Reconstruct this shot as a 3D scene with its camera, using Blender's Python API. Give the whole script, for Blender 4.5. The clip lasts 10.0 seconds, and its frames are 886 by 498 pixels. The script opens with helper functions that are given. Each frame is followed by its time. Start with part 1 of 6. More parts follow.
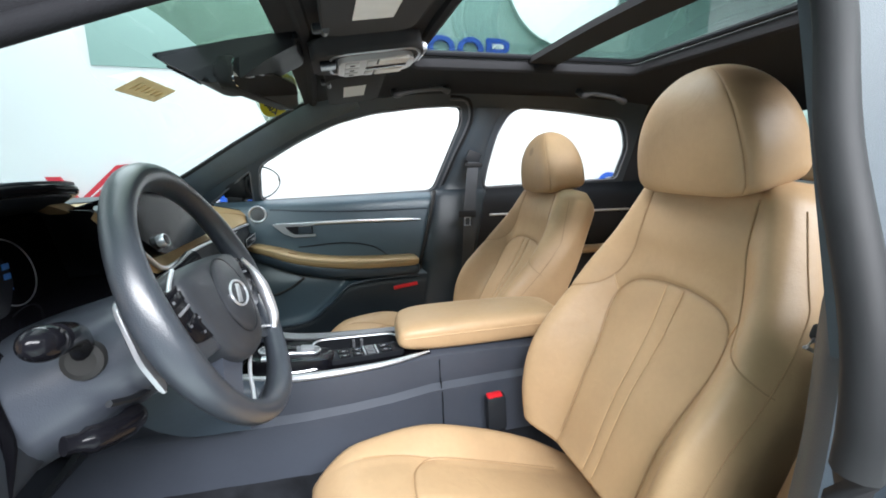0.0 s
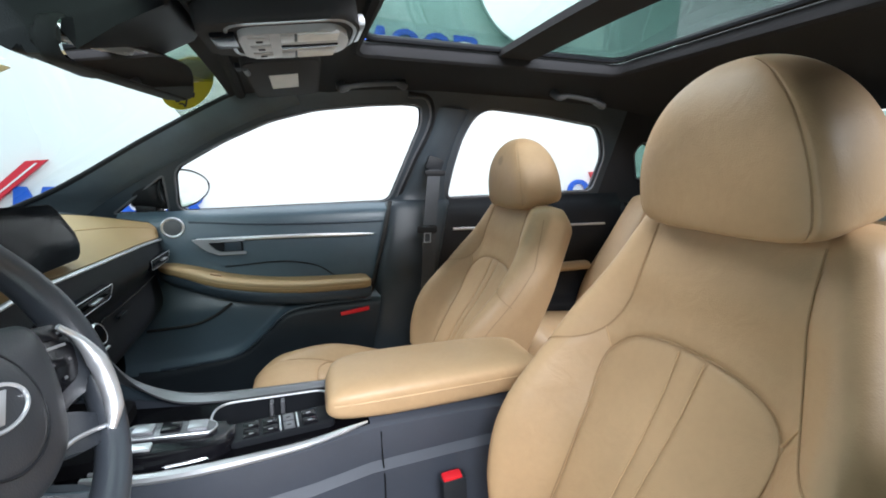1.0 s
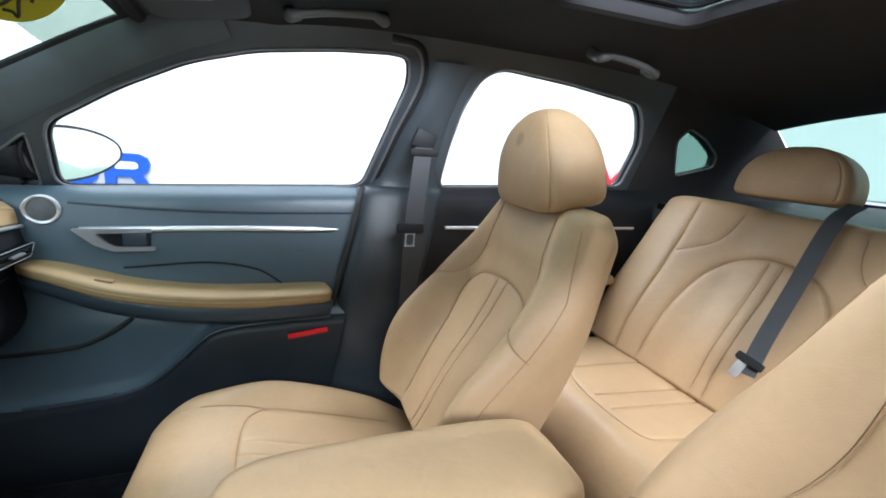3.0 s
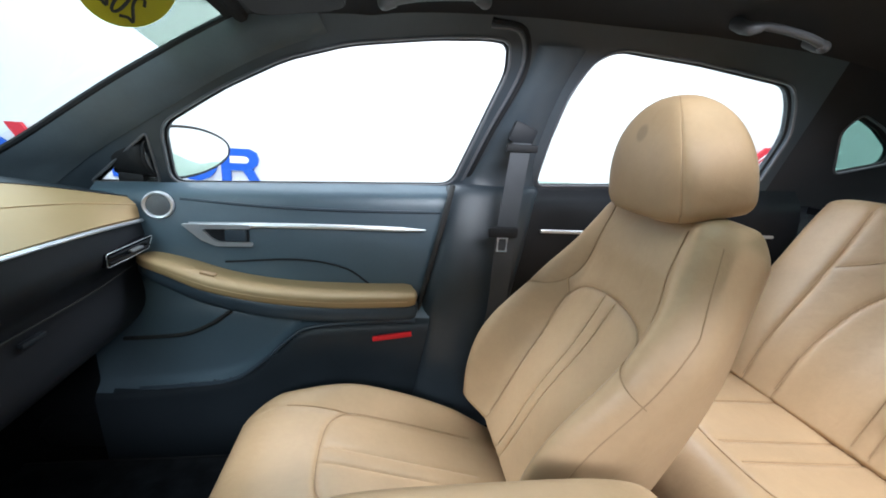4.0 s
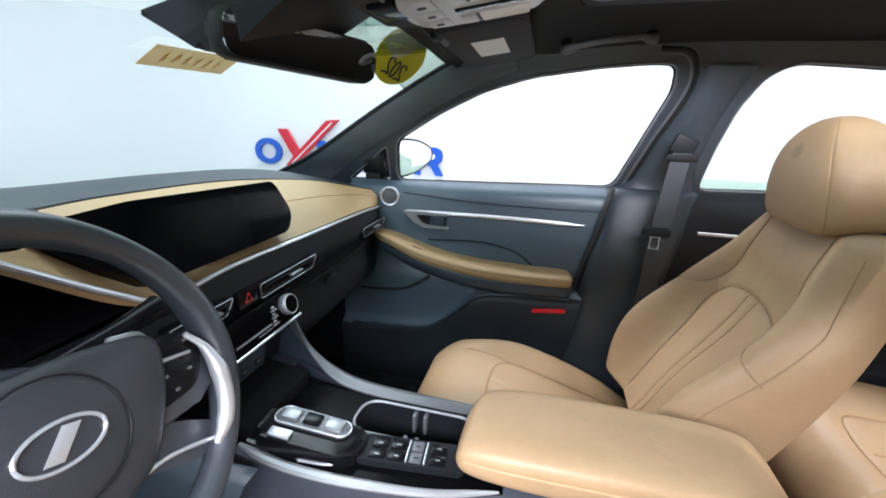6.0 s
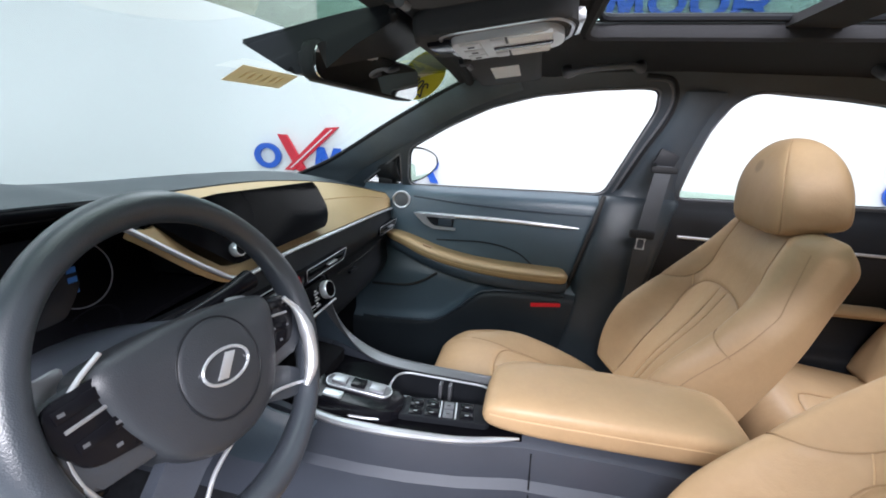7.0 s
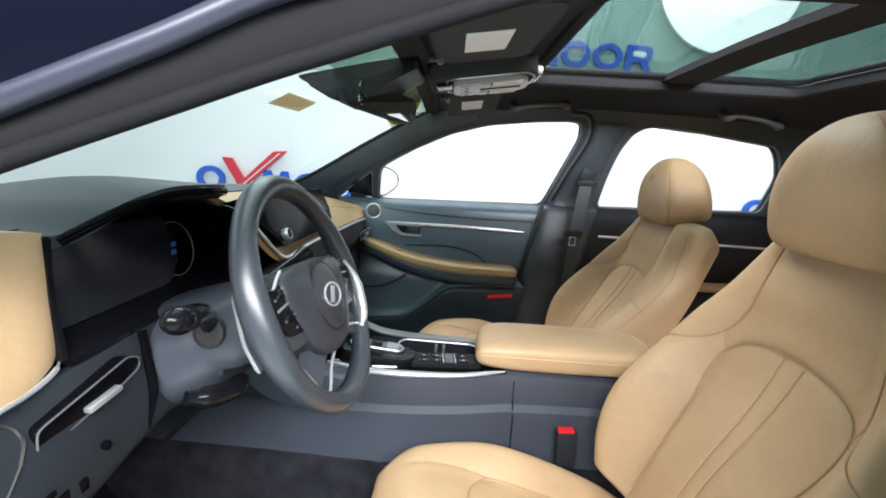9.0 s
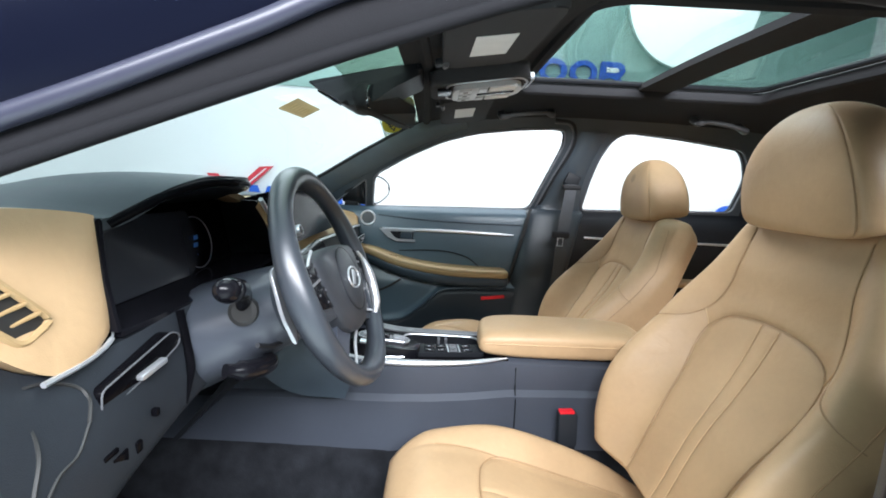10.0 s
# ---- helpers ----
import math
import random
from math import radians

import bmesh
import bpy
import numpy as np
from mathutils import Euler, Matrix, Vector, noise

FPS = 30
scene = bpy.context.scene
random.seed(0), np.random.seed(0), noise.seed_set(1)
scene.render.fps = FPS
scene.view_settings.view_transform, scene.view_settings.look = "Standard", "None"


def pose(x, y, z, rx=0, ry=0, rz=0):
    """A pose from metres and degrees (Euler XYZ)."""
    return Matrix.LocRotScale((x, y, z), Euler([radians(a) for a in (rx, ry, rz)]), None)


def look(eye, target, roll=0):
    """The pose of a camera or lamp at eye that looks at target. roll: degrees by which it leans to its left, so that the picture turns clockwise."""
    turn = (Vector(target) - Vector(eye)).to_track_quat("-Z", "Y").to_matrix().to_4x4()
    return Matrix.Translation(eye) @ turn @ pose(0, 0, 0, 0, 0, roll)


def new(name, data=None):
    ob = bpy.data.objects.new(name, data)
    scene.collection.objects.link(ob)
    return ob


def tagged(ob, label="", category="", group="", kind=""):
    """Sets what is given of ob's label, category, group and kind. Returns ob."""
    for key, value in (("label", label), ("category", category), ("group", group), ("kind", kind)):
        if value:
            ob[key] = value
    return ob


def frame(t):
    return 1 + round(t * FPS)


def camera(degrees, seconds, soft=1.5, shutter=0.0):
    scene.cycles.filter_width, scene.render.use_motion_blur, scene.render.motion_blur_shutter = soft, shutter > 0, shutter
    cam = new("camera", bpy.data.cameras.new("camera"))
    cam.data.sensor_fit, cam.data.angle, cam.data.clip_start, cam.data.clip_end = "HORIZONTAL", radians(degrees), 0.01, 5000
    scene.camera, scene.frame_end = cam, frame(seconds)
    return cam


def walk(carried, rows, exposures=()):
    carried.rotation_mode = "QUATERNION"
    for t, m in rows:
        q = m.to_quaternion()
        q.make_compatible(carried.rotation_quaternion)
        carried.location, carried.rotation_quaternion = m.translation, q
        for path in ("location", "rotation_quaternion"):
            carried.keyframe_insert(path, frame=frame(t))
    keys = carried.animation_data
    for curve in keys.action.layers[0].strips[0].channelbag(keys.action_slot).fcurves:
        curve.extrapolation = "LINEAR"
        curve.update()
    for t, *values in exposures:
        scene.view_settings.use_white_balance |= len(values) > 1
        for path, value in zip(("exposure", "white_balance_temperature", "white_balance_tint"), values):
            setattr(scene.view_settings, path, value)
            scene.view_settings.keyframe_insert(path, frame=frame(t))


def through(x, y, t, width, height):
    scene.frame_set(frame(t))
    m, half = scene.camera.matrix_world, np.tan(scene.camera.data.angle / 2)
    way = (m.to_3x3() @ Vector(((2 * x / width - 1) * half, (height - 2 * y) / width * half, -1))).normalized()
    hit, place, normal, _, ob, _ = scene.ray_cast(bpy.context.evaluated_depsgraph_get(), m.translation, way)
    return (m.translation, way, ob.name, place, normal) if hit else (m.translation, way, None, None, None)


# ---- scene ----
cam = camera(93.4, 10.0, soft=1.8)
ROWS = [
    (0.0, 0.054, -1.000, 1.123, 78.47, 0.12, -14.31),
    (0.5, 0.121, -0.911, 1.142, 78.48, -0.50, -16.31),
    (1.0, 0.152, -0.790, 1.146, 78.65, -1.20, -18.46),
    (1.5, 0.155, -0.695, 1.151, 78.40, -2.22, -20.19),
    (2.0, 0.183, -0.607, 1.146, 78.25, -4.07, -21.05),
    (3.3, 0.282, -0.381, 1.133, 75.93, -4.51, -17.79),
    (3.5, 0.281, -0.358, 1.136, 75.78, -4.31, -15.64),
    (4.0, 0.280, -0.330, 1.142, 74.40, -3.75, -7.69),
    (4.5, 0.287, -0.339, 1.166, 73.60, -3.01, 2.22),
    (5.0, 0.287, -0.389, 1.177, 72.68, -2.46, 9.93),
    (5.5, 0.273, -0.483, 1.198, 72.02, -2.17, 13.33),
    (6.0, 0.261, -0.585, 1.207, 71.95, -2.07, 14.06),
    (7.3, 0.200, -0.784, 1.211, 74.14, -4.04, 10.91),
    (7.5, 0.198, -0.820, 1.201, 74.82, -4.19, 10.02),
    (8.0, 0.182, -0.899, 1.186, 75.76, -4.40, 7.49),
    (8.5, 0.142, -0.961, 1.179, 76.76, -4.52, 4.65),
    (9.0, 0.096, -1.014, 1.169, 77.80, -4.46, 2.09),
    (9.5, 0.065, -1.053, 1.144, 79.07, -4.09, 0.27),
    (10.0, 0.048, -1.081, 1.123, 80.33, -3.65, -0.73),
]
walk(cam, [(t, pose(*p)) for t, *p in ROWS], exposures=[(0.0, 0.29, 6280, 10), (1.0, 0.18, 6180, 10), (1.6, 0.15, 6130, 10), (2.2, 0.35, 6080, 10), (3.3, 0.5, 5920, 10), (4.0, 0.48, 5910, 10), (5.5, 0.38, 6060, 14), (7.5, 0.21, 6280, 16), (9.0, 0.21, 6350, 10), (10.0, 0.29, 6130, 10)])

# ---- light ----
world = bpy.data.worlds.new("studio_world")
world.use_nodes = True
scene.world = world
world.node_tree.nodes["Background"].inputs[0].default_value = (0.9, 0.95, 1.0, 1)
world.node_tree.nodes["Background"].inputs[1].default_value = 0.05


def area_lamp(name, m, sx, sy, watts, colour=(1, 0.98, 0.95)):
    data = bpy.data.lights.new(name, "AREA")
    data.shape, data.size, data.size_y, data.energy, data.color = "RECTANGLE", sx, sy, watts, colour
    lamp = new(name, data)
    lamp.matrix_world = m
    return lamp


# ceiling softboxes of the photo booth: one over each flank and one over the nose
area_lamp("softbox_passenger_side", look((0.3, 1.9, 3.0), (0.3, 1.3, 0.0)), 4.4, 0.9, 172, (0.985, 0.985, 1.0))
area_lamp("softbox_driver_side", look((0.5, -2.8, 2.68), (0.3, -0.3, 0.95)), 4.0, 0.8, 370, (0.985, 0.985, 1.0))
area_lamp("softbox_nose", look((-3.0, 0.0, 3.0), (-1.2, 0.0, 0.8)), 3.0, 1.2, 42, (0.985, 0.985, 1.0))
area_lamp("softbox_tail", look((3.6, 0.0, 3.0), (2.2, 0.0, 0.8)), 3.0, 1.2, 36, (0.985, 0.985, 1.0))

area_lamp("softbox_roof", look((0.5, 0.2, 3.25), (0.5, 0.2, 0.0)), 3.0, 1.6, 112, (0.985, 0.985, 1.0))


# ---- materials ----
def material(name, base, rough=0.5, metal=0.0, grain=0.0, grain_size=0.002, bump=0.0, wear=0.0, wear_size=0.15, coat=0.0, spec=0.5, crinkle=0.0):
    m = bpy.data.materials.new(name)
    m.use_nodes = True
    nt = m.node_tree
    b = nt.nodes["Principled BSDF"]
    b.inputs["Roughness"].default_value = rough
    b.inputs["Metallic"].default_value = metal
    b.inputs["Coat Weight"].default_value = coat
    b.inputs["Specular IOR Level"].default_value = spec
    b.inputs["Base Color"].default_value = (*base, 1)
    co = nt.nodes.new("ShaderNodeTexCoord")
    if wear:
        n = nt.nodes.new("ShaderNodeTexNoise")
        n.inputs["Scale"].default_value, n.inputs["Detail"].default_value = 1 / wear_size, 6
        ramp = nt.nodes.new("ShaderNodeMapRange")
        ramp.inputs["From Min"].default_value, ramp.inputs["From Max"].default_value = 0.3, 0.7
        ramp.inputs["To Min"].default_value, ramp.inputs["To Max"].default_value = 1 - wear, 1 + wear * 0.6
        fine = nt.nodes.new("ShaderNodeTexNoise")
        fine.inputs["Scale"].default_value, fine.inputs["Detail"].default_value = 1 / max(grain_size * 6, 0.004), 3
        fr = nt.nodes.new("ShaderNodeMapRange")
        fr.inputs["To Min"].default_value, fr.inputs["To Max"].default_value = 1 - wear * 0.5, 1 + wear * 0.5
        mul = nt.nodes.new("ShaderNodeMath")
        mul.operation = "MULTIPLY"
        mix = nt.nodes.new("ShaderNodeMix")
        mix.data_type, mix.blend_type = "RGBA", "MULTIPLY"
        mix.inputs["Factor"].default_value = 1
        mix.inputs["A"].default_value = (*base, 1)
        nt.links.new(co.outputs["Object"], n.inputs["Vector"])
        nt.links.new(co.outputs["Object"], fine.inputs["Vector"])
        nt.links.new(n.outputs["Fac"], ramp.inputs["Value"])
        nt.links.new(fine.outputs["Fac"], fr.inputs["Value"])
        nt.links.new(ramp.outputs["Result"], mul.inputs[0])
        nt.links.new(fr.outputs["Result"], mul.inputs[1])
        nt.links.new(mul.outputs[0], mix.inputs["B"])
        nt.links.new(mix.outputs["Result"], b.inputs["Base Color"])
        rr = nt.nodes.new("ShaderNodeMapRange")
        rr.inputs["To Min"].default_value, rr.inputs["To Max"].default_value = rough - 0.08, min(1, rough + 0.08)
        nt.links.new(n.outputs["Fac"], rr.inputs["Value"])
        nt.links.new(rr.outputs["Result"], b.inputs["Roughness"])
    if bump:
        v = nt.nodes.new("ShaderNodeTexVoronoi" if grain else "ShaderNodeTexNoise")
        v.inputs["Scale"].default_value = 1 / grain_size
        bm_ = nt.nodes.new("ShaderNodeBump")
        bm_.inputs["Strength"].default_value, bm_.inputs["Distance"].default_value = bump, 0.0006
        nt.links.new(co.outputs["Object"], v.inputs["Vector"])
        nt.links.new(v.outputs["Distance" if grain else "Fac"], bm_.inputs["Height"])
        nt.links.new(bm_.outputs["Normal"], b.inputs["Normal"])
        if crinkle:
            soft_ = nt.nodes.new("ShaderNodeTexNoise")
            soft_.inputs["Scale"].default_value, soft_.inputs["Detail"].default_value, soft_.inputs["Distortion"].default_value = 26, 3, 0.6
            big = nt.nodes.new("ShaderNodeBump")
            big.inputs["Strength"].default_value, big.inputs["Distance"].default_value = crinkle, 0.006
            nt.links.new(co.outputs["Object"], soft_.inputs["Vector"])
            nt.links.new(soft_.outputs["Fac"], big.inputs["Height"])
            nt.links.new(big.outputs["Normal"], bm_.inputs["Normal"])
    return m


def glass(name, tint, gloss=0.03):
    m = bpy.data.materials.new(name)
    m.use_nodes = True
    nt = m.node_tree
    nt.nodes.remove(nt.nodes["Principled BSDF"])
    tr = nt.nodes.new("ShaderNodeBsdfTransparent")
    tr.inputs["Color"].default_value = (*tint, 1)
    gl = nt.nodes.new("ShaderNodeBsdfGlossy")
    gl.inputs["Roughness"].default_value = 0.01
    mx = nt.nodes.new("ShaderNodeMixShader")
    lw = nt.nodes.new("ShaderNodeLayerWeight")
    po = nt.nodes.new("ShaderNodeMath")
    po.operation, po.inputs[1].default_value = "POWER", 5.0
    mr = nt.nodes.new("ShaderNodeMapRange")
    mr.inputs["To Min"].default_value, mr.inputs["To Max"].default_value = gloss, 0.6
    nt.links.new(lw.outputs["Facing"], po.inputs[0])
    nt.links.new(po.outputs[0], mr.inputs["Value"])
    nt.links.new(mr.outputs["Result"], mx.inputs["Fac"])
    nt.links.new(tr.outputs[0], mx.inputs[1])
    nt.links.new(gl.outputs[0], mx.inputs[2])
    nt.links.new(mx.outputs[0], nt.nodes["Material Output"].inputs["Surface"])
    return m


def glow(name, colour, strength):
    m = bpy.data.materials.new(name)
    m.use_nodes = True
    b = m.node_tree.nodes["Principled BSDF"]
    b.inputs["Base Color"].default_value = (*colour, 1)
    b.inputs["Emission Color"].default_value = (*colour, 1)
    b.inputs["Emission Strength"].default_value = strength
    return m


TAN = material("tan_leather", (0.468, 0.316, 0.176), 0.44, 0, 1, 0.0016, 0.25, 0.09, 0.12, crinkle=0.22)
TAN_SIDE = material("tan_vinyl", (0.385, 0.262, 0.128), 0.5, 0, 1, 0.0016, 0.2, 0.06, 0.12)
SEAM = material("tan_thread", (0.54, 0.37, 0.205), 0.6)
SEAM_DARK = material("brown_thread", (0.34, 0.22, 0.115), 0.6)
TAN_STAIN = material("stained_tan_leather", (0.468, 0.316, 0.176), 0.44, 0, 1, 0.0016, 0.25, 0.09, 0.12, crinkle=0.22)
DARK = material("dark_grey_soft_plastic", (0.043, 0.060, 0.079), 0.36, 0, 1, 0.0014, 0.3, 0.12, 0.1, spec=0.35)
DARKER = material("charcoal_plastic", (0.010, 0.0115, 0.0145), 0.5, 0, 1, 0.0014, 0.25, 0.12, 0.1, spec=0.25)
FASCIA = material("charcoal_fascia_plastic", (0.020, 0.0235, 0.029), 0.5, 0, 1, 0.0014, 0.3, 0.12, 0.1, spec=0.2)
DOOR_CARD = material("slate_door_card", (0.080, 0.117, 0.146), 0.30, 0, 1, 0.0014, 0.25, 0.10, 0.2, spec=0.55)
POCKET = material("charcoal_pocket_plastic", (0.018, 0.024, 0.030), 0.42, 0, 1, 0.0014, 0.25, 0.12, 0.1, spec=0.3)
DASH_PAD = material("slate_dash_pad", (0.030, 0.038, 0.046), 0.45, 0, 1, 0.0016, 0.35, 0.1, 0.15, spec=0.35)
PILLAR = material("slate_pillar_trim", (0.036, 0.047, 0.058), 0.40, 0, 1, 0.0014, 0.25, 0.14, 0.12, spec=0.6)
# lit copy of the pillar trim: the light on it is in the colour
LIT_PILLAR = material("lit_slate_pillar", (0.098, 0.124, 0.143), 0.42, 0, 1, 0.0014, 0.25, 0.14, 0.12, spec=0.5)
CONSOLE = material("slate_grey_plastic", (0.048, 0.056, 0.074), 0.5, 0, 1, 0.0015, 0.3, 0.1, 0.15)
SHROUD = material("satin_slate_shroud", (0.050, 0.057, 0.072), 0.33, 0, 1, 0.0015, 0.2, 0.1, 0.1, spec=0.6)
GLOSS = material("piano_black", (0.006, 0.006, 0.008), 0.16, 0, spec=0.18)
RUBBER = material("black_rubber", (0.014, 0.0145, 0.016), 0.6, wear=0.1, wear_size=0.05, spec=0.25)
LINER = material("charcoal_headliner_cloth", (0.031, 0.0315, 0.034), 0.9, 0, 0, 0.0012, 0.5, 0.12, 0.2, spec=0.15)
VISOR = material("grey_visor_cloth", (0.045, 0.045, 0.048), 0.85, 0, 0, 0.0012, 0.5, 0.1, 0.1, spec=0.2)
HANDLE = material("grey_handle_plastic", (0.085, 0.086, 0.09), 0.5, 0, 1, 0.0014, 0.2, 0.08, 0.05)
MAT = material("floor_mat_pile", (0.016, 0.0175, 0.021), 0.95, 0, 0, 0.004, 1.0, 0.45, 0.05, spec=0.1)
CARPET = material("black_carpet", (0.006, 0.006, 0.0075), 0.95, 0, 0, 0.003, 1.0, 0.3, 0.02, spec=0.1)
CHROME = material("satin_chrome", (0.74, 0.76, 0.80), 0.33, 0.78, wear=0.04, wear_size=0.05)
SILVER = material("silver_paint", (0.42, 0.43, 0.46), 0.35, 0.7, wear=0.04, wear_size=0.05)
# dark grey of the unseen near wall, chosen to damp bounced light
BOUNCE_CUT = material("dark_bounce_cut", (0.07, 0.073, 0.078), 0.8, 0, 0, 0.01, 0.2, 0.1, 0.4, spec=0.2)
HUB = material("dark_airbag_cover", (0.026, 0.029, 0.035), 0.42, 0, 1, 0.0014, 0.25, 0.09, 0.05, spec=0.5)
WHEEL_LEATHER = material("dark_wheel_leather", (0.033, 0.039, 0.049), 0.35, 0, 1, 0.0014, 0.22, 0.09, 0.05, spec=0.8)
GRILLE = material("speaker_mesh", (0.13, 0.14, 0.15), 0.5, 0.3, 1, 0.0026, 1.0, 0.1, 0.02)
BELT = material("grey_webbing", (0.055, 0.06, 0.068), 0.7, 0, 0, 0.0012, 0.5, 0.1, 0.03)
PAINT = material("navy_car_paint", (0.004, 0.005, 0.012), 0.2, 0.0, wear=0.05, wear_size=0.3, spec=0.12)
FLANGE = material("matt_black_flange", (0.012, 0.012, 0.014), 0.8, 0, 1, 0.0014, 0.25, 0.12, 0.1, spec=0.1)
# paler copy of the navy paint, a painted highlight for the rail's fold
RAIL_HIGHLIGHT = material("navy_rail_highlight", (0.034, 0.035, 0.056), 0.34, 0.0, wear=0.05, wear_size=0.3)
RED = material("red_plastic", (0.65, 0.01, 0.02), 0.35)
WHITE_LABEL = material("white_label_paper", (0.8, 0.8, 0.8), 0.7, wear=0.05, wear_size=0.03)
WALL_W = material("white_booth_wall", (0.80, 0.805, 0.81), 0.7, wear=0.012, wear_size=0.8)
CEIL_W = material("pale_green_ceiling", (0.33, 0.48, 0.44), 0.7, wear=0.03, wear_size=0.8)
LAMP_GREY = material("pale_grey_lamp_plastic", (0.46, 0.46, 0.47), 0.38, 0, wear=0.04, wear_size=0.05)
SATIN = material("satin_grey_plastic", (0.16, 0.165, 0.18), 0.32, 0.4, wear=0.06, wear_size=0.06)
BAND_G = material("pale_green_band", (0.42, 0.55, 0.47), 0.6, wear=0.04, wear_size=0.6)
DIFFUSER = glow("lit_diffuser", (1.0, 1.0, 1.0), 2.6)
FLOOR_G = material("pale_booth_floor", (0.50, 0.56, 0.54), 0.5, wear=0.06, wear_size=0.5)
BLUE = material("blue_sign", (0.01, 0.09, 0.50), 0.5)
SIGN_RED = material("red_sign", (0.60, 0.02, 0.04), 0.5)
GLASS = glass("clear_glass", (0.70, 0.705, 0.705))
GLASS_WS = glass("windscreen_glass", (0.375, 0.425, 0.425))
GLASS_REAR = glass("green_rear_glass", (0.30, 0.40, 0.365))
GLASS_BAND = glass("green_shade_band", (0.43, 0.48, 0.41), 0.0)
GLASS_ROOF = glass("green_tinted_roof_glass", (0.385, 0.44, 0.43))
MIRROR = material("mirror_silver", (0.9, 0.9, 0.9), 0.01, 1.0)


def paper(name, base, through=0.5):
    """Thin stuff that lets some light through from behind."""
    m = material(name, base, 0.6, wear=0.06, wear_size=0.03)
    nt = m.node_tree
    tl = nt.nodes.new("ShaderNodeBsdfTranslucent")
    tl.inputs["Color"].default_value = (*base, 1)
    mx = nt.nodes.new("ShaderNodeMixShader")
    mx.inputs["Fac"].default_value = through
    nt.links.new(nt.nodes["Principled BSDF"].outputs[0], mx.inputs[1])
    nt.links.new(tl.outputs[0], mx.inputs[2])
    nt.links.new(mx.outputs[0], nt.nodes["Material Output"].inputs["Surface"])
    return m


YELLOW = paper("yellow_sticker", (0.52, 0.46, 0.02), 0.35)
HATCH = paper("pale_print", (0.55, 0.52, 0.36), 0.35)
BEIGE = paper("beige_paper", (0.66, 0.57, 0.40), 0.55)
BEIGE_PRINT = paper("faded_print", (0.80, 0.70, 0.50), 0.8)
BLACKINK = material("black_ink", (0.02, 0.02, 0.02), 0.6)
SCREEN = material("dark_screen_glass", (0.003, 0.003, 0.004), 0.18, spec=0.04)
# grey that imitates a faint reflection on the black cluster glass
REFLECTION = material("grey_display_reflection", (0.020, 0.022, 0.027), 0.16, spec=0.35)
BLUE_ICON = material("blue_icon", (0.05, 0.2, 0.6), 0.5)


def stain(m, spot, radius):
    """A soft dark spot round a place on an upright face."""
    nt = m.node_tree
    b = nt.nodes["Principled BSDF"]
    pos = nt.nodes.new("ShaderNodeNewGeometry")
    flat_ = nt.nodes.new("ShaderNodeVectorMath")
    flat_.operation = "MULTIPLY"
    flat_.inputs[1].default_value = (0, 1, 1)
    dist = nt.nodes.new("ShaderNodeVectorMath")
    dist.operation = "DISTANCE"
    dist.inputs[1].default_value = (0, *spot)
    mr = nt.nodes.new("ShaderNodeMapRange")
    mr.inputs["From Min"].default_value, mr.inputs["From Max"].default_value = radius * 0.75, radius * 1.2
    mr.inputs["To Min"].default_value, mr.inputs["To Max"].default_value = 0.72, 1.0
    mix = nt.nodes.new("ShaderNodeMix")
    mix.data_type, mix.blend_type = "RGBA", "MULTIPLY"
    mix.inputs["Factor"].default_value = 1
    src = b.inputs["Base Color"].links[0].from_socket
    nt.links.new(pos.outputs["Position"], flat_.inputs[0])
    nt.links.new(flat_.outputs["Vector"], dist.inputs[0])
    nt.links.new(dist.outputs["Value"], mr.inputs["Value"])
    nt.links.new(src, mix.inputs["A"])
    nt.links.new(mr.outputs["Result"], mix.inputs["B"])
    nt.links.new(mix.outputs["Result"], b.inputs["Base Color"])


stain(TAN_STAIN, (0.357, 1.163), 0.014)


# ---- mesh helpers ----
def thing(name, label="", category="", group="", kind=""):
    return tagged(new(name), label, category, group, kind)


def raw(name, verts, faces, mat, parent=None, label="", smooth=True):
    me = bpy.data.meshes.new(name)
    me.from_pydata([tuple(map(float, v)) for v in verts], [], [tuple(map(int, f)) for f in faces])
    me.validate()
    me.materials.append(mat)
    if smooth:
        me.shade_smooth()
        me.set_sharp_from_angle(angle=radians(38))
    ob = new(name, me)
    if parent is not None:
        ob.parent = parent
    if label:
        tagged(ob, label)
    return ob


def part(name, bm, mat, parent=None, label="", smooth=True):
    bmesh.ops.recalc_face_normals(bm, faces=bm.faces)
    me = bpy.data.meshes.new(name)
    bm.to_mesh(me)
    bm.free()
    me.materials.append(mat)
    if smooth:
        me.shade_smooth()
        me.set_sharp_from_angle(angle=radians(38))
    ob = new(name, me)
    if parent is not None:
        ob.parent = parent
    if label:
        tagged(ob, label)
    return ob


def grid_faces(nu, nv, cu=False, cv=False):
    f = []
    for i in range(nu if cu else nu - 1):
        for j in range(nv if cv else nv - 1):
            a, b = i * nv + j, i * nv + (j + 1) % nv
            c, d = ((i + 1) % nu) * nv + (j + 1) % nv, ((i + 1) % nu) * nv + j
            f.append((a, d, c, b))
    return f


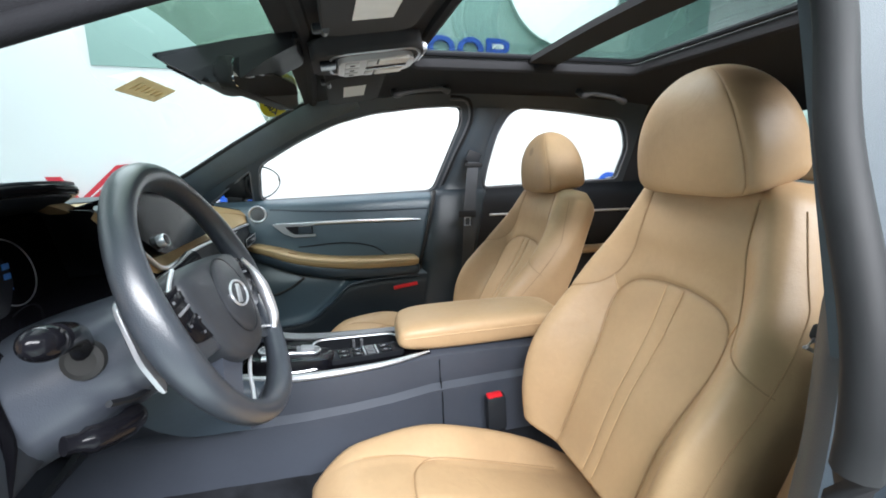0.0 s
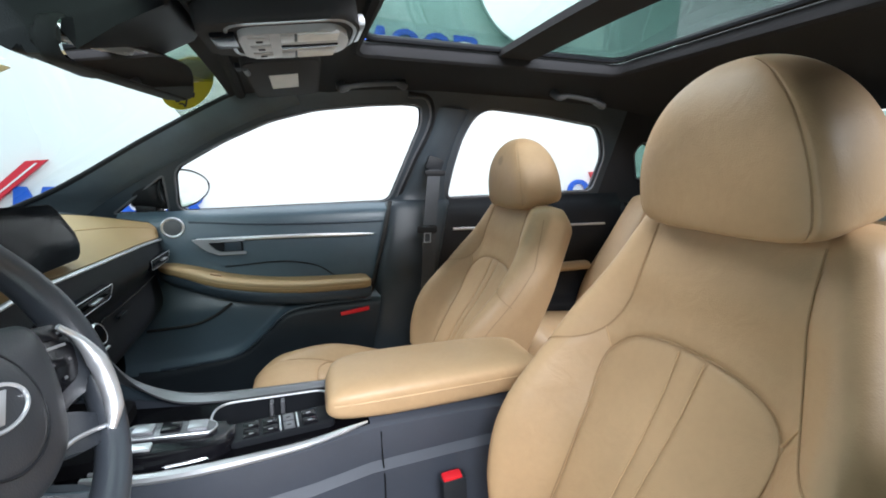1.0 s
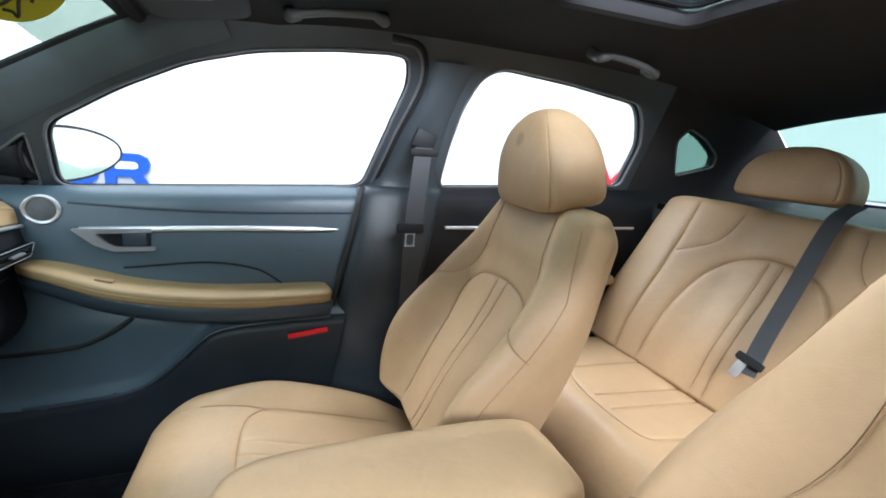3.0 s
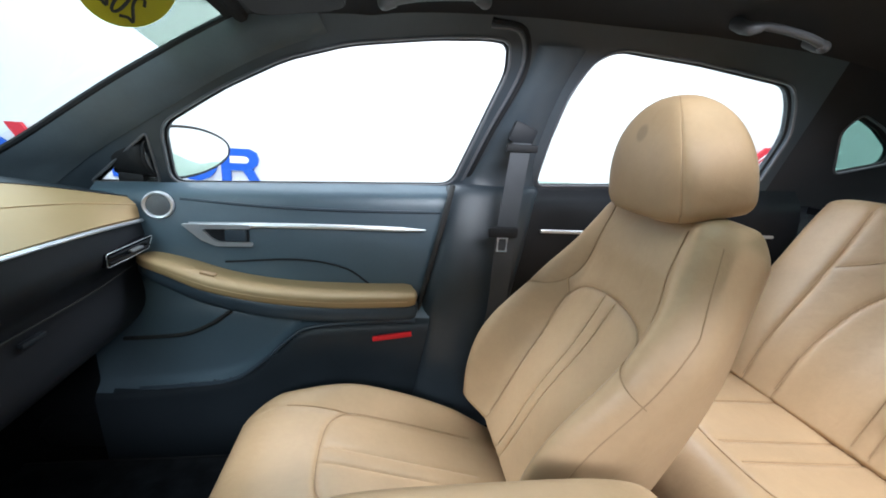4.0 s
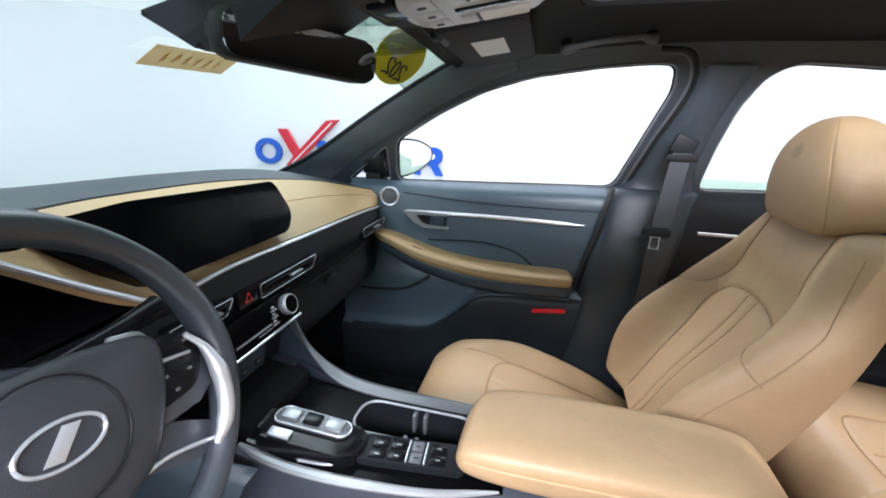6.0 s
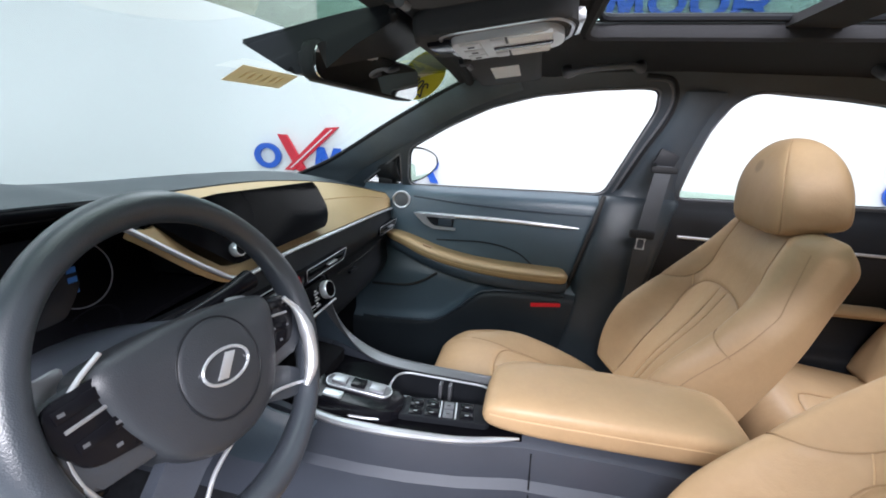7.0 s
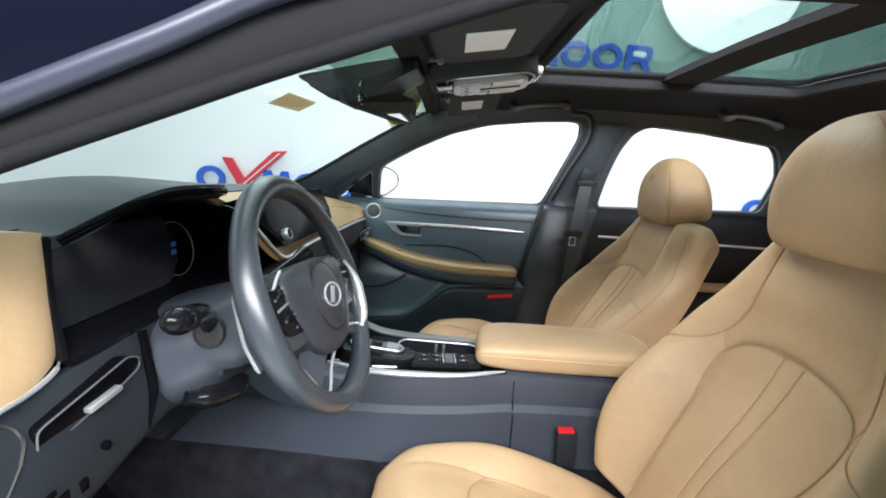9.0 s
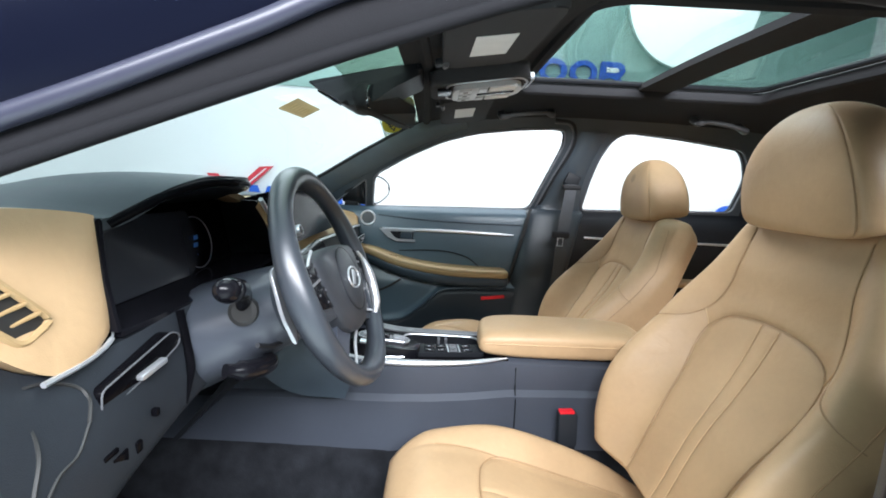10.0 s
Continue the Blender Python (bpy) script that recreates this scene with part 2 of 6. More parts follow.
def spl(pts, n):
    """n points on a smooth curve through pts."""
    p = np.array(pts, float)
    d = np.r_[0, np.cumsum(np.linalg.norm(np.diff(p, axis=0), axis=1) ** 0.5)]
    m = np.zeros_like(p)
    for i in range(len(p)):
        lo, hi = max(i - 1, 0), min(i + 1, len(p) - 1)
        m[i] = (p[hi] - p[lo]) / (d[hi] - d[lo])
    t = np.linspace(0, d[-1], n)
    k = np.clip(np.searchsorted(d, t, side="right") - 1, 0, len(p) - 2)
    h = (d[k + 1] - d[k])[:, None]
    s = ((t - d[k]) / h[:, 0])[:, None]
    return ((2 * s**3 - 3 * s**2 + 1) * p[k] + (s**3 - 2 * s**2 + s) * h * m[k]
            + (-2 * s**3 + 3 * s**2) * p[k + 1] + (s**3 - s**2) * h * m[k + 1])


def lerp(x, xs, ys):
    return np.interp(x, xs, ys)


def smooth_lerp(x, xs, ys):
    """Smooth curve through (xs, ys), sampled at x."""
    q = spl(np.c_[xs, ys], 400)
    o = np.argsort(q[:, 0])
    return np.interp(x, q[o, 0], q[o, 1])


def tube(name, pts, r, mat, parent=None, label="", n=10, closed=False, flat=1.0, up=None, sq=1.0):
    """A round (or flattened) bar along pts; r may be a list."""
    p = np.array(pts, float)
    m = len(p)
    rs = np.full(m, r) if np.isscalar(r) else np.array(r, float)
    tan = np.gradient(p, axis=0)
    if closed:
        tan = np.roll(p, -1, 0) - np.roll(p, 1, 0)
    tan /= np.linalg.norm(tan, axis=1)[:, None] + 1e-12
    ref = np.array(up if up is not None else (0, 0, 1.0))
    V = []
    a = np.linspace(0, 2 * np.pi, n, endpoint=False)
    for i in range(m):
        s = np.cross(tan[i], ref)
        if np.linalg.norm(s) < 1e-3:
            s = np.cross(tan[i], (0.3, 1, 0.1))
        s /= np.linalg.norm(s)
        u = np.cross(s, tan[i])
        for q in a:
            c, d = np.cos(q), np.sin(q)
            V.append(p[i] + rs[i] * (np.sign(c) * abs(c) ** sq * s + flat * np.sign(d) * abs(d) ** sq * u))
    F = grid_faces(m, n, closed, True)
    if not closed:
        F += [tuple(range(n)), tuple(range((m - 1) * n, m * n))[::-1]]
    return raw(name, V, F, mat, parent, label)


def sheet(name, rails, n, mat, parent=None, label="", thick=0.0, steps=6, direction=(0, 0, -1)):
    """A skin through rails (each a list of points, smoothed to n points); thick pushes a back face along direction."""
    R = np.array([spl(r, n) for r in rails])
    if steps:
        rows = np.array([spl(R[:, j], steps * (len(rails) - 1) + 1) for j in range(n)]).transpose(1, 0, 2)
    else:
        rows = R
    k = rows.shape[0]
    V = rows.reshape(-1, 3)
    F = grid_faces(k, n)
    if thick:
        back = V + thick * np.array(direction, float)
        off = len(V)
        F2 = [tuple(i + off for i in f[::-1]) for f in F]
        edge = [j for j in range(n)] + [i * n + n - 1 for i in range(1, k)] + [(k - 1) * n + j for j in range(n - 2, -1, -1)] + [i * n for i in range(k - 2, 0, -1)]
        F3 = [(edge[i], edge[(i + 1) % len(edge)], edge[(i + 1) % len(edge)] + off, edge[i] + off) for i in range(len(edge))]
        V = np.r_[V, back]
        F = F + F2 + F3
    return raw(name, V, F, mat, parent, label)


def keep_flat(bm):
    """Sharp rims round the axis-aligned faces of a bevelled block, so that its flats stay flat."""
    bm.normal_update()
    for f in bm.faces:
        if max(map(abs, f.normal)) > 0.9999:
            for e in f.edges:
                e.smooth = False


def box(name, sx, sy, sz, m, mat, parent=None, label="", bevel=0.004, seg=2):
    bm = bmesh.new()
    bmesh.ops.create_cube(bm, size=1, matrix=Matrix.Diagonal((sx, sy, sz, 1)))
    if bevel:
        bmesh.ops.bevel(bm, geom=bm.edges[:], offset=min(bevel, 0.45 * min(sx, sy, sz)), segments=seg, affect="EDGES", profile=0.6)
        keep_flat(bm)
    bm.transform(m)
    return part(name, bm, mat, parent, label)


def prism(name, poly, depth, m, mat, parent=None, label="", bevel=0.003, seg=2):
    """A polygon in the local xy plane, thickened along local z by depth (centred), edges rounded."""
    bm = bmesh.new()
    lo = [bm.verts.new((x, y, -depth / 2)) for x, y in poly]
    hi = [bm.verts.new((x, y, depth / 2)) for x, y in poly]
    a, b = bm.faces.new(lo[::-1]), bm.faces.new(hi)
    k = len(poly)
    for i in range(k):
        bm.faces.new((lo[i], lo[(i + 1) % k], hi[(i + 1) % k], hi[i]))
    if bevel:
        bmesh.ops.bevel(bm, geom=list({*a.edges, *b.edges}), offset=min(bevel, depth * 0.45), segments=seg, affect="EDGES", profile=0.6)
        keep_flat(bm)
    bm.transform(m)
    return part(name, bm, mat, parent, label)


def lathe(name, profile, m, mat, parent=None, label="", n=32):
    """profile: (radius, height) pairs turned about local z."""
    a = np.linspace(0, 2 * np.pi, n, endpoint=False)
    V = [(r * np.cos(q), r * np.sin(q), h) for r, h in profile for q in a]
    F = grid_faces(len(profile), n, False, True)
    F += [tuple(range(n))[::-1], tuple(range((len(profile) - 1) * n, len(profile) * n))]
    V = [m @ Vector(v) for v in V]
    return raw(name, V, F, mat, parent, label)


def rounded(pts, r=0.02, n=5):
    """A polygon with its corners rounded."""
    out = []
    k = len(pts)
    for i in range(k):
        p, a, b = Vector(pts[i]), Vector(pts[i - 1]), Vector(pts[(i + 1) % k])
        q = min(r, 0.45 * (a - p).length, 0.45 * (b - p).length)
        s, e = p + (a - p).normalized() * q, p + (b - p).normalized() * q
        for j in range(n + 1):
            t = j / n
            out.append(tuple((1 - t) ** 2 * s + 2 * t * (1 - t) * p + t**2 * e))
    return out


def plate(name, outer, holes, place, thick, mat, parent=None, label=""):
    """A flat outline with openings, thickened, then bent into place(u, v, w)."""
    bm = bmesh.new()
    edges = []
    for loop in (outer, *holes):
        vs = [bm.verts.new((u, v, 0)) for u, v in loop]
        edges += [bm.edges.new((vs[i], vs[(i + 1) % len(vs)])) for i in range(len(vs))]
    bmesh.ops.triangle_fill(bm, use_beauty=True, edges=edges)
    r = bmesh.ops.extrude_face_region(bm, geom=bm.faces[:])
    for v in r["geom"]:
        if isinstance(v, bmesh.types.BMVert):
            v.co.z = thick
    for v in bm.verts:
        v.co = place(*v.co)
    return part(name, bm, mat, parent, label)


def groove(W, S, lines, depth, width):
    """Depth of the seams (polylines in the W, S plane) at each point."""
    best = np.full(W.shape, 9.0)
    for line in lines:
        q = np.array(line, float)
        for (x0, y0), (x1, y1) in zip(q[:-1], q[1:]):
            L = (x1 - x0) ** 2 + (y1 - y0) ** 2 + 1e-12
            t = np.clip(((W - x0) * (x1 - x0) + (S - y0) * (y1 - y0)) / L, 0, 1)
            best = np.minimum(best, np.hypot(W - x0 - t * (x1 - x0), S - y0 - t * (y1 - y0)))
    return depth * np.exp(-((best / width) ** 2))


# ---- the booth ----
def booth():
    loop = rounded([(-4.2, -3.2), (5.0, -3.2), (5.0, 2.5), (-4.2, 2.5)], 1.6, 12)
    n = len(loop)
    wide = [(0.4 + (x - 0.4) * 1.02, -0.35 + (y + 0.35) * 1.03) for x, y in loop]
    V = [(x, y, z) for ring, z in ((loop, 0), (loop, 3.4), (wide, 3.4), (wide, 0)) for x, y in ring]
    ob = raw("wall_booth", V, grid_faces(4, n, True, True), WALL_W)
    tagged(ob, "seamless white curved wall of a photo booth", "wall", kind="structure")
    m = Matrix.Translation((0.4, -0.35, -0.05))
    tagged(box("floor", 9.4, 5.9, 0.1, m, FLOOR_G, bevel=0), "smooth pale grey-green booth floor", "floor", kind="structure")
    tagged(box("ceiling", 9.4, 5.9, 0.1, Matrix.Translation((0.4, -0.35, 3.45)), CEIL_W, bevel=0), "flat pale green booth ceiling", "ceiling", kind="structure")
    # added out of view: a dark wall that keeps bounce out of the doorway
    wall = box("wall_bounce_cut", 7.2, 0.06, 3.38, Matrix.Translation((0.4, -3.12, 1.69)), BOUNCE_CUT, bevel=0)
    tagged(wall, "unseen dark grey wall added to cut bounced light on the near side", "wall", kind="structure")


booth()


def cutout(name, polys, m, mat, parent, d=0.02):
    """Flat shapes sawn out of a board."""
    bm = bmesh.new()
    for poly in polys:
        lo = [bm.verts.new((x, y, -d / 2)) for x, y in poly]
        hi = [bm.verts.new((x, y, d / 2)) for x, y in poly]
        k = len(poly)
        bm.faces.new(lo[::-1])
        bm.faces.new(hi)
        for i in range(k):
            bm.faces.new((lo[i], lo[(i + 1) % k], hi[(i + 1) % k], hi[i]))
    bm.transform(m)
    return part(name, bm, mat, parent, smooth=False)


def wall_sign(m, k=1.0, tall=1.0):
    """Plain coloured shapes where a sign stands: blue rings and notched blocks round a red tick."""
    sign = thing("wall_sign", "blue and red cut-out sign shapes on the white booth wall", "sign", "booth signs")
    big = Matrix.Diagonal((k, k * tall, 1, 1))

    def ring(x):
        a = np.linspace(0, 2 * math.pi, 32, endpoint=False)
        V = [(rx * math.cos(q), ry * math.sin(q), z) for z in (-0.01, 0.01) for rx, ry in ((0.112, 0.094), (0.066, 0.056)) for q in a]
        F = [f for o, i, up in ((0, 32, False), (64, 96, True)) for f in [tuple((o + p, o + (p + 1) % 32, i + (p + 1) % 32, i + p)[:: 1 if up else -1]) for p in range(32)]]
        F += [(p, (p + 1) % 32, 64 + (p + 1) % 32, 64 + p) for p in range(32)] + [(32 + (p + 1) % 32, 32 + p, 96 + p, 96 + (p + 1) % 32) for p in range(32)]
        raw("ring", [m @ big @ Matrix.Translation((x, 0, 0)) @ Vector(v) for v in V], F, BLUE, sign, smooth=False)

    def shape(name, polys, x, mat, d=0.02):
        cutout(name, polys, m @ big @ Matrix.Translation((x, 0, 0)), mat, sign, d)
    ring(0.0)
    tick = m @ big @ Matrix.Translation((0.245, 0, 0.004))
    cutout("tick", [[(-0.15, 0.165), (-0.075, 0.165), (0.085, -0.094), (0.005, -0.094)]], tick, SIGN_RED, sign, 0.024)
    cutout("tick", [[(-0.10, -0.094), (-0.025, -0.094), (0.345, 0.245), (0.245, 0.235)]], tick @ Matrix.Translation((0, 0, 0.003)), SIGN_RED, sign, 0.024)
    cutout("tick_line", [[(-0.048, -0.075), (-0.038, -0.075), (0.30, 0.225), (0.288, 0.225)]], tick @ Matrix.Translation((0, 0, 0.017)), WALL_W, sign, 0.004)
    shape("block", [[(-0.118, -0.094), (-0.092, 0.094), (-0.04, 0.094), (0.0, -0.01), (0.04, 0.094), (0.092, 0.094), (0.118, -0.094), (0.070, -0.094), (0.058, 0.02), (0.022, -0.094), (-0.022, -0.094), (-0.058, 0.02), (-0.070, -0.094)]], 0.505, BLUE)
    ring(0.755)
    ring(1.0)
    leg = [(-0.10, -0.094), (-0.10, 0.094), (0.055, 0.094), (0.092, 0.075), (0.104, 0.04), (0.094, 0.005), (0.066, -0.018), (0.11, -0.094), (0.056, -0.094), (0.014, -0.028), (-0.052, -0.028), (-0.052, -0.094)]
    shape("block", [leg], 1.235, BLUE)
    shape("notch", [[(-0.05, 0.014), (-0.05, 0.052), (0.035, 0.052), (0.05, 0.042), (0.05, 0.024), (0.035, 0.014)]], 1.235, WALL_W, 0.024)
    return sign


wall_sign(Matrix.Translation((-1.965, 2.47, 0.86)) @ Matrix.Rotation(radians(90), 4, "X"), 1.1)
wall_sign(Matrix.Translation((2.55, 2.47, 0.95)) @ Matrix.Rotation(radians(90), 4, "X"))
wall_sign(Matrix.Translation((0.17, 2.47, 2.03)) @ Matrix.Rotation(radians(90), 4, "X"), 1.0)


def wall_light(x, z, r):
    lamp = thing("wall_light", "round white lit diffuser panel high on the booth wall", "light panel", "booth lights")
    m = Matrix.Translation((x, 2.44, z)) @ Matrix.Rotation(radians(90), 4, "X")
    lathe("diffuser", [(r, -0.02), (r, 0.012), (r - 0.02, 0.02), (0.01, 0.021)], m, DIFFUSER, lamp, n=48)
    lathe("rim", [(r + 0.010, -0.02), (r + 0.010, 0.004), (r + 0.001, 0.008), (r + 0.001, -0.02)], m, CEIL_W, lamp, n=48)


tagged(box("wall_upper_band", 5.0, 0.012, 1.62, Matrix.Translation((1.0, 2.496, 2.59)), CEIL_W, bevel=0.002), "pale green painted upper part of the wall", "wall band", kind="structure")
wall_light(1.98, 2.62, 0.52)
wall_light(0.10, 2.62, 0.48)
tagged(box("wall_band", 2.3, 0.012, 0.86, Matrix.Translation((2.25, 2.49, 0.43)), BAND_G, bevel=0.002), "pale green painted band at the foot of the wall", "wall band", kind="structure")


# ---- cabin shell ----
def side_y(z):
    return 0.78 - 0.40 * (z - 1.0)


WIN_F = rounded([(-0.238, 0.978), (-0.224, 1.118), (-0.075, 1.206), (0.064, 1.272), (0.20, 1.311), (0.375, 1.336), (0.50, 1.346), (0.548, 1.343), (0.556, 1.285), (0.463, 1.008)], 0.035, 6)
WIN_S = rounded([(-0.418, 0.972), (-0.262, 0.976), (-0.258, 1.098)], 0.012)
WIN_R = rounded([(0.690, 1.018), (0.698, 1.14), (0.714, 1.24), (0.748, 1.318), (0.805, 1.350), (1.025, 1.338), (1.285, 1.312), (1.325, 1.27), (1.366, 1.195), (1.360, 1.050)], 0.03, 6)
WIN_Q = rounded([(1.580, 1.098), (1.508, 1.215), (1.535, 1.262), (1.63, 1.232), (1.730, 1.180), (1.742, 1.140)], 0.022)
SIDE = [(-0.66, 0.965), (-0.49, 1.055), (-0.25, 1.205), (-0.03, 1.325), (0.10, 1.372), (0.5, 1.39), (1.0, 1.392), (1.4, 1.378), (1.7, 1.352), (1.88, 1.325), (2.1, 1.21), (2.32, 1.06), (2.32, 0.98), (1.4, 1.0), (0.6, 0.985), (-0.3, 0.945), (-0.66, 0.935)]


def flank(sign):
    def place(u, v, w):
        return Vector((u, sign * (side_y(v) + w), v))
    far = sign > 0
    holes = [WIN_F, WIN_S, WIN_R, WIN_Q] if far else [WIN_R, WIN_Q]
    outer = SIDE
    if not far:
        # driver's doorway stands open: the frame keeps the pillar, the roof rail and the rear part
        outer = [(-0.66, 0.965), (-0.49, 1.055), (-0.25, 1.205), (-0.03, 1.325), (0.10, 1.372), (0.5, 1.39), (1.0, 1.392), (1.4, 1.378), (1.7, 1.352), (1.88, 1.325), (2.1, 1.21),
                 (2.32, 1.06), (2.32, 0.98), (1.4, 1.0), (0.66, 0.985), (0.41, 0.98), (0.478, 1.29), (0.455, 1.338), (0.36, 1.340), (0.2, 1.328), (-0.03, 1.264), (-0.23, 1.163), (-0.44, 1.048), (-0.54, 0.98), (-0.66, 0.95)]
    # the trim is slate up to the rear door's edge and charcoal round the quarter window
    cut = 1.398
    fore = [*outer[:7], (cut, 1.3782), (cut, 0.9999), *outer[14:]]
    aft = [(cut, 1.3782), *outer[7:14], (cut, 0.9999)]
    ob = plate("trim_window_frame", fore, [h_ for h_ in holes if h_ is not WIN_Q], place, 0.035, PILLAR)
    tagged(ob, "dark grey pillar trim round the side windows", "pillar trim", kind="structure")
    ob = plate("trim_rear_quarter", aft, [WIN_Q], place, 0.035, LINER)
    tagged(ob, "charcoal cloth trim round the rear quarter window", "pillar trim", kind="structure")
    for i, hole in enumerate(holes):
        if far or i >= 0:
            z0 = [(u, v) for u, v in hole]
            pane = plate("window_pane", z0, [], lambda u, v, w: Vector((u, sign * (side_y(v) + 0.02 + w), v)), 0.004, GLASS_REAR if hole is WIN_Q else GLASS)
            pane.visible_shadow = False
            tagged(pane, "clear side window glass", "window", "side windows", "structure")
            seal = [(u, sign * (side_y(v) - 0.001), v) for u, v in hole]
            run = [(u, sign * (side_y(v) + 0.017), v) for u, v in hole]
            tagged(tube("trim_glass_channel", run, 0.005, RUBBER, n=6, closed=True), "black glass channel of a side window", "seal", kind="structure")
            tagged(tube("trim_window_seal", seal, 0.0032, SATIN, n=6, closed=True), "dark grey seal of a side window", "seal", kind="structure")


flank(1)
flank(-1)

for off, r, mat in ((0.017, 0.0035, SATIN), (0.029, 0.0055, RUBBER)):
    run = [(0.463 + off, 1.0), (0.515 + off, 1.15), (0.566 + off, 1.29), (0.552 + off * 0.8, 1.348 + off * 0.6), (0.50, 1.349 + off)]
    tagged(tube("trim_door_channel", spl([(x, side_y(z) - 0.001, z) for x, z in run], 50), r, mat, n=8), "grey door frame channel beside the front window", "seal", kind="structure")


def door_opening():
    """Weatherstrip and painted flange round the open driver's doorway."""
    run = [(-0.54, 1.012), (-0.44, 1.066), (-0.316, 1.130), (-0.215, 1.178), (-0.108, 1.233), (-0.01, 1.284), (0.2, 1.338), (0.36, 1.346), (0.44, 1.342), (0.475, 1.30), (0.435, 1.14), (0.405, 0.98), (0.400, 0.80), (0.395, 0.60), (0.385, 0.42)]
    seal = spl([(x, -(side_y(max(z, 0.97)) + (-0.008 if i < 9 else 0.028)), z - 0.004) for i, (x, z) in enumerate(run)], 90)
    tagged(tube("trim_door_seal", seal, 0.015, RUBBER, n=10), "black rubber weatherstrip round the open doorway", "seal", kind="structure")
    top = run[:9]
    a = [(x, -(side_y(max(z, 0.97)) + 0.038), z - 0.014) for x, z in top]
    # soft black flange that hangs from the fold, deepest beside the windscreen's upper corner
    drop = [float(np.interp(x, [-0.54, -0.3, -0.18, -0.095, 0.0, 0.1, 0.2, 0.36], [0.028, 0.034, 0.036, 0.043, 0.050, 0.044, 0.027, 0.011])) for x, _ in top]
    e = [(x, -(side_y(max(z, 0.97)) + 0.042), z - 0.010 - 0.5 * h_) for (x, z), h_ in zip(top, drop)]
    f = [(x, -(side_y(max(z, 0.97)) + 0.040), z - 0.004 - h_) for (x, z), h_ in zip(top, drop)]
    tagged(sheet("trim_door_flange", [a, e, f], 50, FLANGE, steps=4, thick=0.006, direction=(0, 1, 0)), "soft black flange under the roof rail", "flange", kind="structure")
    tagged(tube("trim_flange_bead", spl(f, 60), 0.007, FLANGE, n=10), "rounded black bead of the doorway flange", "seal", kind="structure")
    b = [(x - 0.02, -(side_y(max(z, 0.97)) + 0.058), z + 0.030) for x, z in top]
    c = [(x - 0.035, -(side_y(max(z, 0.97)) + 0.060), z + 0.062) for x, z in top]
    d = [(x - 0.05, -(side_y(max(z, 0.97)) + 0.045), z + 0.095) for x, z in top]
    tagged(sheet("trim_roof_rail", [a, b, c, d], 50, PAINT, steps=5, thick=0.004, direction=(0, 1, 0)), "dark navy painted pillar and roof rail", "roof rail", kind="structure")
    # the fold carries the rail's highlight as a paler navy
    tagged(tube("trim_roof_fold", spl([(x, -(side_y(max(z, 0.97)) + 0.044), z - 0.006) for x, z in top], 50), 0.0085, RAIL_HIGHLIGHT, n=16), "rounded navy fold along the roof rail, its highlight in the colour", "trim", kind="structure")


door_opening()


def front_pillar():
    """Rounded trim over the passenger's front pillar, between the windscreen and the side glass."""
    top = [(-0.80, 0.800, 0.93), (-0.66, 0.755, 0.99), (-0.50, 0.700, 1.062), (-0.258, 0.662, 1.210), (-0.05, 0.652, 1.330), (0.04, 0.636, 1.362), (0.13, 0.62, 1.378)]
    low = [(x, side_y(z) - 0.002, z) for x, z in ((-0.52, 0.94), (-0.44, 1.000), (-0.36, 1.055), (-0.215, 1.140), (-0.07, 1.224), (0.05, 1.282), (0.16, 1.322))]
    rails = [[tuple(p[i] * (1 - k) + q_[i] * k - (bulge if i == 1 else 0) for i in range(3)) for p, q_ in zip(top, low)] for k, bulge in ((0.0, 0.0), (0.12, 0.004), (0.45, 0.010), (0.80, 0.008), (0.97, 0.0))]
    edge = [(x, y + 0.004, z + 0.002) for x, y, z in top]
    tagged(tube("trim_windscreen_edge", spl(edge, 30), 0.0075, RUBBER, n=8), "black bonded edge of the windscreen", "seal", kind="structure")
    # paler than the other pillars, with the light from the glass painted in
    tagged(sheet("trim_front_pillar", rails, 40, LIT_PILLAR, steps=4), "slate grey moulded trim of the front pillar, toned paler as lit", "pillar trim", kind="structure")


front_pillar()


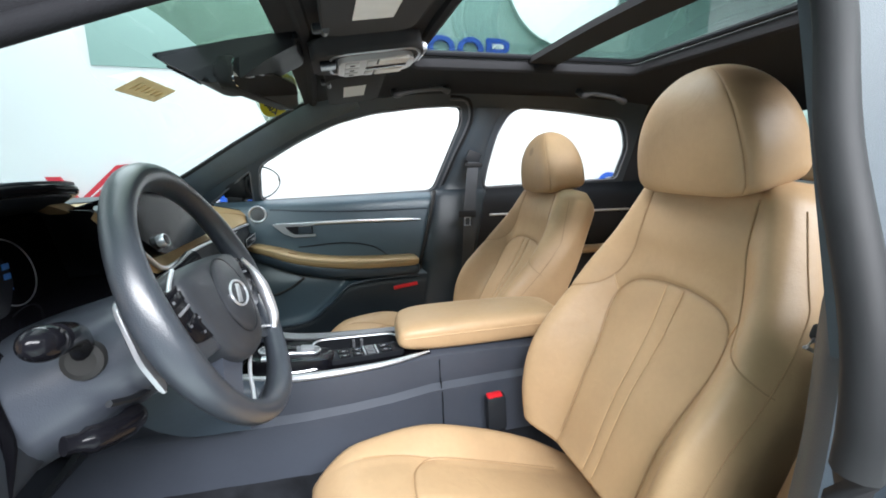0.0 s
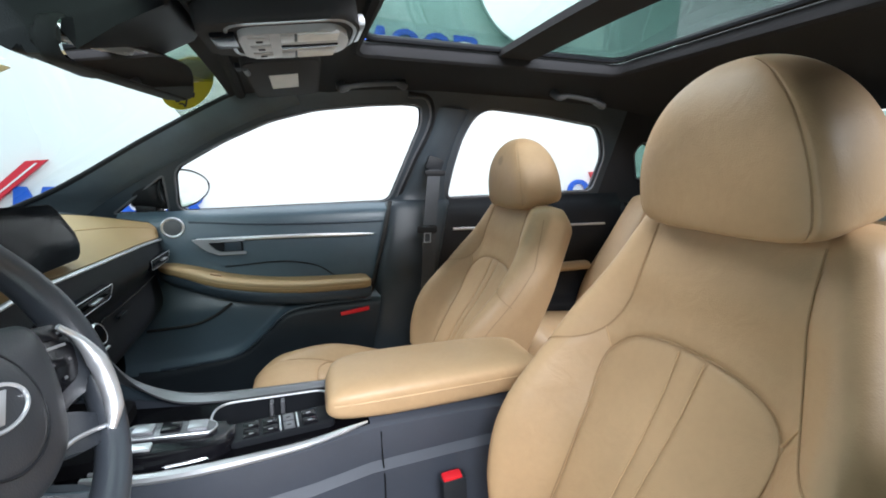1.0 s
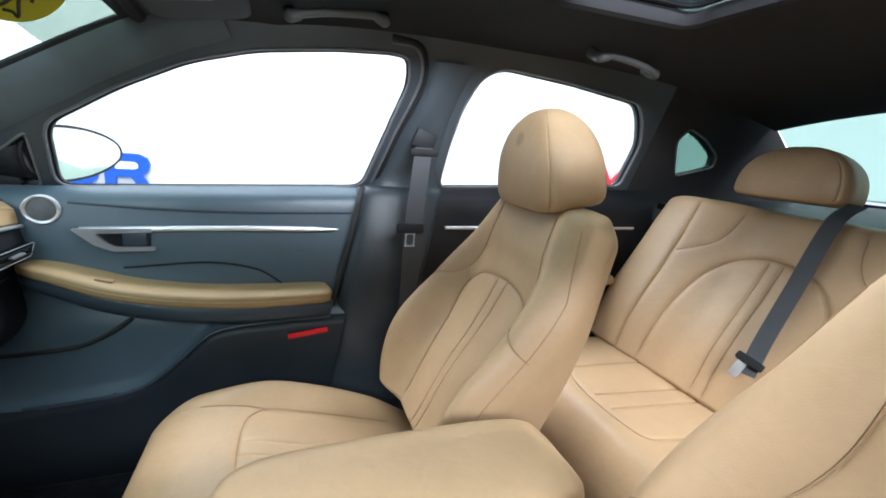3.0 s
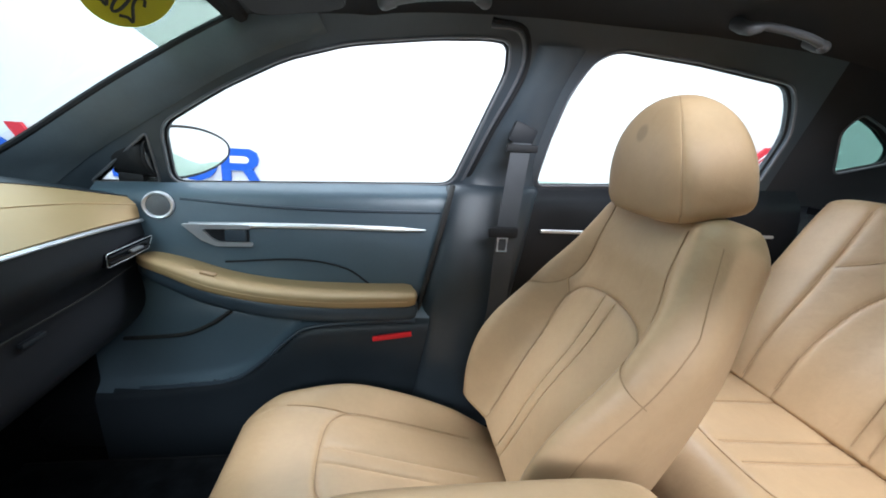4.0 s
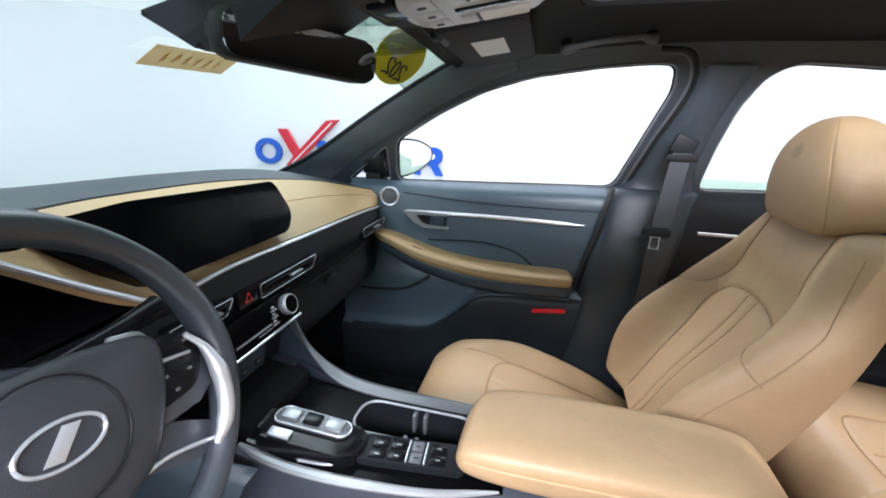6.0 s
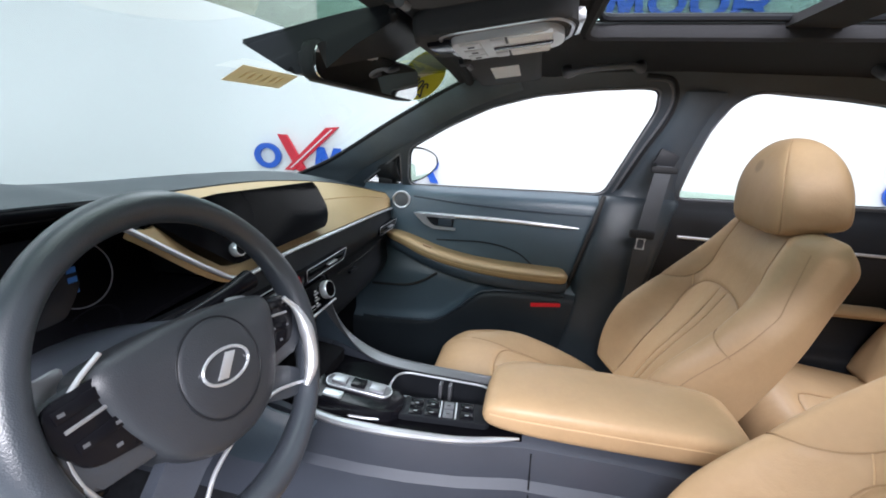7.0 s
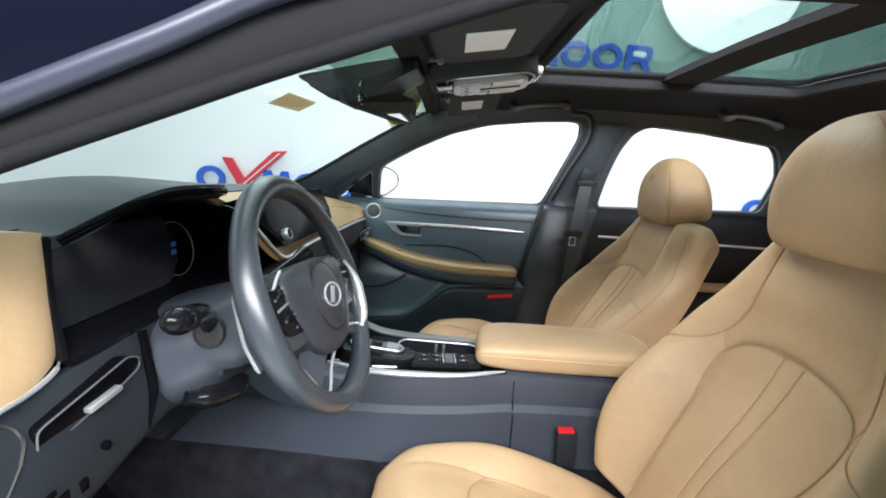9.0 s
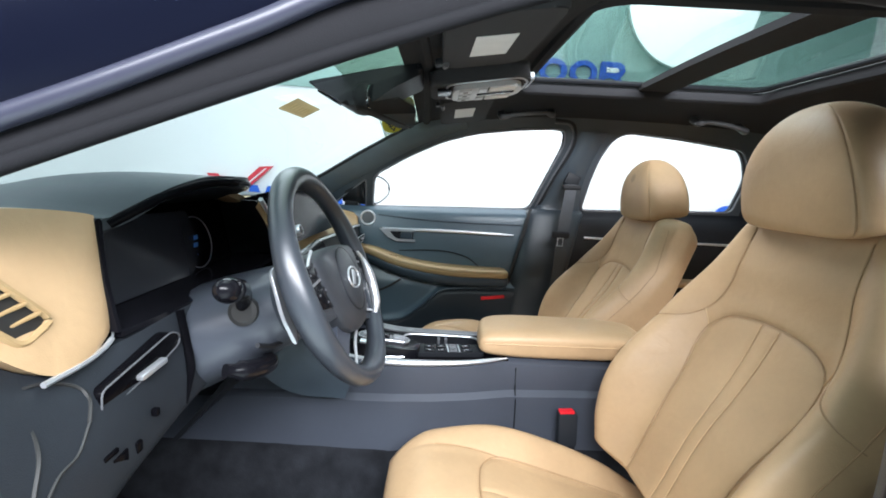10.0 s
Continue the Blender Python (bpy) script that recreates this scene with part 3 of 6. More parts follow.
# windscreen, swept across between the two front pillars
def windscreen():
    rails = []
    for x0, z0, x1, z1 in ((-0.67, 0.985, -0.97, 0.975), (-0.50, 1.07, -0.66, 1.115), (-0.26, 1.215, -0.33, 1.276), (-0.02, 1.345, 0.0, 1.378)):
        y0 = side_y(z0) + 0.01
        rails.append([(x0, -y0, z0 - 0.004), (x1 * 0.6 + x0 * 0.4, -y0 * 0.55, z1 * 0.75 + z0 * 0.25), (x1, 0, z1), (x1 * 0.6 + x0 * 0.4, y0 * 0.55, z1 * 0.75 + z0 * 0.25), (x0, y0, z0)])
    ob = sheet("windscreen", rails, 25, GLASS_WS, steps=4)
    tagged(ob, "raked clear windscreen glass", "windscreen", kind="structure")
    edge = [(r[0][0] + 0.006, r[0][1], r[0][2]) for r in rails]
    tagged(tube("trim_windscreen_edge", spl(edge, 24), 0.010, RUBBER, n=8), "black bonded edge of the windscreen", "seal", kind="structure")
    # tinted film along the top edge of the glass
    low, mid, high = [], [], []
    for j in range(5):
        col = [q_ for q_ in spl([r[j] for r in rails], 121) if q_[0] >= -0.176]
        for row, q_ in ((low, col[0]), (mid, col[len(col) // 2]), (high, col[-1])):
            row.append((q_[0], q_[1] * 0.985, q_[2] + 0.005))
    tagged(sheet("windscreen_shade_band", [low, mid, high], 25, GLASS_BAND, steps=4), "green tinted shade band along the windscreen's top", "tint band", kind="structure")
    top = spl([(p[0] + 0.01, p[1], p[2] - 0.002) for p in rails[-1]], 24)
    tagged(tube("trim_windscreen_top", top, 0.016, LINER, n=8), "charcoal trim along the windscreen's top", "trim", kind="structure")


windscreen()

SUN = (0.29, 1.115, 0.365)


def roof_z(x, y):
    c = smooth_lerp(x, [-0.05, 0.1, 0.3, 0.7, 1.1, 1.5, 1.92], [1.358, 1.388, 1.436, 1.455, 1.453, 1.425, 1.345])
    return c - 0.062 * (np.abs(y) / 0.62) ** 2.2 * np.clip((x + 0.05) / 0.3, 0.4, 1)


def headliner():
    xs = np.r_[np.linspace(-0.04, SUN[0], 9), np.linspace(SUN[0], SUN[1], 22)[1:], np.linspace(SUN[1], 1.90, 18)[1:]]
    ys = np.r_[np.linspace(-0.64, -SUN[2], 9), np.linspace(-SUN[2], SUN[2], 14)[1:], np.linspace(SUN[2], 0.64, 9)[1:]]
    X, Y = np.meshgrid(xs, ys, indexing="ij")
    Z = roof_z(X, Y)
    V = np.stack([X, Y, Z], -1).reshape(-1, 3)
    keep = []
    for f in grid_faces(len(xs), len(ys)):
        c = V[list(f)].mean(0)
        if not (SUN[0] < c[0] < SUN[1] and abs(c[1]) < SUN[2]):
            keep.append(f)
    bm = bmesh.new()
    vs = [bm.verts.new(v) for v in V]
    for f in keep:
        bm.faces.new([vs[i] for i in f])
    bmesh.ops.delete(bm, geom=[v for v in bm.verts if not v.link_faces], context="VERTS")
    bmesh.ops.solidify(bm, geom=bm.faces[:], thickness=-0.02)
    tagged(part("ceiling_headliner", bm, LINER), "charcoal cloth headliner round a panoramic roof", "headliner", kind="structure")
    roof = thing("panoramic_roof", "green tinted panoramic glass roof in a dark frame", "sunroof")
    x0, x1, h = SUN
    ring = [(x, y, float(roof_z(x, y)) + 0.012) for x, y in rounded([(x0, -h), (x1, -h), (x1, h), (x0, h)], 0.06, 6)]
    tube("frame", ring, 0.014, LINER, roof, n=8, closed=True, flat=1.4)
    inner = [(x, y, float(roof_z(x, y)) + 0.032) for x, y in rounded([(x0 + 0.02, -h + 0.02), (x1 - 0.02, -h + 0.02), (x1 - 0.02, h - 0.02), (x0 + 0.02, h - 0.02)], 0.06, 6)]
    tube("guide_rail", inner, 0.009, DARKER, roof, n=8, closed=True)
    sheet("crossbar", [[(0.69, -h, 1.448), (0.69, 0, 1.453), (0.69, h, 1.446)], [(0.795, -h, 1.448), (0.795, 0, 1.453), (0.795, h, 1.446)]], 9, LINER, roof, thick=0.018, steps=2, direction=(0, 0, 1))
    for a, b in ((x0 - 0.02, 0.74), (0.745, x1 + 0.02)):
        g = sheet("glass_panel", [[(x, -h - 0.02, 1.464), (x, 0, 1.486), (x, h + 0.02, 1.464)] for x in (a, (a + b) / 2, b)], 13, GLASS_ROOF, roof, "green tinted glass", thick=0.005, steps=3, direction=(0, 0, 1))
        g.visible_shadow = False
    # outer roof skin round the opening
    X2, Y2 = np.meshgrid(np.linspace(-0.03, 2.05, 40), np.linspace(-0.62, 0.62, 25), indexing="ij")
    Z2 = smooth_lerp(X2, [-0.05, 0.1, 0.3, 0.7, 1.1, 1.5, 2.05], [1.390, 1.425, 1.475, 1.492, 1.488, 1.45, 1.335]) - 0.07 * (np.abs(Y2) / 0.62) ** 2.2 * np.clip((X2 + 0.05) / 0.3, 0.3, 1)
    V = np.stack([X2, Y2, Z2], -1).reshape(-1, 3)
    F = [f for f in grid_faces(40, 25) if not (x0 - 0.01 < V[list(f)].mean(0)[0] < x1 + 0.01 and abs(V[list(f)].mean(0)[1]) < h + 0.01) and V[list(f)].mean(0)[0] < 1.9]
    tagged(raw("roof_panel", V, F, PAINT), "dark navy painted steel roof of the car", "roof", kind="structure")


headliner()


def cabin_floor():
    X, Y = np.meshgrid(np.linspace(-1.0, 1.7, 70), np.linspace(-0.76, 0.80, 50), indexing="ij")
    Z = 0.27 + 0.32 * np.clip((-0.55 - X) / 0.4, 0, 1) + 0.12 * np.exp(-((Y / 0.13) ** 4)) + 0.004 * np.sin(X * 40) * np.sin(Y * 33)
    V = np.stack([X, Y, Z], -1).reshape(-1, 3)
    tagged(raw("floor_carpet", V, grid_faces(70, 50), CARPET), "black carpet on the car's footwell floor", "carpet", kind="structure")
    for sgn in (-1, 1):
        kick = [[(-1.03, sgn * 0.765, z), (-0.70, sgn * 0.765, z), (-0.36 if sgn > 0 else -0.50, sgn * 0.755, z)] for z in (0.18, 0.55, 0.93)]
        tagged(sheet("trim_kick_panel", kick, 12, DARKER, steps=2, thick=0.02, direction=(0, sgn, 0)), "dark kick panel at the side of the footwell", "trim", kind="structure")
    tagged(box("trim_sill", 1.9, 0.10, 0.14, Matrix.Translation((0.35, 0.77, 0.27)), DARKER, bevel=0.02), "dark scuffed door sill", "sill", kind="structure")
    for sgn in (-1, 1):
        poly = rounded([(-0.62, sgn * 0.40 - 0.20), (0.02, sgn * 0.40 - 0.22), (0.02, sgn * 0.40 + 0.24), (-0.62, sgn * 0.40 + 0.24)], 0.06, 5)
        mat_ = thing("floor_mat", "dark grey pile floor mat in the footwell", "floor mat", "floor mats")
        prism("carpet_face", poly, 0.014, Matrix.Translation((0, 0, 0.283)), MAT, mat_, bevel=0.005)
        tube("binding", [(x, y, 0.286) for x, y in poly], 0.006, RUBBER, mat_, n=6, closed=True)
    wall = sheet("wall_firewall", [[(-1.0, -0.74, 0.3), (-1.0, 0.74, 0.3)], [(-1.02, -0.74, 0.94), (-1.02, 0.74, 0.94)]], 6, DARKER, steps=2, thick=0.02, direction=(-1, 0, 0))
    tagged(wall, "dark firewall closing the footwell", "firewall", kind="structure")
    # hidden panel added to stop light leaking in between dashboard and firewall
    cowl = [[(x, y, z - 0.008) for x, y, z in ((-0.66, 0.78, 0.975), (-0.78, 0.55, 0.98), (-0.92, 0.3, 0.985), (-0.98, 0.0, 0.985), (-0.91, -0.33, 0.985), (-0.78, -0.55, 0.98), (-0.64, -0.78, 0.97))], [(-1.06, y, 0.92) for y in (0.80, 0.55, 0.3, 0.0, -0.33, -0.55, -0.80)]]
    tagged(sheet("wall_leak_block", cowl, 30, DARKER, steps=2, thick=0.012), "unseen dark panel added to block light between dashboard and firewall", "cowl panel", kind="structure")


cabin_floor()


# ---- padded parts ----
def pad(name, org, sdir, ndir, L, hw, bolster, crown, D, thick, seams, mat, parent, label="", r0=0.03, r1=0.05, nu=120, ns=150, stitch=(), stitch_dark=(), crease=0.003, side=0.8, fine=(), blend=0.32):
    """A padded cushion: s runs along sdir, w across (y), n out of its face. Seams are pressed in; stitches lie in them."""
    org, sdir, ndir = (np.array(v, float) for v in (org, sdir, ndir))
    sdir /= np.linalg.norm(sdir)
    ndir /= np.linalg.norm(ndir)
    q0 = np.linspace(-np.pi / 2, 0, 10)[:-1]
    q1 = np.linspace(0, np.pi / 2, 12)[1:]
    s = np.r_[r0 + r0 * np.sin(q0), np.linspace(r0, L - r1, ns), L - r1 + r1 * np.sin(q1)]
    f = np.r_[np.cos(q0), np.ones(ns), np.cos(q1)]
    rr = np.r_[np.full(9, r0), np.zeros(ns), np.full(11, r1)]
    u = np.linspace(-1, 1, nu)
    e = np.clip((np.abs(u) - side) / (1 - side), 0, 1) * np.pi / 2
    um = np.where(np.abs(u) > side, np.sign(u) * (side + (1 - side) * np.sin(e)), u)

    def face(w_unit, ss, ee):
        a = np.clip((np.abs(w_unit) - 0.5) / blend, 0, 1)
        a = a * a * (3 - 2 * a)
        return crown(ss) + bolster(ss) * a - D * (1 - np.cos(ee))

    S, U = np.meshgrid(s, um, indexing="ij")
    E = np.broadcast_to(e, S.shape)
    W = U * hw(np.clip(S, 0, L)) * (1 - (1 - f[:, None]) * rr[:, None] / 0.25)
    N = face(U, np.clip(S, 0, L), E)
    N = N - groove(W, S, seams, crease, 0.0035) - groove(W, S, seams, crease * 0.6, 0.012)
    if fine:
        N = N - groove(W, S, fine, 0.0020, 0.003) - groove(W, S, fine, 0.0012, 0.009)
    mid = -thick * 0.5
    N = mid + (N - mid) * f[:, None]
    front = org + S[..., None] * sdir + N[..., None] * ndir + W[..., None] * np.array((0, 1, 0))
    nb = 24
    ub = np.linspace(1, -1, nb + 2)[1:-1]
    Sb, Ub = np.meshgrid(s, ub, indexing="ij")
    Wb = np.sign(Ub) * np.abs(Ub) ** 0.7 * hw(np.clip(Sb, 0, L)) * 0.97 * (1 - (1 - f[:, None]) * rr[:, None] / 0.25)
    Nb = -thick * (1 - 0.35 * np.abs(Ub) ** 4) * np.ones_like(Sb)
    Nb = mid + (Nb - mid) * f[:, None]
    back = org + Sb[..., None] * sdir + Nb[..., None] * ndir + Wb[..., None] * np.array((0, 1, 0))
    V = np.concatenate([front, back], 1)
    n = V.shape[1]
    F = grid_faces(len(s), n, False, True)
    F += [tuple(range(n)), tuple(range((len(s) - 1) * n, len(s) * n))[::-1]]
    ob = raw(name, V.reshape(-1, 3), F, mat, parent, label)

    def on(w, ss, lift=0.0):
        h = float(hw(np.array(ss)))
        x = w / h
        ee = 0.0 if abs(x) <= side else math.asin(min(1, (abs(x) - side) / (1 - side)))
        return org + ss * sdir + (float(face(np.array(x), np.array(ss), ee)) + lift) * ndir + np.array((0, w, 0))
    for lines, thread in ((stitch, SEAM), (stitch_dark, SEAM_DARK)):
        for line in lines:
            p = [(w, ss) for w, ss in spl(line, 60) if r0 * 1.1 < ss < L - r1 * 0.9 and abs(w) < 0.985 * float(hw(np.array(ss)))]
            if len(p) < 3:
                continue
            tube("seam_thread", [on(w, ss, -0.0014) for w, ss in p], 0.0011, thread, ob, n=5)
    return ob, on


def curve2(pts, n=24):
    return [tuple(p) for p in spl(pts, n)]


def headrest(org, sdir, ndir, parent, hw=0.1235, h=0.1934, d=0.0755, mat=None, power=2.09, shift=-0.0045):
    """A domed head restraint: flat stitched face, full cheeks, rounded underside."""
    org, sdir, ndir = (np.array(v, float) for v in (org, sdir, ndir))
    n, e = 120, 2 / 4.6
    ts = np.r_[np.linspace(0, 0.15, 9)[:-1], 0.15 + 0.85 * np.sin(np.linspace(0, np.pi / 2, 34))]
    V = []
    for t in ts:
        foot = math.sqrt(max(0, 1 - ((0.15 - t) / 0.15) ** 2)) * 0.2 + 0.8 if t < 0.15 else 1.0
        u = max(0.0, (t - 0.15) / 0.85)
        wide = hw * foot * max(0.012, max(0.0, 1 - u**power) ** 0.5)
        deep = d * (foot * 0.6 + 0.4) * max(0.012, max(0.0, 1 - u ** (power + 0.5)) ** 0.5)
        for j in range(n):
            a = 2 * math.pi * j / n
            c, sn = math.cos(a), math.sin(a)
            x = wide * math.copysign(abs(c) ** e, c)
            y = deep * math.copysign(abs(sn) ** e, sn)
            # stitched seam where the face turns into each cheek
            if y > 0:
                dip = 1 - 0.022 * math.exp(-((abs(abs(c) - 0.74) / 0.022) ** 2))
                x, y = x * dip, y * dip
            V.append(org + h * t * sdir + (y + shift * t) * ndir + np.array((0, x, 0)))
    k = len(ts)
    F = grid_faces(k, n, False, True) + [tuple(range(n)), tuple(range((k - 1) * n, k * n))[::-1]]
    rest = raw("headrest", V, F, mat or TAN, parent)
    for sgn in (-1, 1):
        j = int(round(math.acos(sgn * 0.74) / (2 * math.pi) * n))
        tube("seam_thread", [V[i * n + j] for i in range(4, k - 4)], 0.0008, SEAM_DARK, rest, n=5)
    return rest


def front_seat(yc, hinge, recline, cushion, rest, label):
    seat = thing("front_seat", label, "car seat", "front seats")
    hx, hz = hinge
    r = radians(recline)
    sd, nd = (math.sin(r), 0, math.cos(r)), (-math.cos(r), 0, math.sin(r))
    org = (hx, yc, hz)
    mir = lambda line: [(-w, s) for w, s in line]
    half = [(0.106, 0.02), (0.108, 0.15), (0.119, 0.24), (0.130, 0.31), (0.126, 0.357), (0.098, 0.388), (0.05, 0.402)]
    arch = curve2(half + [(0.0, 0.405)] + mir(half)[::-1], 60)
    upper = curve2([(0.243, 0.300), (0.20, 0.328), (0.165, 0.350), (0.141, 0.384), (0.124, 0.43), (0.114, 0.48), (0.108, 0.545), (0.106, 0.60)], 30)
    link = [(0.141, 0.384), (0.127, 0.357)]
    stripes = [[(0.0135, 0.0), (0.014, 0.2), (0.019, 0.398)], [(-0.0135, 0.0), (-0.014, 0.2), (-0.019, 0.398)]]
    hw = lambda s: 0.909 * smooth_lerp(s, [0, 0.1, 0.25, 0.38, 0.48, 0.55, 0.60], [0.225, 0.25, 0.257, 0.247, 0.216, 0.194, 0.176])
    edge = [(float(hw(np.array(s))) * f, s) for s, f in zip(np.linspace(0.05, 0.595, 24), np.interp(np.linspace(0, 1, 24), [0, 0.7, 1], [0.975, 0.975, 0.90]))]
    # the middle lies back between the bolsters
    sunk = lambda s: 0.035 * smooth_lerp(s, [0, 0.1, 0.2, 0.40, 0.50, 0.6], [0.3, 0.8, 1, 0.9, 0.3, 0.0])
    bol = lambda s: 0.885 * smooth_lerp(s, [0, 0.08, 0.22, 0.36, 0.48, 0.6], [0.045, 0.07, 0.075, 0.045, 0.015, 0.0]) + sunk(s)
    crown = lambda s: 0.022 * np.exp(-(((s - 0.16) / 0.12) ** 2)) - sunk(s)
    seams = [arch]
    fine = [upper, mir(upper), link, mir(link), *stripes, edge, mir(edge)]
    pad("backrest", org, sd, nd, 0.612, hw, bol, crown, 0.10, 0.165, seams, TAN, seat, r0=0.02, r1=0.05, stitch=[*stripes, link, mir(link)], stitch_dark=[upper, mir(upper), edge, mir(edge), arch], fine=fine, side=0.70, blend=0.42)
    # head restraint, its posts and their collars
    rx, rz, lean, size = rest
    q = radians(lean)
    hd = np.array((math.sin(q), 0, math.cos(q)))
    headrest((rx, yc, rz), hd, (-math.cos(q), 0, math.sin(q)), seat, mat=TAN_STAIN if yc > 0 else TAN, **size)
    for w in (-0.065, 0.065):
        p = np.array((rx, yc + w, rz))
        foot = np.array(org) + 0.575 * np.array(sd) - 0.075 * np.array(nd) + np.array((0, w, 0))
        tube("headrest_post", [foot, p + 0.04 * hd], 0.007, CHROME, seat)
        lathe("post_collar", [(0.013, -0.004), (0.013, 0.006), (0.009, 0.009)], Matrix.Translation(foot * 0.35 + p * 0.65 - 0.008 * hd) @ Euler((0, r, 0)).to_matrix().to_4x4(), SILVER, seat, n=16)
    # cushion
    t = radians(14.5)
    cd, cn = (math.cos(t), 0, -math.sin(t)), (math.sin(t), 0, math.cos(t))
    cx, cz = cushion
    box_line = curve2([(0.128, 0.50), (0.128, 0.30), (0.124, 0.212), (0.108, 0.186), (0.082, 0.171), (0.03, 0.165), (-0.03, 0.165), (-0.082, 0.171), (-0.108, 0.186), (-0.124, 0.212), (-0.128, 0.30), (-0.128, 0.50)], 52)
    front_l = curve2([(0.124, 0.212), (0.130, 0.15), (0.137, 0.08), (0.14, 0.01)], 10)
    cstripes = [[(0.021, 0.168), (0.021, 0.5)], [(-0.021, 0.168), (-0.021, 0.5)]]
    hwc = lambda s: 0.93 * smooth_lerp(s, [0, 0.06, 0.2, 0.4, 0.58], [0.215, 0.228, 0.238, 0.238, 0.23])
    piping = [(float(hwc(np.array(s))) * 0.93, s) for s in np.linspace(0.08, 0.54, 20)]
    bolc = lambda s: smooth_lerp(s, [0, 0.1, 0.25, 0.45, 0.58], [0.0, 0.015, 0.042, 0.035, 0.0])
    crc = lambda s: -0.06 * np.clip((0.22 - s) / 0.22, 0, 1) ** 2 - 0.02 * np.clip(s / 0.5, 0, 1)
    pad("cushion", (cx, yc, cz), cd, cn, 0.600, hwc, bolc, crc, 0.10, 0.20, [box_line], TAN, seat, r0=0.07, r1=0.04, ns=110, stitch=[piping, mir(piping)], stitch_dark=[box_line, front_l, mir(front_l)], fine=[front_l, mir(front_l), *cstripes, piping, mir(piping)])
    box("seat_base", 0.46, 0.42, 0.16, Matrix.Translation((cx + 0.275, yc, 0.34)), DARKER, seat, bevel=0.02)
    for w in (-0.19, 0.19):
        box("seat_rail", 0.55, 0.03, 0.05, Matrix.Translation((cx + 0.275, yc + w, 0.29)), DARKER, seat, bevel=0.006)
    return seat


front_seat(-0.412, (0.459, 0.543), 20.2, (0.007, 0.610), (0.6857, 1.0873, -15.2, {"hw": 0.1265, "h": 0.1925, "d": 0.070}), "tan leather driver's seat with stitched panels and headrest")
front_seat(0.351, (0.507, 0.513), 25.4, (0.016, 0.592), (0.7978, 1.0372, -11.05, {}), "tan leather front passenger seat with stitched panels and headrest")


def rear_seat():
    seat = thing("rear_bench", "tan leather rear bench with stitched backrest panels", "car seat")
    r = radians(27)
    sd, nd = (math.sin(r), 0, math.cos(r)), (-math.cos(r), 0, math.sin(r))
    org = (1.27, 0, 0.53)
    seams = []
    outer = []
    for k in (-1, 1):
        c = 0.265
        arch = [(c + 0.190, 0.0), (c + 0.182, 0.2), (c + 0.160, 0.32), (c + 0.11, 0.395), (c + 0.04, 0.428), (c - 0.04, 0.428), (c - 0.11, 0.395), (c - 0.160, 0.32), (c - 0.182, 0.2), (c - 0.190, 0.0)]
        seams.append(curve2([(k * w, s) for w, s in arch], 36))
        seams.append(curve2([(k * w, s) for w, s in [(c + 0.262, 0.0), (c + 0.265, 0.28), (c + 0.268, 0.57)]], 12))
        for d in (-1, 1):
            outer.append(curve2([(k * (c + d * w), s) for w, s in [(0.135, 0.58), (0.150, 0.485), (0.180, 0.43), (0.255, 0.375)]], 20))
            outer.append([(k * (c + d * 0.017), 0.0), (k * (c + d * 0.017), 0.42)])
    hw = lambda s: smooth_lerp(s, [0, 0.2, 0.45, 0.585], [0.675, 0.69, 0.685, 0.665])
    pad("backrest", org, sd, nd, 0.585, hw, lambda s: 0.045 + 0 * s, lambda s: 0.02 * np.exp(-(((s - 0.15) / 0.15) ** 2)), 0.08, 0.14, seams, TAN, seat, r0=0.02, r1=0.05, nu=300, ns=110, side=0.93, fine=outer, crease=0.0045, stitch_dark=seams + outer)
    for c, w in ((-0.365, 0.15), (-0.03, 0.125), (0.365, 0.15)):
        p = np.array(org) + 0.600 * np.array(sd) - 0.05 * np.array(nd) + np.array((0, c, 0))
        headrest(p + np.array((0.03, 0, 0.02)), (0.1, 0, 0.995), (-0.995, 0, 0.1), seat, hw=w, h=0.155, d=0.065, power=2.4)
    cseams = []
    for c in (-0.285, 0.285):
        cseams += [curve2([(c + 0.16, 0.46), (c + 0.15, 0.2), (c + 0.12, 0.12), (c - 0.12, 0.12), (c - 0.15, 0.2), (c - 0.16, 0.46)], 24), [(c + 0.03, 0.13), (c + 0.03, 0.46)], [(c - 0.03, 0.13), (c - 0.03, 0.46)]]
    hwc = lambda s: 0.64 + 0 * s
    pad("cushion", (0.86, 0, 0.575), (1, 0, -0.06), (0.06, 0, 1), 0.50, hwc, lambda s: 0.02 + 0 * s, lambda s: -0.03 * np.clip((0.1 - s) / 0.1, 0, 1) ** 2 - 0.03 * s, 0.08, 0.26, cseams, TAN, seat, r0=0.07, r1=0.03, nu=260, ns=90, side=0.93, stitch_dark=cseams)


rear_seat()


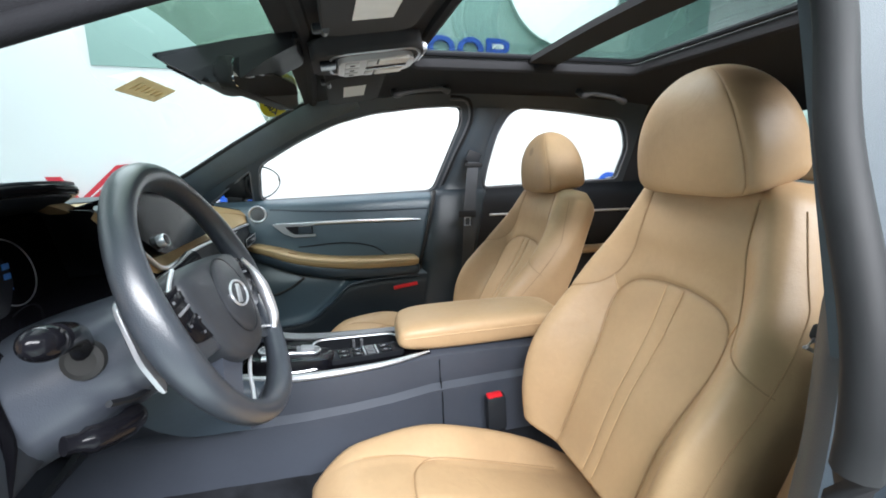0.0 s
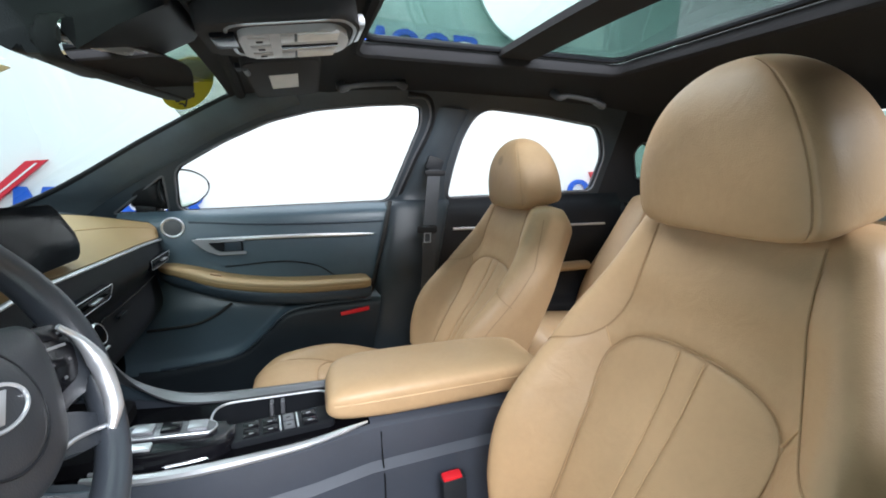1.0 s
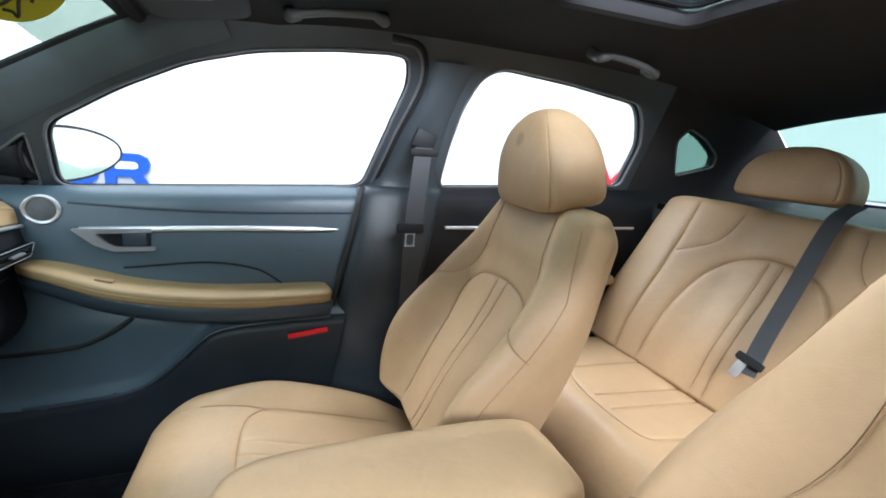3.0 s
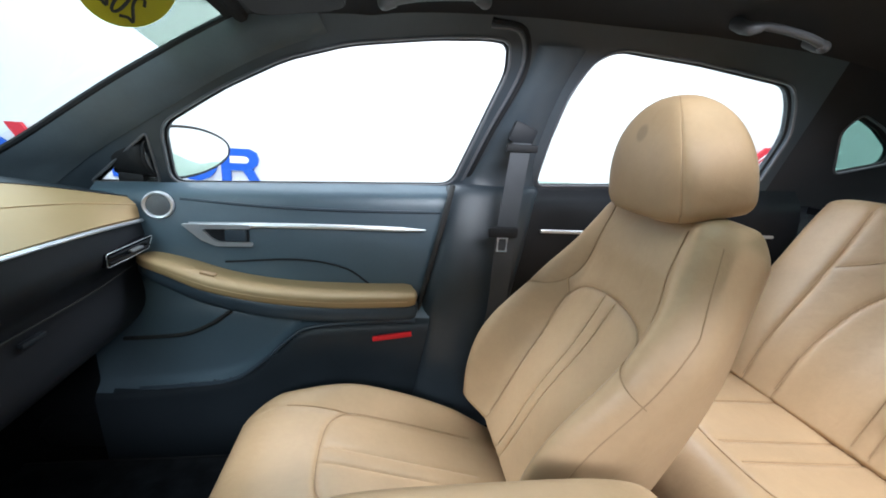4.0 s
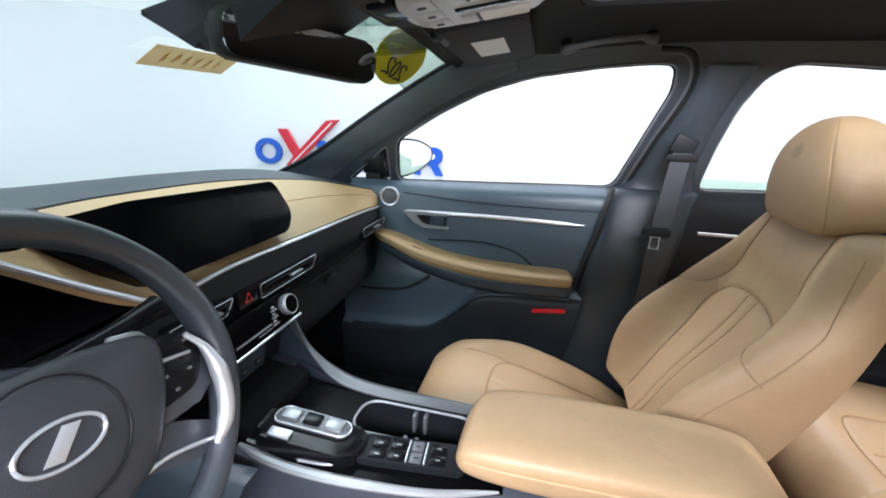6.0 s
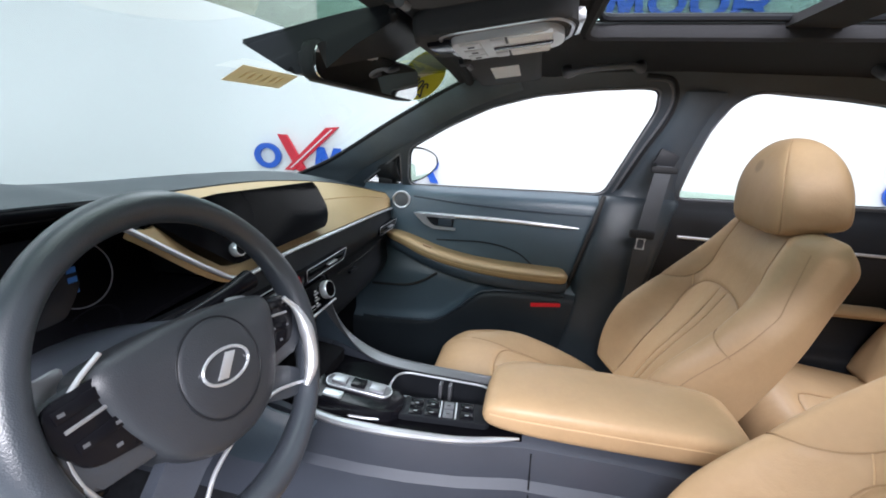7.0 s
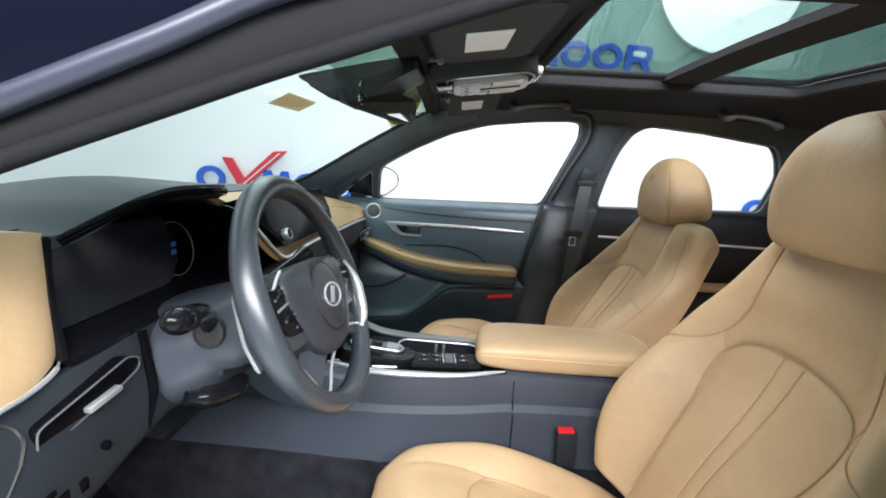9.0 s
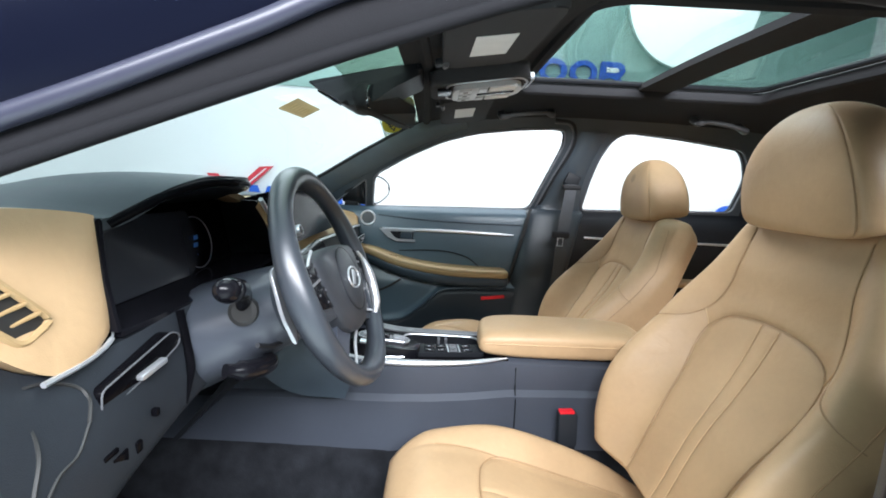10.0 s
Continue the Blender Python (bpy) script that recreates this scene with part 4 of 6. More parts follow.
# ---- steering wheel ----
def steering_wheel():
    wheel = thing("steering_wheel", "dark leather steering wheel with silver-trimmed spokes", "steering wheel")
    tilt = 23.4
    # local frame: x across (car's y), y up the rim plane, z towards the driver
    a = radians(tilt)
    ex, ez = Vector((0, 1, 0)), Vector((math.cos(a), 0, math.sin(a)))
    ey = ez.cross(ex)
    m = Matrix((ex, ey, ez)).transposed().to_4x4()
    m.translation = Vector((-0.113, -0.392, 0.9505))
    if ey.z < 0:
        m = m @ Matrix.Rotation(math.pi, 4, "Z")
    R = 0.1726
    q = np.linspace(0, 2 * np.pi, 96, endpoint=False)
    V = []
    for t in q:
        rad = 0.0165 + 0.0015 * math.cos(4 * t)
        for p in np.linspace(0, 2 * np.pi, 18, endpoint=False):
            rr = R + rad * math.cos(p)
            V.append(m @ Vector((rr * math.cos(t), rr * math.sin(t) * 0.99, 1.12 * rad * math.sin(p))))
    raw("rim", V, grid_faces(96, 18, True, True), WHEEL_LEATHER, wheel, "worn dark grey leather rim")
    # hub: broad airbag cover, set a little low and turned a few degrees
    rim_m = m
    m = rim_m @ Matrix.Translation((-0.008, -0.012, 0.006)) @ Matrix.Rotation(radians(-5), 4, "Z")
    hub = rounded([(-0.118, 0.052), (-0.05, 0.062), (0.05, 0.062), (0.118, 0.052), (0.105, -0.005), (0.072, -0.062), (0.03, -0.084), (-0.03, -0.084), (-0.072, -0.062), (-0.105, -0.005)], 0.04, 6)[::-1]
    rings = [(1.0, -0.035), (1.0, -0.001), (0.985, 0.005), (0.95, 0.009), (0.88, 0.0125), (0.75, 0.0155), (0.55, 0.0178), (0.3, 0.019), (0.02, 0.0195)]
    nh = len(hub)
    V = [m @ Vector((x * k, y * k, z)) for k, z in rings for x, y in hub]
    raw("airbag_cover", V, grid_faces(len(rings), nh, False, True) + [tuple(range(nh))[::-1], tuple(range((len(rings) - 1) * nh, len(rings) * nh))], HUB, wheel)
    lathe("centre_cap", [(0.054, -0.02), (0.054, 0.0165), (0.0525, 0.0185), (0.048, 0.020), (0.03, 0.0222), (0.001, 0.023)], m, HUB, wheel, n=40)
    ring = [m @ Vector((0.054 * math.cos(t), 0.054 * math.sin(t), 0.0175)) for t in np.linspace(0, 2 * np.pi, 48, endpoint=False)]
    tube("cap_groove", ring, 0.0014, DARKER, wheel, n=6, closed=True)
    oval = [(0.0315 * math.cos(t), 0.0175 * math.sin(t)) for t in np.linspace(0, 2 * np.pi, 40, endpoint=False)]
    tube("badge", [m @ Vector((x, y, 0.0235)) for x, y in oval], 0.0018, CHROME, wheel, "plain oval chrome emblem", n=6, closed=True)
    prism("badge_plate", [(-0.017, -0.010), (-0.004, -0.013), (0.017, 0.010), (0.004, 0.013)], 0.003, m @ Matrix.Translation((0, 0, 0.0228)), CHROME, wheel, bevel=0.001)
    for sgn in (-1, 1):
        # side spokes carry the switches
        spoke = [(sgn * x, y) for x, y in [(0.06, 0.048), (0.125, 0.044), (0.160, 0.030), (0.162, -0.014), (0.142, -0.038), (0.06, -0.046)]]
        if sgn < 0:
            spoke = spoke[::-1]
        prism("spoke", rounded(spoke, 0.012, 3), 0.020, m @ Matrix.Translation((0, 0, -0.008)), WHEEL_LEATHER, wheel, bevel=0.006)
        pod = [(sgn * x, y) for x, y in [(0.090, 0.038), (0.148, 0.030), (0.152, 0.000), (0.134, -0.030), (0.084, -0.036)]]
        pod_ = prism("switch_pod", rounded(pod if sgn > 0 else pod[::-1], 0.010, 4), 0.006, m @ Matrix.Translation((0, 0.010, 0.002)), GLOSS, wheel, bevel=0.002)
        rows = ((0.122, 0.022, 0.044, 0.011, GLOSS), (0.122, 0.008, 0.036, 0.0035, SILVER), (0.117, -0.008, 0.040, 0.011, GLOSS))
        for x, y, w, h, mat in rows:
            box("switch", w, h, 0.002, m @ Matrix.Translation((sgn * x, y + 0.010, 0.0055)) @ Matrix.Rotation(radians(-7 * sgn), 4, "Z"), mat, pod_, bevel=0.0008)
        for x, y in ((0.106, 0.024), (0.138, 0.020), (0.104, -0.007), (0.131, -0.010), (0.110, -0.024)):
            box("switch_mark", 0.005, 0.003, 0.0006, m @ Matrix.Translation((sgn * x, y + 0.010, 0.0067)), SATIN, pod_, bevel=0)
        # bright blade between the switches and the lower corner of the rim
        path = [(0.138, 0.036, 0.010), (0.152, 0.014, 0.012), (0.158, -0.020, 0.012), (0.153, -0.052, 0.010), (0.142, -0.074, 0.008), (0.128, -0.090, 0.003)]
        if sgn < 0:
            path = [(0.098, 0.058, 0.010), (0.120, 0.046, 0.008), (0.139, 0.030, 0.007), (0.150, 0.000, 0.006), (0.150, -0.030, 0.006), (0.139, -0.062, 0.005), (0.116, -0.103, 0.003)]
        p = spl([(sgn * x, y, z) for x, y, z in path], 36)
        fat = np.interp(np.linspace(0, 1, 36), [0, 0.15, 0.4, 0.8, 1], [0.003, 0.004, 0.010, 0.009, 0.004]) if sgn > 0 else np.full(36, 0.0024)
        tube("silver_blade", [(m if sgn > 0 else rim_m) @ Vector(v) for v in p], fat, CHROME, wheel, n=12)
        leg = [(sgn * x, y) for x, y in [(0.040, -0.050), (0.078, -0.052), (0.106, -0.070), (0.131, -0.088), (0.122, -0.112), (0.102, -0.112), (0.080, -0.104), (0.058, -0.092), (0.030, -0.083), (0.002, -0.081), (0.002, -0.050)]]
        prism("lower_spoke", rounded(leg[::-1] if sgn > 0 else leg, 0.003, 2), 0.016, rim_m @ Matrix.Translation((0, -0.006, -0.010)), CONSOLE if sgn < 0 else WHEEL_LEATHER, wheel, bevel=0.004)
    arch = [(-0.108, -0.126), (-0.095, -0.130), (-0.078, -0.122), (-0.056, -0.106), (-0.028, -0.096), (0.0, -0.090), (0.028, -0.087), (0.060, -0.088), (0.090, -0.097), (0.122, -0.110)]
    tube("arch_trim", [rim_m @ Vector((x, y, 0.004)) for x, y, _ in spl([(x, y, 0) for x, y in arch], 60)], 0.0025, CHROME, wheel, "satin chrome trim of the lower spokes", n=10)
    for sgn in (-1, 1):
        pad_ = [(sgn * x, y) for x, y in [(0.095, 0.062), (0.135, 0.055), (0.15, -0.01), (0.142, -0.055), (0.12, -0.02)]]
        prism("shift_paddle", rounded(pad_ if sgn > 0 else pad_[::-1], 0.01, 3), 0.005, m @ Matrix.Translation((0, 0, -0.045)), SILVER, wheel, "silver gearshift paddle", bevel=0.002)
    # column shroud behind the wheel
    m = rim_m
    c = Vector(m.translation)
    back = -ez
    rings = []
    for d, hw_, hh in ((0.045, 0.05, 0.045), (0.07, 0.095, 0.062), (0.17, 0.118, 0.076), (0.30, 0.125, 0.088)):
        o = c + back * d - Vector((0, 0, 0.015 + 0.02 * d))
        rings.append([tuple(o + ex * hw_ * math.copysign(abs(math.cos(t)) ** 0.85, math.cos(t)) + ey.normalized() * (1 if ey.z > 0 else -1) * hh * math.copysign(abs(math.sin(t)) ** 0.85, math.sin(t))) for t in np.linspace(0, 2 * math.pi, 28, endpoint=False)])
    V = [v for r_ in rings for v in r_]
    raw("column_shroud", V, grid_faces(4, 28, False, True) + [tuple(range(28)), tuple(range(84, 112))[::-1]], SHROUD, wheel)
    tube("shroud_split", spl([(-0.185, -0.535, 0.880), (-0.18, -0.49, 0.862), (-0.175, -0.43, 0.852)], 12), 0.004, DARKER, wheel, n=6)
    lathe("stalk_socket", [(0.021, 0), (0.021, 0.012), (0.015, 0.014)], Matrix.Translation((-0.222, -0.486, 0.912)) @ Euler((radians(80), 0, 0)).to_matrix().to_4x4(), BLACKINK, wheel, n=20)
    s0 = Vector((-0.224, -0.488, 0.918))
    tube("stalk", spl([s0, (-0.216, -0.508, 0.944), (-0.205, -0.54, 0.960), (-0.196, -0.578, 0.970)], 12), np.interp(np.linspace(0, 1, 12), [0, 0.5, 1], [0.011, 0.0125, 0.0155]), GLOSS, wheel, n=12)
    lathe("stalk_knob", [(0.0155 * math.sin(a) + 0.0005, -0.022 * math.cos(a)) for a in np.linspace(0.05, math.pi - 0.05, 18)], Matrix.Translation((-0.192, -0.597, 0.975)) @ Euler((radians(72), 0, 0)).to_matrix().to_4x4(), GLOSS, wheel)
    tube("wiper_stalk", [Vector((-0.215, -0.32, 0.94)), Vector((-0.20, -0.25, 0.955)), Vector((-0.195, -0.205, 0.962))], [0.010, 0.011, 0.016], GLOSS, wheel, n=12)
    tube("tilt_lever", spl([(-0.225, -0.545, 0.845), (-0.205, -0.52, 0.836), (-0.195, -0.48, 0.826), (-0.20, -0.45, 0.826)], 16), [0.010] * 3 + [0.0145] * 10 + [0.013, 0.010, 0.005], GLOSS, wheel, n=12)


steering_wheel()


# ---- dashboard ----
def dashboard():
    dash = thing("dashboard", "dark grey dashboard with tan leather panels and satin chrome strip", "dashboard")
    rear = [(-0.30, 0.715, 0.955), (-0.42, 0.55, 1.0), (-0.50, 0.3, 1.03), (-0.50, 0.0, 1.045), (-0.42, -0.18, 1.062), (-0.285, -0.33, 1.098), (-0.276, -0.40, 1.104), (-0.294, -0.45, 1.102), (-0.318, -0.50, 1.085), (-0.366, -0.548, 1.046), (-0.40, -0.66, 1.052), (-0.40, -0.75, 1.035)]
    mid = [(-0.52, 0.71, 0.985), (-0.62, 0.55, 1.02), (-0.68, 0.3, 1.035), (-0.70, 0.0, 1.045), (-0.66, -0.18, 1.062), (-0.56, -0.33, 1.089), (-0.56, -0.40, 1.087), (-0.56, -0.45, 1.08), (-0.57, -0.50, 1.066), (-0.58, -0.55, 1.05), (-0.56, -0.66, 1.03), (-0.52, -0.74, 1.01)]
    base = [(-0.66, 0.72, 0.975), (-0.78, 0.55, 0.98), (-0.92, 0.3, 0.985), (-0.98, 0.0, 0.985), (-0.96, -0.18, 0.985), (-0.91, -0.33, 0.985), (-0.88, -0.40, 0.985), (-0.85, -0.45, 0.985), (-0.82, -0.50, 0.983), (-0.78, -0.55, 0.98), (-0.70, -0.66, 0.975), (-0.64, -0.74, 0.97)]
    sheet("top_pad", [base, mid, rear], 60, DASH_PAD, dash, thick=0.015, steps=8)
    # tan panel between the top pad and the chrome strip
    tan_top = [(-0.302, 0.713, 0.953), (-0.42, 0.55, 0.998), (-0.498, 0.3, 1.027), (-0.497, 0.0, 1.042), (-0.42, -0.17, 1.058), (-0.34, -0.28, 1.075)]
    tan_mid = [(-0.285, 0.714, 0.935), (-0.33, 0.55, 0.962), (-0.36, 0.3, 0.985), (-0.36, 0.0, 0.997), (-0.335, -0.15, 1.0), (-0.29, -0.27, 1.05)]
    tan_low = [(-0.280, 0.714, 0.907), (-0.266, 0.5, 0.924), (-0.262, 0.234, 0.934), (-0.262, 0.0, 0.943), (-0.265, -0.155, 0.937), (-0.267, -0.33, 1.06)]
    sheet("tan_panel", [tan_top, tan_mid, tan_low], 60, TAN_SIDE, dash, "tan leather panel", thick=0.012, steps=8, direction=(-0.5, 0, -0.8))
    tube("panel_seam", [p + np.array((0.0006, 0, 0.0008)) for p in spl(tan_mid[:4], 40)], 0.0012, SEAM, dash, n=5)
    strip = spl([(-0.276, 0.714, 0.899), (-0.261, 0.5, 0.918), (-0.257, 0.234, 0.929), (-0.257, 0.0, 0.938), (-0.259, -0.14, 0.934), (-0.262, -0.20, 0.965), (-0.262, -0.335, 1.065)], 70)
    tube("chrome_strip", strip, 0.0042, CHROME, dash, n=8)
    # lower fascia: passenger and centre part, then the driver's part
    y_ = (0.715, 0.5, 0.234, 0.0, -0.16, -0.30)
    rail = lambda xs, zs: [(x, y, z) for x, y, z in zip(xs, y_, zs)]
    r1 = rail((-0.280, -0.266, -0.262, -0.262, -0.265, -0.285), (0.893, 0.912, 0.922, 0.930, 0.925, 0.915))
    r2 = rail((-0.275, -0.255, -0.250, -0.250, -0.255, -0.275), (0.850, 0.856, 0.862, 0.865, 0.865, 0.865))
    r3 = rail((-0.30, -0.285, -0.28, -0.285, -0.285, -0.30), (0.80, 0.80, 0.80, 0.80, 0.80, 0.80))
    r4 = rail((-0.29, -0.28, -0.28, -0.32, -0.32, -0.34), (0.68, 0.68, 0.68, 0.70, 0.70, 0.70))
    r5 = rail((-0.42, -0.42, -0.42, -0.45, -0.45, -0.45), (0.56, 0.56, 0.56, 0.56, 0.56, 0.56))
    sheet("lower_fascia", [r1, r2, r3, r4, r5], 60, DARKER, dash, thick=0.012, steps=6, direction=(-1, 0, 0))
    y_ = (-0.285, -0.40, -0.50, -0.60, -0.70, -0.785)
    d1 = rail((-0.288, -0.30, -0.31, -0.318, -0.330, -0.365), (0.915, 0.914, 0.913, 0.906, 0.910, 1.008))
    d2 = rail((-0.275, -0.288, -0.298, -0.298, -0.295, -0.30), (0.865, 0.866, 0.872, 0.872, 0.862, 0.880))
    d3 = rail((-0.275, -0.282, -0.285, -0.282, -0.275, -0.275), (0.815, 0.812, 0.812, 0.812, 0.815, 0.80))
    d4 = rail((-0.30, -0.30, -0.295, -0.285, -0.275, -0.27), (0.785, 0.78, 0.778, 0.77, 0.755, 0.70))
    d5 = rail((-0.42, -0.42, -0.40, -0.36, -0.33, -0.30), (0.745, 0.745, 0.74, 0.73, 0.70, 0.62))
    sheet("driver_fascia", [d1, d2, d3, d4, d5], 60, FASCIA, dash, thick=0.010, steps=8, direction=(-1, 0, 0))
    cap = [[(-0.39, -0.80, 1.02), (-0.33, -0.80, 0.93), (-0.29, -0.80, 0.84), (-0.28, -0.80, 0.70), (-0.31, -0.80, 0.58)], [(-0.62, -0.81, 1.0), (-0.55, -0.81, 0.92), (-0.52, -0.81, 0.82), (-0.50, -0.81, 0.70), (-0.50, -0.81, 0.58)]]
    sheet("end_cap", cap, 30, FASCIA, dash, thick=0.012, steps=4, direction=(0, 1, 0))
    tube("panel_gap", spl([(-0.324, -0.733, 0.905), (-0.324, -0.715, 0.905), (-0.321, -0.695, 0.9), (-0.311, -0.675, 0.886), (-0.301, -0.673, 0.872), (-0.29, -0.688, 0.855)], 30), 0.0022, BLACKINK, dash, n=5)
    tube("panel_gap", spl([(-0.29, -0.688, 0.855), (-0.282, -0.713, 0.837), (-0.28, -0.735, 0.833), (-0.276, -0.752, 0.824)], 16), 0.0016, BLACKINK, dash, n=5)
    tube("end_cap_gap", spl([(-0.324, -0.737, 0.905), (-0.308, -0.734, 0.883), (-0.291, -0.742, 0.857), (-0.28, -0.761, 0.831)], 20), 0.0022, BLACKINK, dash, n=5)
    for y0, z0, w, h in ((-0.608, 0.820, 0.007, 0.010), (-0.642, 0.797, 0.010, 0.014), (-0.671, 0.797, 0.024, 0.022), (-0.682, 0.815, 0.020, 0.006), (-0.700, 0.796, 0.008, 0.013), (-0.717, 0.795, 0.007, 0.010)):
        box("dash_switch", 0.008, w, h, Matrix.Translation((-0.278, y0, z0)), SCREEN, dash, bevel=0.002)
    tube("hood_lip", spl([(-0.42, -0.175, 1.054), (-0.325, -0.28, 1.078), (-0.286, -0.335, 1.090), (-0.278, -0.40, 1.095), (-0.296, -0.45, 1.093), (-0.32, -0.50, 1.076), (-0.368, -0.545, 1.038)], 40), 0.007, SCREEN, dash, n=10)
    tube("glovebox_gap", spl([(-0.292, 0.68, 0.795), (-0.28, 0.5, 0.793), (-0.276, 0.26, 0.795)], 16), 0.002, BLACKINK, dash, n=5)
    box("glovebox_latch", 0.010, 0.05, 0.010, Matrix.Translation((-0.273, 0.36, 0.777)), FASCIA, dash, bevel=0.004)
    # screen housing and screen
    fm = Matrix(((0, -0.33, 0.944, -0.262), (1, 0, 0, 0), (0, 0.944, 0.33, 0.955), (0, 0, 0, 1)))
    housing = rounded([(0.165, 0.0), (0.198, 0.035), (0.175, 0.108), (-0.14, 0.125), (-0.29, 0.118), (-0.155, 0.004)], 0.012, 4)
    prism("screen_housing", housing, 0.026, fm @ Matrix.Translation((0, 0, -0.004)), SCREEN, dash, "switched-off black display", bevel=0.004)
    vk = lathe("volume_knob", [(0.0115, 0), (0.0125, 0.003), (0.0125, 0.012), (0.0115, 0.014), (0.0100, 0.0135)], fm @ Matrix.Translation((-0.148, 0.028, 0.009)), CHROME, dash)
    lathe("knob_face", [(0.0102, 0.008), (0.0102, 0.0138), (0.005, 0.0142), (0.001, 0.0142)], fm @ Matrix.Translation((-0.148, 0.028, 0.009)), SCREEN, vk)
    # vents
    for y0, y1, z0, z1 in ((-0.165, -0.035, 0.866, 0.898), (0.035, 0.235, 0.862, 0.888), (0.53, 0.70, 0.842, 0.868)):
        yc, w = (y0 + y1) / 2, y1 - y0
        x = -0.246 if y1 < 0.5 else -0.262
        vent = prism("air_vent", rounded([(-w / 2, -0.014), (w / 2 - 0.02, -0.014), (w / 2, 0.012), (-w / 2, 0.014)], 0.006, 3), 0.02, Matrix(((0, 0, 1, x), (1, 0, 0, yc), (0, 1, 0, (z0 + z1) / 2), (0, 0, 0, 1))), GLOSS, dash, bevel=0.003)
        ring = [(x + 0.011, yc + u, (z0 + z1) / 2 + v) for u, v in rounded([(-w / 2, -0.014), (w / 2 - 0.02, -0.014), (w / 2, 0.012), (-w / 2, 0.014)], 0.006, 3)]
        tube("vent_trim", ring, 0.0009, CHROME, vent, n=6, closed=True)
        box("vent_tab", 0.012, 0.04, 0.005, Matrix.Translation((x + 0.014, yc + 0.01, (z0 + z1) / 2)), SILVER, vent, bevel=0.002)
        for k in (-1, 1):
            box("vent_slat", 0.006, w * 0.85, 0.002, Matrix.Translation((x + 0.011, yc - 0.005, (z0 + z1) / 2 + 0.006 * k)), DARKER, vent, bevel=0)
    hz = box("hazard_switch", 0.012, 0.05, 0.032, Matrix.Translation((-0.243, 0.003, 0.877)), GLOSS, dash, bevel=0.003)
    tri_ = [(-0.2365, 0.003 + 0.011 * math.cos(a), 0.875 + 0.011 * math.sin(a)) for a in (math.pi / 2, math.pi * 7 / 6, math.pi * 11 / 6)]
    tube("hazard_triangle", tri_, 0.0016, RED, hz, n=5, closed=True)
    # climate panel, tilted back; its local x points out of the face
    cmx = Matrix.Translation((-0.232, 0.006, 0.818)) @ Euler((0, radians(-18), 0)).to_matrix().to_4x4()
    cl = box("climate_panel", 0.02, 0.232, 0.066, cmx, SCREEN, dash, bevel=0.004)
    tube("panel_trim", [cmx @ Vector((0.0105, -0.114, -0.031)), cmx @ Vector((0.0105, 0.116, -0.031))], 0.0028, CHROME, cl, n=8)
    tube("slider_line", [cmx @ Vector((0.0105, -0.068, -0.012)), cmx @ Vector((0.0105, 0.028, -0.012))], 0.0018, SILVER, cl, n=6)
    tube("slider_mark", [cmx @ Vector((0.0105, -0.012, -0.019)), cmx @ Vector((0.0105, 0.028, -0.019))], 0.0008, SILVER, cl, n=5)
    km = cmx @ Matrix.Translation((0.010, 0.082, 0.005)) @ Euler((0, radians(90), 0)).to_matrix().to_4x4()
    knob = lathe("temperature_knob", [(0.0195, 0), (0.021, 0.003), (0.021, 0.014), (0.0195, 0.0165), (0.0175, 0.0160)], km, CHROME, cl)
    lathe("knob_face", [(0.0178, 0.010), (0.0178, 0.0164), (0.010, 0.0170), (0.001, 0.0170)], km, SCREEN, knob)
    for k in range(3):
        for y0 in (0.040, -0.096):
            box("climate_button", 0.004, 0.017, 0.004, cmx @ Matrix.Translation((0.0105, y0 + 0.003 * k * (1 if y0 > 0 else -1), -0.017 + 0.013 * k)), SILVER, cl, bevel=0.001)
            box("button_mark", 0.001, 0.008, 0.0022, cmx @ Matrix.Translation((0.0105, y0 + 0.003 * k * (1 if y0 > 0 else -1), -0.011 + 0.013 * k)), WHITE_LABEL, cl, bevel=0)
    # storage bay below, with its sockets
    bay = box("storage_bay", 0.02, 0.20, 0.085, Matrix.Translation((-0.262, 0.0, 0.735)) @ Euler((0, radians(12), 0)).to_matrix().to_4x4(), DARKER, dash, bevel=0.004)
    box("socket_plate", 0.006, 0.125, 0.048, Matrix.Translation((-0.250, -0.02, 0.735)) @ Euler((0, radians(12), 0)).to_matrix().to_4x4(), DARK, bay, bevel=0.003)
    for y0 in (-0.06, -0.02, 0.02):
        box("socket", 0.005, 0.020, 0.014, Matrix.Translation((-0.2475, y0, 0.733)) @ Euler((0, radians(12), 0)).to_matrix().to_4x4(), BLACKINK, bay, bevel=0.002)
        box("socket_mark", 0.003, 0.010, 0.003, Matrix.Translation((-0.2455, y0, 0.733)) @ Euler((0, radians(12), 0)).to_matrix().to_4x4(), SILVER, bay, bevel=0.0005)
    # instrument cluster
    clu = thing("instrument_cluster", "switched-off black glass instrument cluster under a hood", "instrument cluster")
    prism("display", rounded([(-0.20, -0.075), (0.20, -0.075), (0.20, 0.065), (-0.20, 0.065)], 0.02, 4), 0.012, Matrix(((0, -0.2, 0.98, -0.405), (1, 0, 0, -0.385), (0, 0.98, 0.2, 0.985), (0, 0, 0, 1))), SCREEN, clu, bevel=0.002)
    cm = Matrix(((0, -0.2, 0.98, -0.396), (1, 0, 0, -0.30), (0, 0.98, 0.2, 0.975), (0, 0, 0, 1)))
